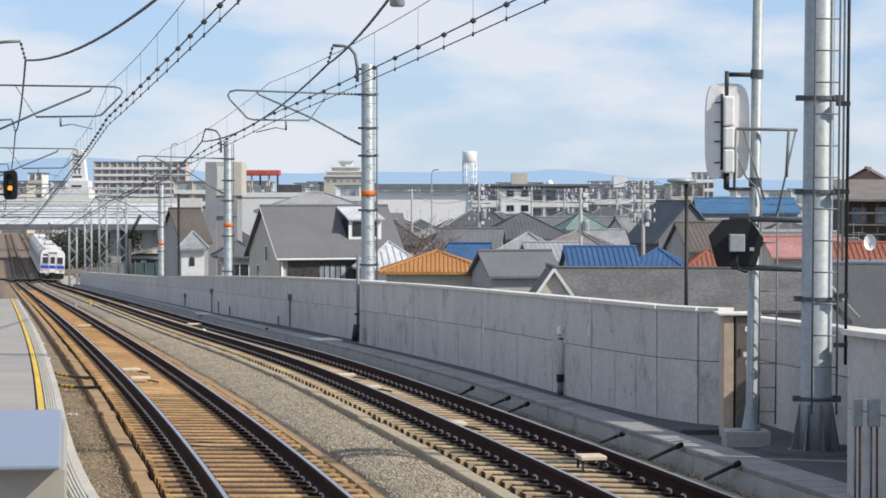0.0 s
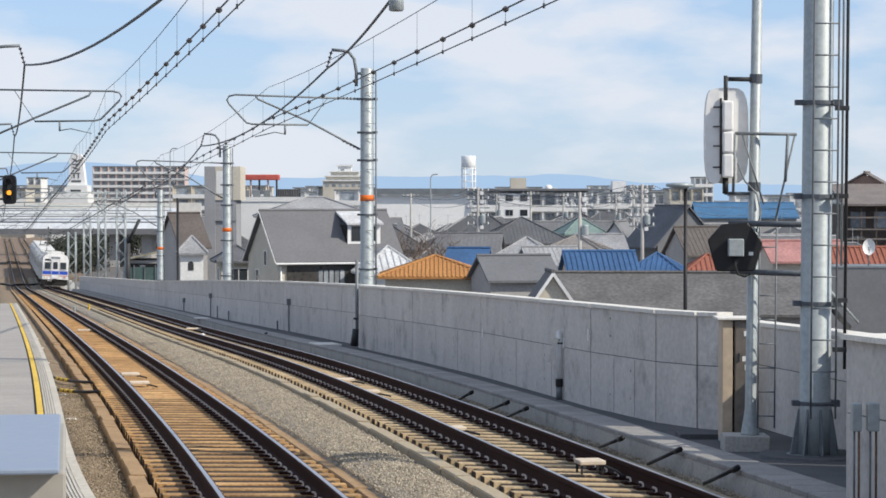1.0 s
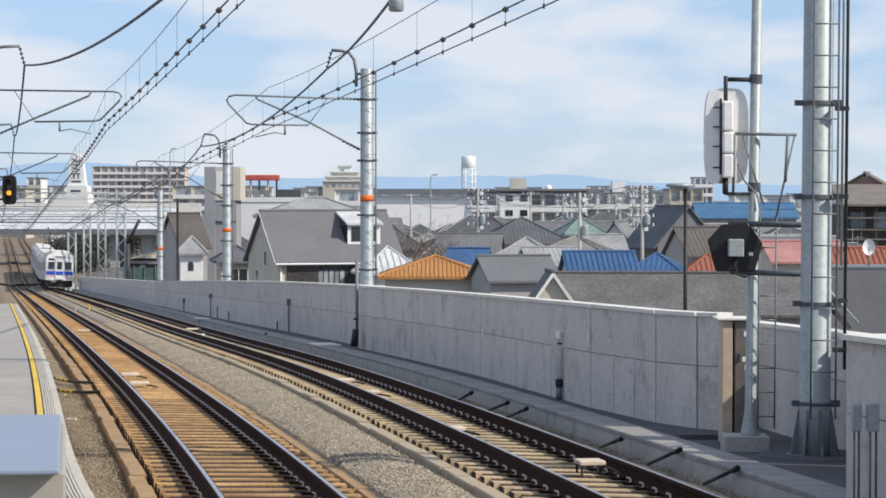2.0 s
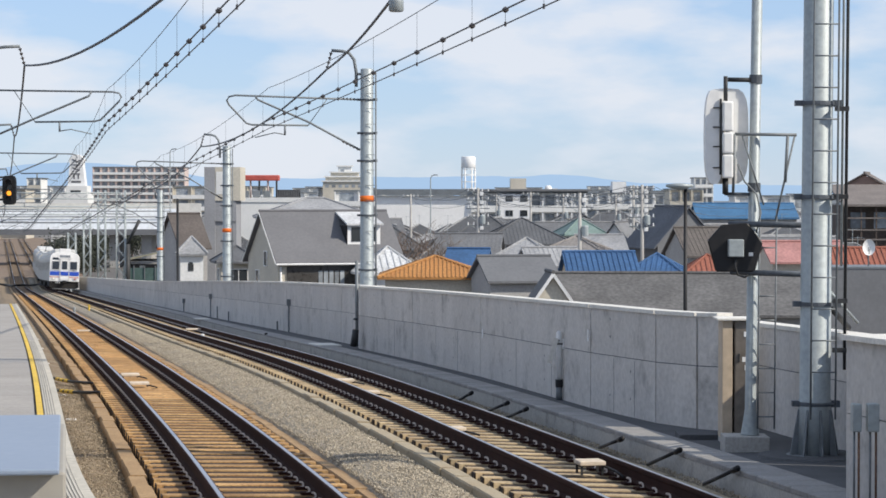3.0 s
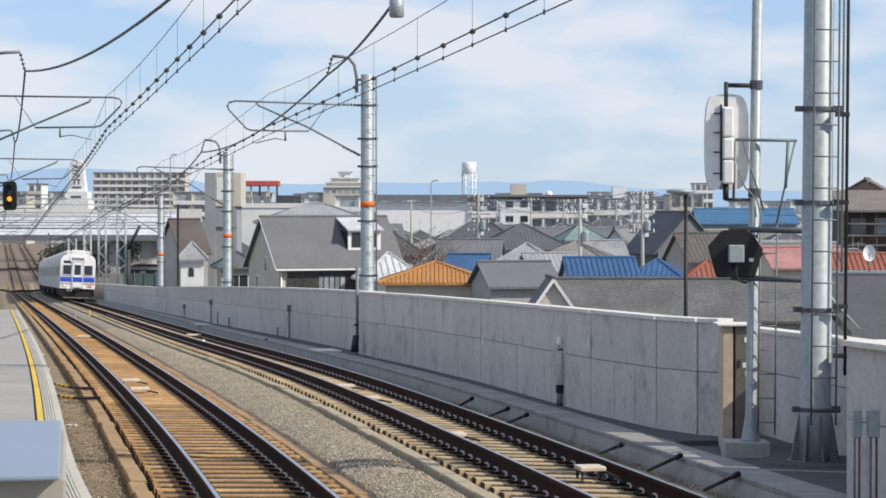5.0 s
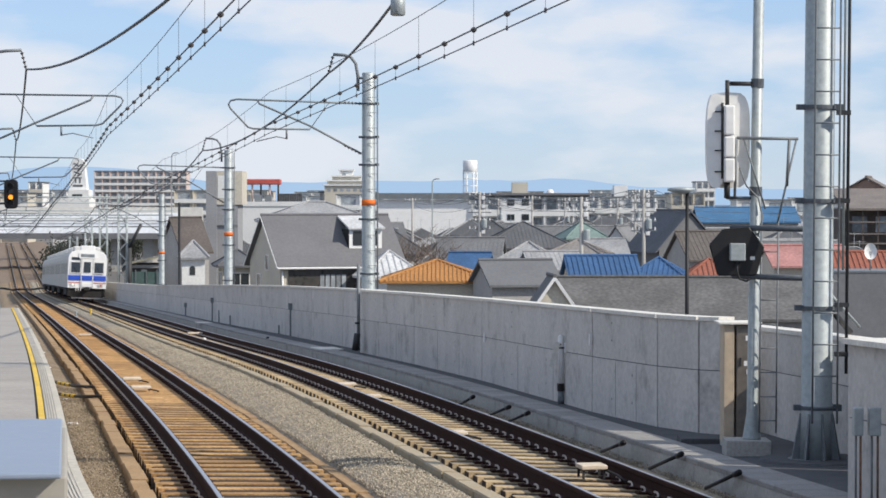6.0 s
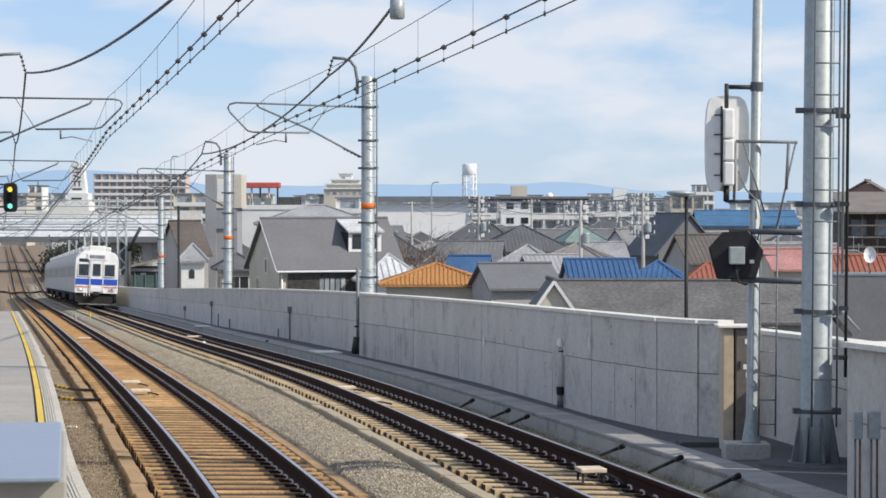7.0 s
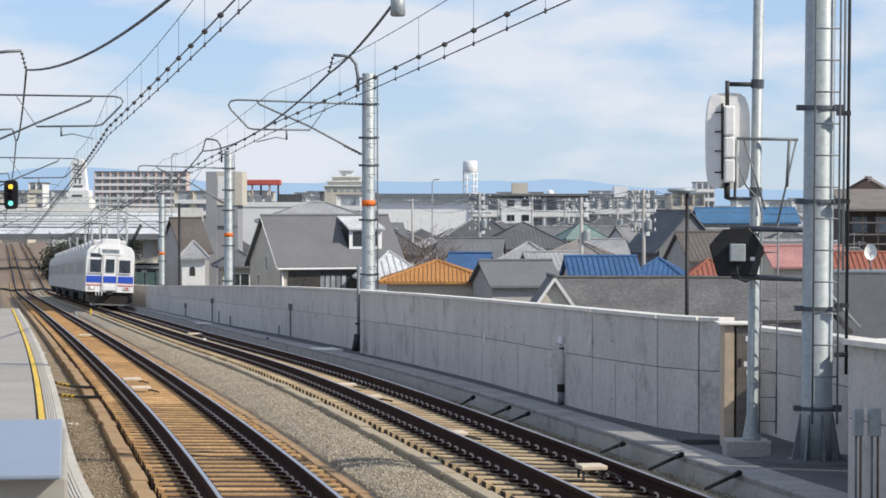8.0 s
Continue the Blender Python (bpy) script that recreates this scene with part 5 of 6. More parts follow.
house("house with steep dark brown roof", -22.2, 228, 2.6, 5, 7.5, 10.1, 27, "gable", tile_mat("dark_brown_roof", (0.1, 0.085, 0.078)), WALLS[2], windows=False)
house("low house with slate roof", -15.16, 190, 2.6, 4, 7.02, 7.95, 10, "hip", ROOFS[0], WALLS[0])

tower = empty("stair_tower", "tall pale concrete stair tower with a bright upper box", "building", pose(-20.40, 236, 0))
# Blue-grey for the tower's shaded faces: shade put into the colour.
M_SHADE_RENDER = material("shade_grey_render", (0.3, 0.305, 0.32), 0.9, grain=8, blotch=0.4, vary=0.14)
part("shaft", boxed(-1.6, -0.6, 0, 6, 0, 14.52), M_SHADE_RENDER, tower, "shaft in a painted shade grey")
part("upper_box", boxed(-0.6, 1.75, 0, 6, 11.4, 14.52), WALLS[0], tower, "bright white upper box")
part("lower_wall", boxed(-0.6, 1.35, 0.3, 6, 0, 9.48), M_SHADE_RENDER, tower)
part("middle_wall", boxed(-0.6, 1.35, 0.1, 6, 9.48, 11.4), M_SHADE_RENDER, tower)
part("shaft_recess", boxed(-0.5, 0.3, -0.03, 0.02, 12.0, 14.10), WALLS[1], tower)
wing = empty("office_block", "white office block with roof terrace and red frame", "building", pose(-17.70, 262, 0))
part("wall", boxed(-3.6, 4.6, 0, 10, 0, 11.18), WALLS[1], wing)
part("parapet", boxed(-3.7, 4.7, -0.1, 10.1, 11.18, 11.65), WALLS[1], wing)
for k in range(5):
    bar("frame_post", (-3.0 + k * 0.9, 2, 11.65), (-3.0 + k * 0.9, 2, 13.75), 0.1, WALLS[4] if k % 2 else M_DARK, wing)
part("frame_beam", boxed(-3.2, 0.85, 1.6, 3.6, 13.40, 13.98, bevel=0.1), material("red_steel", (0.5, 0.1, 0.08), 0.7), wing, "red steel frame beam")
part("terrace_fence", boxed(0.7, 3.1, 1.5, 1.56, 11.65, 12.47), M_DARK, wing, "dark terrace fence")
for k in range(14):
    part("fence_slat", boxed(0.7 + k * 0.18, 0.75 + k * 0.18, 1.46, 1.5, 11.65, 12.47), ROOFS[1], wing)
for k in range(3):
    part("air_unit", boxed(-2.9 + k * 1.1, -2.2 + k * 1.1, 1.0, 1.5, 11.65, 12.35, bevel=0.04), M_GALV_D, wing)


hall = empty("market_hall", "low hall with pale yellow roof and green fence beyond the wall", "building", pose(-30.22, 262, 0))
part("wall", boxed(-2.3, 2.6, 0, 9, 0, 5.13), WALLS[2], hall)
M_YSHEET = material("pale_yellow_sheet", (0.36, 0.34, 0.24), 0.8, grain=3, vary=0.2)
part("roof", plated([(-2.6, 5.1), (2.9, 6.3), (2.9, 6.45), (-2.6, 5.25)], "y", -0.6, 9.5), M_YSHEET, hall)
for k in range(5):
    part("roof_band", plated([(-2.6, 5.27), (2.9, 6.47), (2.9, 6.53), (-2.6, 5.33)], "y", -0.5 + k * 2.0, k * 2.0), WALLS[1] if k % 2 else ROOFS[1], hall)
# No opening here: a black sheet paints the dark inside.
part("open_front", boxed(-2.3, 2.6, -0.06, -0.01, 3.9, 4.8), M_BLACK, hall, "black sheet for the shaded open front")
for k in range(7):
    part("stacked_crate", boxed(-2.2 + k * 0.68, -1.7 + k * 0.68, -0.5, -0.1, 0.6, 4.2 + 0.22 * (k % 3), bevel=0.02), (WALLS[1], ROOFS[3], M_GALV_D)[k % 3], hall)
part("fence", boxed(-2.5, 3.2, -1.0, -0.9, 0, 4.43), material("green_mesh_fence", (0.09, 0.15, 0.14), 0.8, grain=4, vary=0.2), hall, "green mesh fence")
for k in range(6):
    part("fence_post", boxed(-2.5 + k * 1.1, -2.4 + k * 1.1, -1.08, -1.0, 0, 4.66), M_GALV_D, hall)


# ---- apartment blocks ----
def block(name, label, x0, x1, y, d, top, floors, wall, band, bays=6, roof_box=True, group=""):
    """A block of flats with its galleries, windows and parapet."""
    b = empty(name, label, "building", pose((x0 + x1) / 2, y, 0), group=group)
    hw = (x1 - x0) / 2
    part("wall", boxed(-hw, hw, 0, d, 0, top), wall, b)
    part("roof_edge", boxed(-hw - 0.3, hw + 0.3, -0.4, d + 0.3, top, top + 0.35), M_GALV_D, b)
    fh = top / floors
    wm = boxed(-hw / bays * 0.62, hw / bays * 0.62, -0.06, -0.01, 0.0, fh * 0.55)
    me = bpy.data.meshes.new("window")
    bmesh.ops.recalc_face_normals(wm, faces=wm.faces)
    wm.to_mesh(me)
    wm.free()
    me.materials.append(M_PANE)
    for f in range(1, floors):
        part("gallery", boxed(-hw + 0.02, hw - 0.02, -1.1, -0.02, f * fh - 0.1, f * fh + fh * 0.32), band, b)
        for k in range(bays):
            ob = new("window", me)
            ob.parent = b
            ob.location = (-hw + 2 * hw * (k + 0.5) / bays, 0, f * fh + fh * 0.32)
    for k in range(bays + 1):
        x = -hw + 2 * hw * k / bays
        part("pier", boxed(x - 0.12, x + 0.12, -1.0, -0.02, 0, top), wall, b)
    if roof_box:
        part("roof_house", boxed(-hw * 0.3, hw * 0.05, d * 0.3, d * 0.7, top + 0.35, top + 2.6), wall, b)
    return b


flats = block("apartment_block", "pale grey walk-up flats with white galleries", 4.85, 23.89, 420, 11, 12.19, 4, M_PALE, WALLS[1], 8, False)
part("flank_wall", boxed(-9.52 - 15.6, -9.54, -0.6, 10, 0, 11.72), M_WHITE, flats, "long white blank flank wall")
part("flank_roof", boxed(-9.52 - 16.0, -9.2, -1.4, 10.4, 11.81, 12.84), M_GALV_D, flats, "dark roof overhang")
part("roof_overhang", boxed(-9.2, 10.3, -1.8, 11.4, 12.28 + 0.2, 12.84), M_GREYWALL, flats, "dark roof overhang")
part("stair_panel", boxed(-4.75, 0.2, -1.3, 0, 7.99, 12.00), M_WHITE, flats, "white stair panel")
for sx_ in (-3.8, -1.4):
    for zz in (10.79, 8.36):
        part("stair_window", boxed(sx_, sx_ + 1.2, -1.36, -1.3, zz, zz + 1.0), GLASS, flats)
part("roof_house", boxed(-2.9, -0.3, 2, 6, 12.84, 14.61), WALLS[0], flats)
wt = empty("water_tower", "white drum water tower on a lattice of posts", "water tower", pose(4.69, 440, 12.68))
part("tank", lathe(bmesh.new(), (0, 0, 3.85), [(1.2, 0), (1.25, 0.05), (1.25, 1.9), (1.15, 2.0)], 18), M_WHITE, wt, smooth=True)
for a in range(6):
    c_, s_ = math.cos(a * math.tau / 6), math.sin(a * math.tau / 6)
    bar("post", (1.15 * c_, 1.15 * s_, -3.0), (1.15 * c_, 1.15 * s_, 3.85), 0.12, M_WHITE, wt)
for z in (0.2, 1.4, 2.6, 3.6):
    part("ring", lathe(bmesh.new(), (0, 0, z), [(1.22, 0), (1.22, 0.14)], 14), M_WHITE, wt)
for px_, top in ((17.94, 13.51), (35.42, 14.10)):
    tk = empty("roof_tank", "white domed rooftop water tank", "tank", pose(px_, 426 if px_ < 25 else 526, 0), group="roof tanks")
    part("tank", lathe(bmesh.new(), (0, 0, top - 1.4), [(0.55, 0), (0.6, 0.1), (0.6, 1.0), (0.35, 1.35)], 14), M_WHITE, tk, smooth=True)
    part("stand", boxed(-0.5, 0.5, -0.5, 0.5, top - 5.0, top - 1.4), M_GALV_D, tk)

block("apartment_block", "long pink and white balcony apartment slab", -123.20, -90.80, 900, 14, 21.40, 9, WALLS[4], WALLS[1], 12, False, "distant blocks")
block("apartment_block", "white flats seen across the roofs", 29.58, 45.76, 520, 12, 12.00, 4, M_PALE, WALLS[1], 7, True, "distant blocks")
block("apartment_block", "cream flats seen across the roofs", 44.89, 51.33, 500, 12, 12.78, 4, WALLS[0], WALLS[0], 3, False, "distant blocks")
block("apartment_block", "tall white flats far off", 79.64, 85.33, 800, 12, 16.98, 6, WALLS[1], WALLS[1], 3, False, "distant blocks")
block("apartment_block", "tall white flats far off", -123.63, -119.57, 760, 12, 16.56, 6, WALLS[1], WALLS[0], 2, False, "distant blocks")
brown = empty("brown_house", "large brown house with a wide lean roof and deep shaded veranda", "house", pose(42.0, 237, 0))
# Brown boards darkened with the shade of the veranda recess.
M_BROWN = material("shade_brown_boards", (0.1, 0.078, 0.066), 0.85, grain=6, vary=0.25)
M_DUN = tile_mat("brown_grey_roof", (0.19, 0.165, 0.15))
part("wall", boxed(-4.3, 6, 1.6, 9, 0, 11.0), M_BROWN, brown)
part("roof", plated([(-0.3, 10.85), (9.3, 12.75), (9.3, 12.95), (-0.3, 11.05)], "x", -4.6, 6.2), M_DUN, brown)
for k in range(6):
    part("veranda_post", boxed(-4.3 + k * 1.4, -4.16 + k * 1.4, 0.0, 0.14, 0, 10.8), M_BROWN, brown)
for z in (7.7, 8.6, 9.7):
    part("veranda_rail", boxed(-4.35, 6, -0.06, 0.0, z, z + 0.14), M_DUN, brown)
for k in range(3):
    part("window", boxed(-3.6 + k * 2.2, -2.2 + k * 2.2, 1.54, 1.6, 8.8, 10.3), M_PANE, brown)
house("brown gabled upper storey behind the lean roof", 41.1, 247, 3.0, 4, 13.1, 13.95, -16, "gable_y", M_DUN, material("brown_pink_render", (0.36, 0.24, 0.19), 0.9, grain=8, vary=0.15), windows=False)
rng = random.Random(11)
for k in range(34):
    y = rng.uniform(560, 1500)
    c = rng.uniform(-0.2, 0.19)
    top = EYE + (352 - rng.uniform(338, 357)) * y / 4500
    w = rng.uniform(10, 34)
    if top < 6:
        continue
    block("apartment_block", rng.choice(["pale distant block of flats", "white distant block of flats", "grey distant office block"]), c * y - w / 2, c * y + w / 2, y, 12, top, max(3, int(top / 3)), rng.choice([WALLS[0], WALLS[1], M_PALE, M_PALE]), WALLS[1], max(2, int(w / 5)), rng.random() < 0.12, "distant blocks")
shed = house("shed with wide blue roof", 36.14, 300, 11.6, 9, 9.2, 10.75, 0, "gable", tile_mat("clear_blue_roof", (0.06, 0.17, 0.32)), WALLS[2], windows=False)

keep = empty("tiered_building", "cream tiered building with stepped terraces", "building", pose(-23.70, 620, 0))
for k, (hw, t0, t1) in enumerate(((5.2, 350, 330), (4.6, 336, 322), (3.4, 326, 314), (1.6, 316, 303))):
    z0, z1 = EYE + (352 - t0) * 620 / 4500, EYE + (352 - t1) * 620 / 4500
    part("tier", boxed(-hw, hw, k, 10 - k, 0 if k == 0 else z0, z1), WALLS[0 if k < 3 else 1], keep)
    part("terrace_edge", boxed(-hw - 0.4, hw + 0.4, k - 0.4, 10.4 - k, z1, z1 + 0.3), WALLS[1], keep)
    for j in range(int(hw * 1.2)):
        part("window", boxed(-hw + 0.6 + j * 1.6, -hw + 1.5 + j * 1.6, k - 0.05, k - 0.01, z1 - 1.4, z1 - 0.7), M_PANE, keep)

shrine = empty("sign_tower", "white tapered sign tower on a stepped white base", "tower", pose(-64.80, 450, 0))
part("base", boxed(-4.2, 2.2, 0, 8, 0, 12.00), WALLS[1], shrine)
part("upper_base", boxed(-1.6, 2.0, 0.5, 6, 12.00, 13.50), WALLS[1], shrine)
bm = bmesh.new()
plate(bm, [(-1.5, 13.50), (1.6, 13.50), (1.2, 17.20), (1.3, 18.20), (0.9, 18.80), (0.2, 19.05), (-0.7, 18.90), (-1.2, 18.30), (-1.15, 17.20)], "y", 1.2, 4)
part("pylon", bm, M_WHITE, shrine)
for x, z, w, h, turn in ((-0.3, 18.0, 0.9, 0.22, 30), (0.35, 17.8, 0.8, 0.22, -35), (0.0, 17.2, 1.3, 0.2, 0), (-0.1, 16.5, 1.2, 0.22, 20), (0.3, 16.1, 0.9, 0.2, -30),
                          (0.0, 15.6, 1.4, 0.2, 0), (-0.35, 15.1, 0.22, 0.8, 0), (0.4, 15.1, 0.22, 0.8, 0), (0.0, 14.2, 1.7, 0.35, 0)):
    part("sign_bar", boxed(-w / 2, w / 2, -0.05, 0.0, -h / 2, h / 2, m=pose(x, 1.19, z, 0, turn, 0)), ROOFS[0], shrine, "dark grey sign stroke")
part("base_window", boxed(-0.9, 0.9, 0.44, 0.5, 12.20, 12.70), GLASS, shrine)

# ---- overpass across the line ----
over = empty("overpass", "silver-sided road overpass on concrete piers", "overpass", kind="structure")
OY = 392.0
M_SILVER = material("pale_silver_sheet", (0.72, 0.75, 0.78), 0.5, metal=0.1, grain=2, blotch=0.3, vary=0.12, rnd=0.05)
part("deck", boxed(-105, -41.64, OY, OY + 12, 5.75, 6.25), M_CONC, over)
part("fascia", boxed(-105, -41.64, OY - 0.12, OY - 0.01, 5.7, 6.6), M_GREYWALL, over, "dark fascia beam")
k, x = 0, -105.0
while x < -42.5:
    part("panel", plated([(OY - 0.1, 6.6), (OY + 0.1, 6.6), (OY + 1.5, 9.74), (OY + 1.3, 9.74)], "x", x + 0.02, x + 1.98), M_SILVER, over)
    x += 2.0
for z in (7.64, 8.52, 9.39):
    bar("rail", (-105, OY + 0.3, z), (-41.64, OY + 0.3, z), 0.08, M_GALV_D, over)
bar("top_rail", (-105, OY + 1.6, 10.08), (-41.64, OY + 1.6, 10.08), 0.1, M_GALV, over)
for x in (-84.0, -57.44, -50.69, -45.70):
    part("pier", boxed(x - 0.8, x + 0.8, OY + 2, OY + 9, 0, 5.74, bevel=0.1), M_CONC, over)
part("back_parapet", boxed(-105, -38.16, OY + 12, OY + 12.3, 5.90, 10.56), M_COPING, over, "pale far parapet")


def lattice_mast(x, y, base, top, w):
    g = empty("lattice_mast", "grey steel lattice mast beside the line", "mast", pose(x, y, base), group="lattice masts")
    h = top - base
    for sx_ in (-1, 1):
        for sy in (-1, 1):
            bar("leg", (sx_ * w, sy * w, 0), (sx_ * w, sy * w, h), 0.06, M_GALV, g, 5)
    bm = bmesh.new()
    n = max(3, int(h / 0.9))
    for k in range(n):
        z0, z1 = h * k / n, h * (k + 1) / n
        s = 1 if k % 2 else -1
        rod(bm, (-w * s, -w, z0), (w * s, -w, z1), 0.035, seg=4)
        rod(bm, (-w * s, w, z0), (w * s, w, z1), 0.035, seg=4)
        rod(bm, (-w, -w * s, z0), (-w, w * s, z1), 0.035, seg=4)
        rod(bm, (w, -w * s, z0), (w, w * s, z1), 0.035, seg=4)
    tagged(part("bracing", bm, M_GALV, g), kind="stuff")


lattice_mast(-41.42, 285, 0.6, 7.69, 0.42)
lattice_mast(-36.51, 262, 0.6, 10.08, 0.34)
lattice_mast(-33.66, 252, 0.6, 12.39, 0.36)
lattice_mast(-30.24, 240, 0.6, 12.37, 0.4)
for y, py, x0, x1 in ((240, 11.57, -47, -30.24), (262, 9.90, -53, -36.51)):
    g = empty("portal_beam", "grey lattice portal beam over the tracks", "beam", group="portal beams")
    for dz in (0, 0.55):
        bar("chord", (x0, y, py + dz), (x1, y, py + dz), 0.06, M_GALV, g, 5)
    bm = bmesh.new()
    n = int((x1 - x0) / 0.7)
    for k in range(n):
        a, b = x0 + (x1 - x0) * k / n, x0 + (x1 - x0) * (k + 1) / n
        rod(bm, (a, y, py + 0.55 * (k % 2)), (b, y, py + 0.55 * (1 - k % 2)), 0.03, seg=4)
    tagged(part("bracing", bm, M_GALV, g), kind="stuff")
boom = empty("crane_boom", "dark slanted crane boom beyond the wall", "crane", pose(-30.89, 250, 0))
bar("boom", (0, 0, 0.5), (0, 0, 7.11), 0.3, M_DARK, boom)
bar("boom", (0, 0, 7.11), (1.2, 0, 9.44), 0.16, M_DARK, boom)


# ---- poles, lamps, tree ----
def utility_pole(x, y, top, arms, label="grey concrete utility pole with crossarms and wires"):
    g = empty("utility_pole", label, "utility pole", pose(x, y, 0), group="utility poles")
    part("pole", rod(bmesh.new(), (0, 0, 0), (0, 0, top), 0.2, 0.13, seg=10), M_CONC, g, smooth=True)
    for k in range(arms):
        z = top - 0.4 - k * 0.8
        part("crossarm", boxed(-1.1, 1.1, -0.06, 0.06, z, z + 0.1), M_GALV_D, g)
        for j in (-0.95, -0.4, 0.4, 0.95):
            part("insulator", rod(bmesh.new(), (j, 0, z + 0.1), (j, 0, z + 0.36), 0.06, 0.04, seg=6), M_WHITE, g)
    if arms > 1:
        for k in range(arms):
            z = top - 0.75 - k * 0.8
            part("pole_box", boxed(0.16, 0.5, -0.16, 0.1, z, z + 0.36, bevel=0.03), M_WHITE, g, "white pole-top box")
            part("bracket_arm", rod(bmesh.new(), (-0.2, -0.05, z + 0.1), (-0.75, -0.05, z + 0.5), 0.03, seg=5), M_GALV, g)
        part("transformer", lathe(bmesh.new(), (0.42, -0.1, top - 3.4), [(0.24, 0), (0.26, 0.05), (0.26, 0.75), (0.2, 0.85)], 12), M_GALV, g, "grey pole transformer")
    return Vector((x, y, top - 0.1))


poles = [utility_pole(*a) for a in ((3.47, 240, 12.6, 5), (10.89, 200, 12.1, 2), (16.98, 215, 12.8, 5), (22.67, 300, 13.07, 2), (22.66, 330, 12.00, 2), (-3.96, 330, 12.00, 1),
                                    (17.28, 360, 12.00, 2), (11.59, 330, 12.29, 1), (37.61, 310, 10.62, 2), (41.95, 260, 12.00, 2), (8.96, 412, 12.00, 2), (-20.27, 300, 12.00, 1))]
wires = empty("street_wires", "thin dark wires between the street poles", "wires")
for a, b in ((0, 2), (0, 6), (2, 3), (2, 8), (3, 4), (1, 2), (7, 0), (5, 0), (8, 9), (6, 4), (10, 6)):
    for dz, dx in ((0, -0.9), (0, 0.9), (-0.9, 0.4)):
        bm = bmesh.new()
        hang(bm, poles[a] + Vector((dx, 0, dz)), poles[b] + Vector((dx, 0, dz)), 0.9, 0.022, 8)
        part("wire", bm, M_WIRE, wires)

lamp = empty("street_lamp", "slim black street lamp with a flat round head", "street lamp", pose(11.71, 122, 0))
part("pole", rod(bmesh.new(), (0, 0, 0), (0, 0, 12.33), 0.11, 0.085, seg=10), M_BLACK, lamp, smooth=True)
part("head", lathe(bmesh.new(), (-0.28, 0, 12.33), [(0.1, -0.14), (0.66, 0.02), (0.66, 0.14), (0.2, 0.2)], 18), M_GALV, lamp, "flat grey lamp head", smooth=True)
for x, y, top, lab in ((-1.27, 300, 14.27, 1), (-35.20, 330, 17.87, 1)):
    g = empty("street_lamp", "thin grey street lamp with a curved neck", "street lamp", pose(x, y, 0), group="road lamps")
    part("pole", tube(bmesh.new(), [(0, 0, 0), (0, 0, top - 0.8), (0.03, 0, top - 0.35), (0.15, 0, top - 0.1), (0.45, 0, top)], 0.07), M_GALV, g)
    part("head", boxed(0.35, 0.85, -0.12, 0.12, top - 0.06, top + 0.06, bevel=0.02), M_GALV_D, g)
g = empty("dark_pole", "thin dark pole behind the parapet", "pole", pose(-17.12, 165, 0))
part("pole", rod(bmesh.new(), (0, 0, 0), (0, 0, 11.71), 0.08, seg=8), M_DARK, g)
dish = empty("satellite_dish", "white satellite dish on a roof bracket", "satellite dish", pose(20.02, 119, 9.51))
bm = bmesh.new()
rings = []
for r, yy in ((0.0, 0.1), (0.16, 0.085), (0.28, 0.05), (0.35, 0.0)):
    rings.append([bm.verts.new((r * 0.85 * math.cos(k * math.tau / 18), yy, r * 1.1 * math.sin(k * math.tau / 18))) for k in range(18)] if r else [bm.verts.new((0, yy, 0))])
for k in range(18):
    bm.faces.new((rings[0][0], rings[1][k], rings[1][(k + 1) % 18]))
for a, b in zip(rings[1:], rings[2:]):
    for k in range(18):
        bm.faces.new((a[k], b[k], b[(k + 1) % 18], a[(k + 1) % 18]))
dsh = part("reflector", bm, M_WHITE, dish, smooth=True)
bar("feed_arm", (0, -0.02, -0.3), (0, -0.35, 0.0), 0.015, M_GALV_D, dish)
bar("stand", (0, 0.1, 0), (0, 0.12, -1.05), 0.03, M_GALV_D, dish)


def bare_tree(x, y, h, seed, label, mat, spread=1.0):
    """A leafless tree: trunk, limbs and a haze of twigs."""
    g = empty("tree", label, "tree", pose(x, y, 0))
    r = random.Random(seed)
    trunk, limbs, twigs = bmesh.new(), bmesh.new(), bmesh.new()
    rod(trunk, (0, 0, 0), (0, 0, h * 0.45), 0.2, 0.14, seg=8)

    def grow(p, w, ln, rad, lev):
        q = p + w * ln
        rod(limbs if lev < 3 else twigs, p, q, rad, rad * 0.65, seg=4, caps=False)
        if lev < 6:
            for _ in range(3 if lev < 4 else 2):
                v = (w + Vector((r.uniform(-1, 1) * spread, r.uniform(-1, 1) * spread, r.uniform(-0.25, 0.6))) * 0.75).normalized()
                grow(q, v, ln * r.uniform(0.62, 0.85), rad * 0.6, lev + 1)

    for _ in range(4):
        grow(Vector((0, 0, h * 0.43)), Vector((r.uniform(-0.8, 0.8) * spread, r.uniform(-0.8, 0.8), 1)).normalized(), h * 0.2, 0.12, 1)
    part("trunk", trunk, mat, g)
    part("limbs", limbs, mat, g)
    part("crown", twigs, mat, g, "haze of bare brown twigs")


M_BARK = material("bare_bark", (0.2, 0.15, 0.12), 0.95, grain=12, vary=0.3)
bare_tree(-1.87, 200, 9.4, 5, "leafless brown tree among the roofs", M_BARK, 1.3)
bare_tree(-3.99, 214, 8.6, 8, "leafless brown tree among the roofs", M_BARK, 1.2)


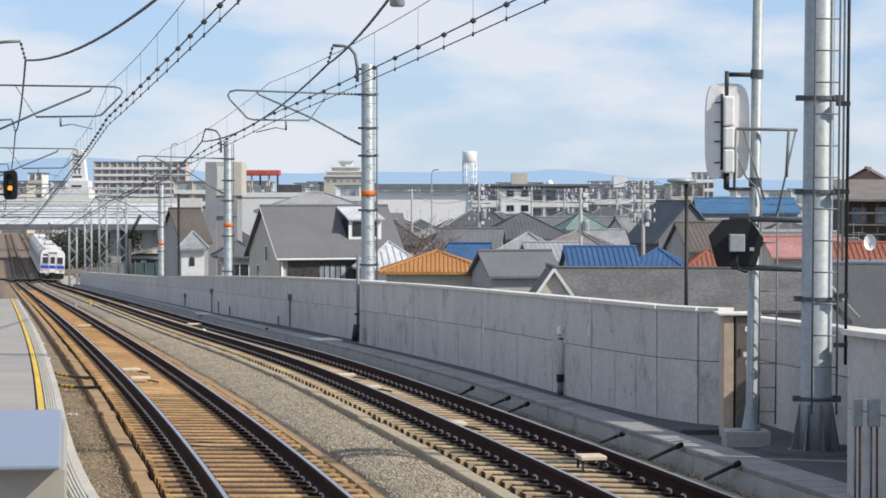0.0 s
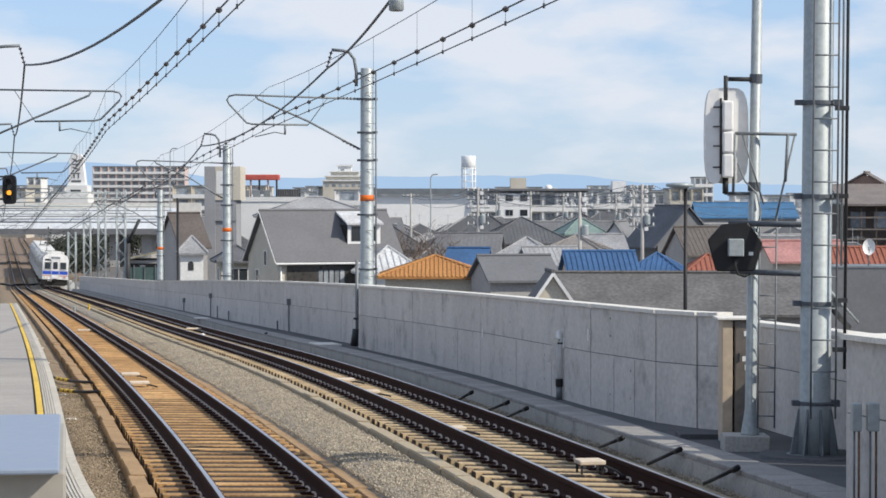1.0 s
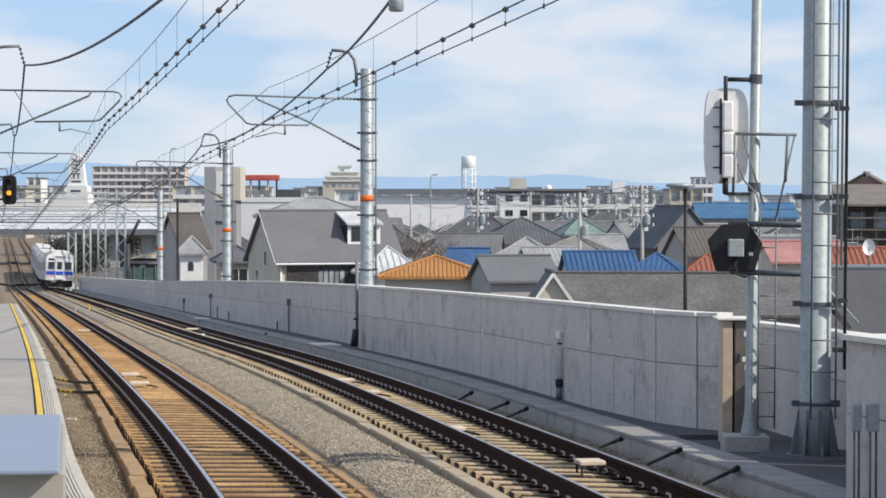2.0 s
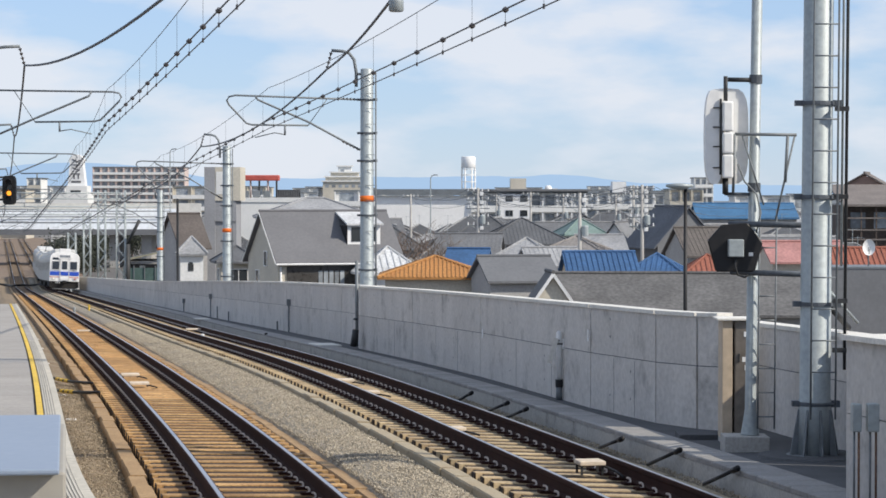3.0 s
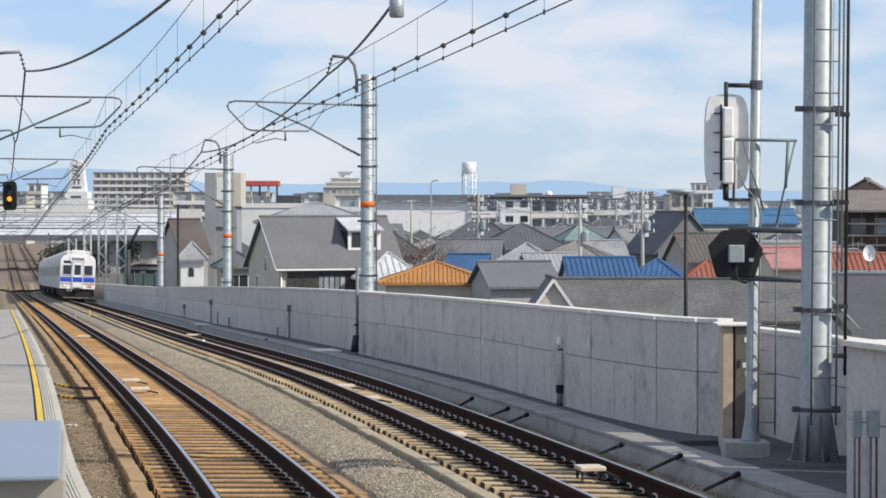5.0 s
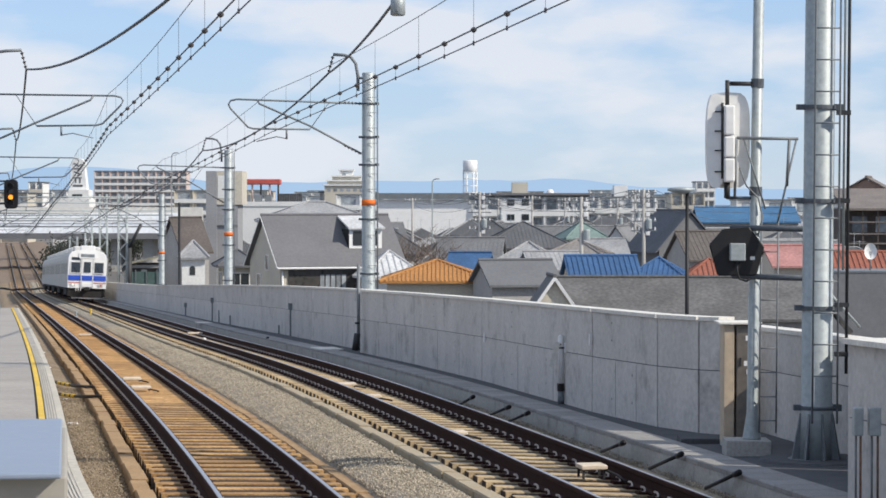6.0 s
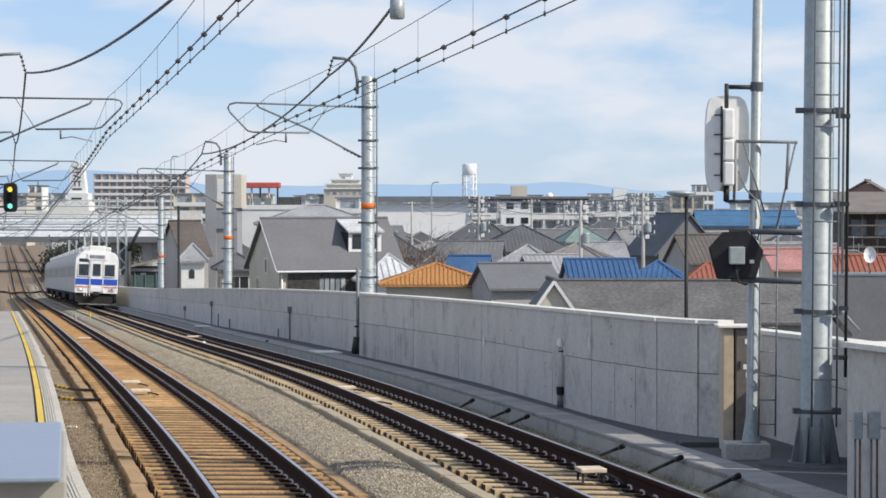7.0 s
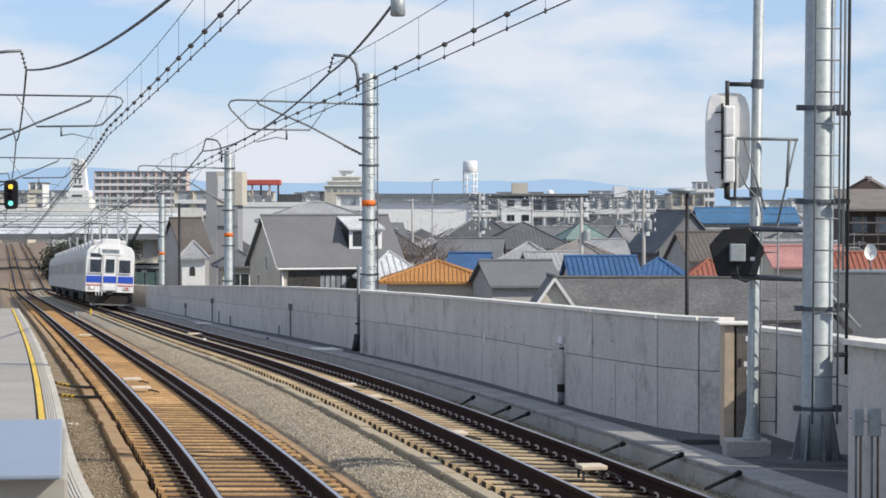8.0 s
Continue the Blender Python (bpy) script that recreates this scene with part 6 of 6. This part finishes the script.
def leafy(x, y, w, h, seed, label, mat):
    g = empty("tree", label, "tree", pose(x, y, 0), group="trackside trees")
    r = random.Random(seed)
    part("trunk", rod(bmesh.new(), (0, 0, 0), (0, 0, h * 0.6), 0.22, 0.1), M_BARK, g)
    verts, faces = [], []
    for _ in range(2600):
        a, b, c = r.gauss(0, 0.38), r.gauss(0, 0.38), r.gauss(0, 0.33)
        p = Vector((a * w, b * w, h * 0.6 + c * h * 0.62))
        if p.z < 0.4:
            continue
        u = Vector((r.uniform(-1, 1), r.uniform(-1, 1), r.uniform(-1, 1))).normalized()
        v = u.orthogonal().normalized()
        s = r.uniform(0.12, 0.26)
        i = len(verts)
        verts += [p + u * s, p + v * s * 0.6, p - u * s, p - v * s * 0.6]
        faces.append((i, i + 1, i + 2, i + 3))
    me = bpy.data.meshes.new("crown")
    me.from_pydata(verts, [], faces)
    me.materials.append(mat)
    cr = new("crown", me)
    cr.parent = g


M_LEAF = material("dark_evergreen", (0.035, 0.042, 0.03), 0.8, grain=3, vary=0.4, island=0.4, bump=0)
for k, (x, y, w, h) in enumerate(((-52.4, 345, 2.4, 5.2), (-52.0, 352, 2.4, 5.2), (-51.0, 356, 2.4, 5.2), (-54.6, 362, 2.2, 4.9), (-51.0, 372, 2.6, 5.6), (-56.4, 384, 2.6, 5.2), (-59.0, 440, 3.0, 6.0), (-55.0, 452, 3.4, 6.4), (-66.0, 470, 3.4, 5.6))):
    leafy(x, y, w, h, 20 + k, "dark evergreen tree beside the line", M_LEAF)

# ---- the mass of roofs ----
rng = random.Random(5)
taken = [(8.17, 246, 7), (22.97, 239, 6), (8.75, 199, 5), (5.87, 133, 4), (-8.24, 184, 9), (-10.46, 219, 8), (-0.62, 166, 6), (-3.36, 178, 5), (5.13, 160, 5), (10.48, 167, 5), (15.06, 171, 5), (1.74, 188, 4), (18.27, 174, 4),
         (12.24, 137, 10), (24.38, 170, 5), (25.03, 152, 4), (-20.40, 240, 7), (-17.70, 267, 9), (-16.70, 174, 4), (-23.30, 236, 6), (-15.16, 192, 4), (-1.87, 200, 4), (-3.99, 214, 4),
         (42.25, 244, 10), (36.1, 304, 10), (6.4, 199, 3), (8.6, 194, 3), (10.9, 217, 4), (4.6, 272, 6), (14.2, 253, 4), (16.6, 246, 3), (21.6, 203, 5), (14.4, 228, 4), (-4.6, 239, 5), (2.2, 229, 5)]
stock = []
for k in range(14):
    w, d = rng.uniform(6.5, 10.5), rng.uniform(6, 8)
    eave = rng.uniform(5.9, 7.3)
    ridge = eave + rng.uniform(1.3, 2.3)
    ri = rng.choice([0, 0, 0, 1, 1, 2, 3, 5, 5, 0, 1])
    words = ["dark grey", "grey", "pale grey", "brown", "blue", "slate", "grey-green"][ri]
    stock.append((house("two-storey house with %s tiled roof" % words, -300 - 14 * k, 150, w, d, eave, ridge, 0, rng.choice(["gable", "hip", "gable_y", "hip"]), ROOFS[ri], rng.choice(WALLS[:3]), rib=0.36, group="town houses", trim=0.05 if k % 3 else 0), max(w, d) * 0.62))
for n_, (ob, rad) in enumerate(stock):
    # rooftop aerial, outdoor unit and balcony on each kind of house
    top = max(v[2] for c in ob.children for v in c.bound_box)
    dp = max(v[1] for c in ob.children if c.name.startswith("wall") for v in c.bound_box)
    wd = max(v[0] for c in ob.children if c.name.startswith("wall") for v in c.bound_box)
    bm = bmesh.new()
    rod(bm, (0.4, dp / 2, top - 0.3), (0.4, dp / 2, top + 1.3), 0.025, seg=5)
    for q in range(5):
        rod(bm, (-0.15 - 0.04 * q, dp / 2 - 0.3 + 0.15 * q, top + 1.2), (0.95 + 0.04 * q, dp / 2 - 0.3 + 0.15 * q, top + 1.2), 0.014, seg=4)
    rod(bm, (0.4, dp / 2 - 0.4, top + 1.2), (0.4, dp / 2 + 0.4, top + 1.2), 0.016, seg=4)
    tagged(part("aerial", bm, M_GALV, ob, "thin roof aerial"), kind="stuff")
    if n_ % 2:
        bl = part("balcony", boxed(-wd * 0.7, wd * 0.4, -1.0, -0.02, 2.6, 3.6, bevel=0.02), M_TRIM, ob, "white balcony front")
        part("outdoor_unit", boxed(wd * 0.5, wd * 0.5 + 0.8, -0.45, -0.05, 2.7, 3.3, bevel=0.02), WALLS[1], ob, "white outdoor air unit")
y = 186.0
while y < 640:
    half = 0.2 * y
    x = -0.088 * y + rng.uniform(0, 6)
    while x < half:
        hx, hy = x + rng.uniform(-2, 2), y + rng.uniform(-2, 2)
        ob, rad = stock[rng.randrange(len(stock))]
        if 385 < hy < 440 and -14 < hx < 30:
            x += 9
            continue
        if all((hx - a) ** 2 + (hy - b) ** 2 > (c + rad * 0.8) ** 2 for a, b, c in taken):
            copy_thing(ob, pose(hx, hy, rng.uniform(-0.7, 0.0) - 1.5 * max(0.0, 1 - (hy - 186) / 90), 0, 0, rng.choice([0, 90, 180, 270]) + rng.uniform(-14, 14)))
            taken.append((hx, hy, rad))
        x += rng.uniform(9.5, 13.5)
    y += 11 + (y - 186) * 0.012

# ---- hills ----
def ridge_line(name, y, peaks, base, mat, label):
    bm = bmesh.new()
    lo, hi, bk = [], [], []
    for k in range(241):
        x = -1400 + k * 2800 / 240
        z = base + sum(h * math.exp(-((x - c) / w) ** 2) for c, w, h in peaks)
        z += 2.2 * noise.noise(Vector((x * 0.012, 3.1, 0))) + 1.0 * noise.noise(Vector((x * 0.05, 7.7, 0)))
        lo.append(bm.verts.new((x, y - 60, 0)))
        hi.append(bm.verts.new((x, y, max(2, z))))
        bk.append(bm.verts.new((x, y + 200, 0)))
    for k in range(240):
        bm.faces.new((lo[k], lo[k + 1], hi[k + 1], hi[k]))
        bm.faces.new((hi[k], hi[k + 1], bk[k + 1], bk[k]))
    tagged(part(name, bm, mat, smooth=True), label, "hills", kind="structure")


# Distance haze is put into the hills as a steady blue glow.
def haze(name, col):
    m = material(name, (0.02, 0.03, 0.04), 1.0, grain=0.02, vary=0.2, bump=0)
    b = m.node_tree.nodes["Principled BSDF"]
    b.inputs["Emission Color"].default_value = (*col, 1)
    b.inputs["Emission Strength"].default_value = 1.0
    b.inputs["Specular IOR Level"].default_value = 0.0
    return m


ridge_line("backdrop_hills", 4150, [(-640, 170, 36), (-480, 90, 9), (-60, 520, 18), (200, 75, 8), (70, 60, 2), (330, 60, -3)], 22, haze("haze_glow_hills", (0.4, 0.565, 0.79)), "blue hills on the horizon, haze painted as a glow")
# ---- train ----
M_SIDE = material("train_silver_side", (0.5, 0.485, 0.455), 0.6, metal=0.0, grain=5, blotch=0.8, vary=0.1, bump=0.05, dist=0.001, streak=1.5)
M_FACE = material("train_white_face", (0.78, 0.78, 0.77), 0.45, grain=8, vary=0.06, bump=0.05, dist=0.001)
M_BLUE = material("train_blue_band", (0.03, 0.09, 0.5), 0.4, grain=8, vary=0.08, bump=0, dist=0.001)
M_REDL = material("train_red_line", (0.55, 0.09, 0.06), 0.45, vary=0.08, bump=0)
M_ROOFT = material("train_roof_paint", (0.62, 0.62, 0.61), 0.7, grain=6, vary=0.14)
M_UNDER = material("underframe_grime", (0.03, 0.028, 0.027), 0.85, grain=10, vary=0.35)
LAMP_T = glowing("train_headlamp", (1.0, 0.9, 0.75), 0.25)
# Side panes take a pale tone for the sky's grazing reflection.
M_SIDEGLASS = material("sheen_side_glass", (0.27, 0.265, 0.25), 0.35, grain=6, vary=0.1, bump=0)
SPEED = 18.2
CAR = 20.7


def body_section(top=3.5):
    return [(-1.37, 0.88), (1.37, 0.88), (1.372, 2.9), (1.32, 3.2), (1.15, 3.42), (0.7, 3.58), (0.0, 3.63), (-0.7, 3.58), (-1.15, 3.42), (-1.32, 3.2), (-1.372, 2.9)]


def wheelset(parent, y):
    w = part("wheelset", rod(bmesh.new(), (-0.62, y, 0.43), (0.62, y, 0.43), 0.08, seg=10), M_UNDER, parent)
    for s in (-1, 1):
        part("wheel", rod(bmesh.new(), (s * 0.5, y, 0.43), (s * 0.62, y, 0.43), 0.43, seg=20), M_RUST, w, "dark steel wheel")


def build_car(cab, panto):
    car = empty("train_car", "silver commuter train car with white cab, blue band and red line" if cab else "silver commuter train car with roof equipment", "train car", group="cars of the train")
    y0, y1 = 0.25, CAR - 0.25
    shell = part("body", plated(body_section(), "y", y0 + (0.25 if cab else 0), y1), M_SIDE, car)
    part("roof_skin", plated([(-1.18, 3.43), (-0.7, 3.592), (0, 3.642), (0.7, 3.592), (1.18, 3.43), (1.15, 3.4), (0, 3.6), (-1.15, 3.4)], "y", y0 + 0.28, y1 - 0.02), M_ROOFT, car, "pale grey roof")
    for s in (-1, 1):
        for k in range(4):
            yc = y0 + 2.6 + k * 4.9
            d = part("door", boxed(*sorted((s * 1.372, s * 1.383)), yc - 0.65, yc + 0.65, 0.98, 2.86), M_SIDE, car, "grey sliding door")
            for q in (-0.32, 0.32):
                part("door_pane", boxed(*sorted((s * 1.384, s * 1.388)), yc + q - 0.2, yc + q + 0.2, 1.85, 2.65), M_SIDEGLASS, d)
            if k < 3:
                for q in (-0.62, 0.62):
                    part("side_window", boxed(*sorted((s * 1.374, s * 1.382)), yc + 2.45 + q - 0.55, yc + 2.45 + q + 0.55, 1.85, 2.65), M_SIDEGLASS, car)
    for yc in (3.6, 10.3, 17.0):
        part("air_conditioner", boxed(-0.95, 0.95, yc - 1.3, yc + 1.3, 3.5, 3.86, bevel=0.08), M_ROOFT, car)
    for s in (-1, 1):
        bar("roof_rail", (s * 0.85, y0 + 0.6, 3.66), (s * 0.85, y1 - 0.3, 3.66), 0.025, M_ROOFT, car)
    for yc in (3.4, CAR - 3.4):
        b = part("bogie", boxed(-0.95, 0.95, yc - 1.45, yc + 1.45, 0.35, 0.72, bevel=0.05), M_UNDER, car)
        for q in (-1.05, 1.05):
            wheelset(b, yc + q)
    for a, b_, z in ((6.2, 8.4, 0.3), (9.0, 11.6, 0.35), (12.2, 14.6, 0.3)):
        part("underfloor_box", boxed(-1.25, 1.25, a, b_, z, 0.88, bevel=0.03), M_UNDER, car)
    part("underframe", boxed(-1.2, 1.2, y0 + 0.4, y1, 0.7, 0.885), M_UNDER, car)
    if panto:
        bm = bmesh.new()
        for s in (-0.5, 0.5):
            rod(bm, (s, 4.2, 3.9), (s * 0.9, 5.3, 4.5), 0.03, seg=5)
            rod(bm, (s * 0.9, 5.3, 4.5), (s * 0.8, 4.4, 5.25), 0.025, seg=5)
            rod(bm, (s, 6.4, 3.9), (s * 0.9, 5.3, 4.5), 0.03, seg=5)
        tube(bm, [(-0.95, 4.4, 5.15), (-0.7, 4.4, 5.28), (0.7, 4.4, 5.28), (0.95, 4.4, 5.15)], 0.03)
        box(bm, -0.7, 0.7, 4.0, 6.6, 3.86, 3.92)
        part("pantograph", bm, M_DARK, car, "dark folding pantograph")
    if not cab:
        part("gangway", boxed(-0.5, 0.5, 0.0, y0, 0.95, 3.0), M_UNDER, car)
        return car
    # cab face, leaning back a little above the waist
    bm = bmesh.new()
    sec = body_section()
    f0 = [bm.verts.new((x * (0.97 if z > 0 else 1), y0 + max(0, z - 1.9) * 0.1, z)) for x, z in sec]
    f1 = [bm.verts.new((x, y0 + 0.252, z)) for x, z in sec]
    bm.faces.new(f0)
    for k in range(len(sec)):
        bm.faces.new((f0[k], f0[(k + 1) % len(sec)], f1[(k + 1) % len(sec)], f1[k]))
    bm.faces.new(f1[::-1])
    part("cab_face", bm, M_FACE, car, "white painted cab front")

    def on_face(z):
        return y0 + max(0, z - 1.9) * 0.1

    def slab(name, x0, x1, z0, z1, proud, mat, label="", parent=None):
        bm = bmesh.new()
        v = [bm.verts.new(p) for p in ((x0, on_face(z0) - proud, z0), (x1, on_face(z0) - proud, z0), (x1, on_face(z1) - proud, z1), (x0, on_face(z1) - proud, z1),
                                       (x0, on_face(z0) + 0.02, z0), (x1, on_face(z0) + 0.02, z0), (x1, on_face(z1) + 0.02, z1), (x0, on_face(z1) + 0.02, z1))]
        for f in ((0, 1, 2, 3), (7, 6, 5, 4), (0, 4, 5, 1), (1, 5, 6, 2), (2, 6, 7, 3), (3, 7, 4, 0)):
            bm.faces.new([v[i] for i in f])
        return part(name, bm, mat, parent or car, label)

    slab("blue_band", -1.325, 1.325, 1.42, 1.78, 0.012, M_BLUE, "blue painted band")
    slab("red_line", -1.325, 1.325, 1.24, 1.29, 0.01, M_REDL, "thin red line")
    for x0, x1 in ((-1.13, -0.5), (0.5, 1.13)):
        s = slab("window_frame", x0 - 0.06, x1 + 0.06, 1.92, 2.76, 0.02, M_ROOFT)
        slab("windscreen", x0, x1, 1.98, 2.7, 0.028, GLASS, "dark windscreen", s)
        bar("wiper", (x0 + 0.4, on_face(2.0) - 0.05, 1.98), (x0 + 0.18, on_face(2.4) - 0.05, 2.4), 0.014, M_BLACK, s)
    d = slab("gangway_door", -0.36, 0.36, 0.98, 2.95, 0.05, M_FACE, "white gangway door")
    slab("door_window", -0.24, 0.24, 2.0, 2.74, 0.056, GLASS, "dark door window", d)
    slab("door_blue_band", -0.355, 0.355, 1.42, 1.78, 0.06, M_BLUE, "blue painted band", d)
    for s in (-1, 1):
        slab("door_post", s * 0.41 - 0.035, s * 0.41 + 0.035, 0.95, 3.0, 0.075, M_ROOFT, "grey gangway frame")
    slab("sign_box", -1.12, -0.52, 2.86, 3.06, 0.02, GLASS, "dark number display")
    slab("destination_case", -0.6, 0.6, 3.0, 3.4, 0.06, M_FACE)
    slab("destination_sign", -0.48, 0.48, 3.08, 3.3, 0.07, M_PANE, "grey destination sign")
    slab("lower_plate", -0.36, 0.36, 0.98, 1.22, 0.062, M_FACE, "white step plate")
    for s in (-1, 1):
        lamp_case = slab("headlamp", s * 0.98 - 0.17, s * 0.98 + 0.17, 1.02, 1.2, 0.045, M_ROOFT)
        part("lamp_lens", rod(bmesh.new(), (s * 0.98, y0 - 0.055, 1.11), (s * 0.98, y0 - 0.03, 1.11), 0.07, seg=12), LAMP_T if s < 0 else M_REDL, lamp_case)
    part("roof_hood", boxed(-0.52, 0.52, y0 + 0.2, y0 + 1.3, 3.45, 3.9, bevel=0.05), M_FACE, car, "white roof hood over the cab")
    sk = part("skirt", plated([(-1.28, 0.86), (1.28, 0.86), (1.2, 0.3), (1.02, 0.22), (-1.02, 0.22), (-1.2, 0.3)], "y", y0 + 0.15, y0 + 0.2), M_UNDER, car, "dark front skirt")
    for s in (-1, 1):
        part("skirt_edge", boxed(s * 1.24 - 0.07, s * 1.24 + 0.07, y0 + 0.08, y0 + 0.7, 0.3, 0.87), M_UNDER, sk)
    part("coupler", boxed(-0.16, 0.16, y0 - 0.5, y0 + 0.2, 0.72, 0.95, bevel=0.03), M_UNDER, car)
    part("snow_plough", boxed(-1.05, 1.05, y0 + 0.2, y0 + 0.3, 0.14, 0.24), M_ROOFT, car)
    for k in range(3):
        bar("hose", (-0.75 + 0.16 * k, y0 - 0.04, 0.85), (-0.75 + 0.16 * k, y0 - 0.06, 0.66), 0.03, M_ROOFT, car)
    return car


cars = [build_car(True, False), build_car(False, True), build_car(False, False), build_car(False, True), build_car(False, False)]


def train_y(t, back):
    return 289.1 - SPEED * t + back


def motions():
    """The train runs up the ramp at about 72 km/h."""
    for k, car in enumerate(cars):
        walk(car, [(i * 0.5, track_pose(right_x, train_y(i * 0.5, CAR * k * 0.985), 0, 0, CANT_R)) for i in range(17)])

    # added discs change the signal from amber to yellow over green
    for shutter, z0, z1 in ((shutters[0], 0.34, 0.1), (shutters[1], -0.36, -0.13)):
        walk(shutter, [(t, pose(0, 0, z)) for t, z in ((0, z0), (3, z0), (6.2, z0), (6.4, z1), (7, z1), (8, z1))])


motions()
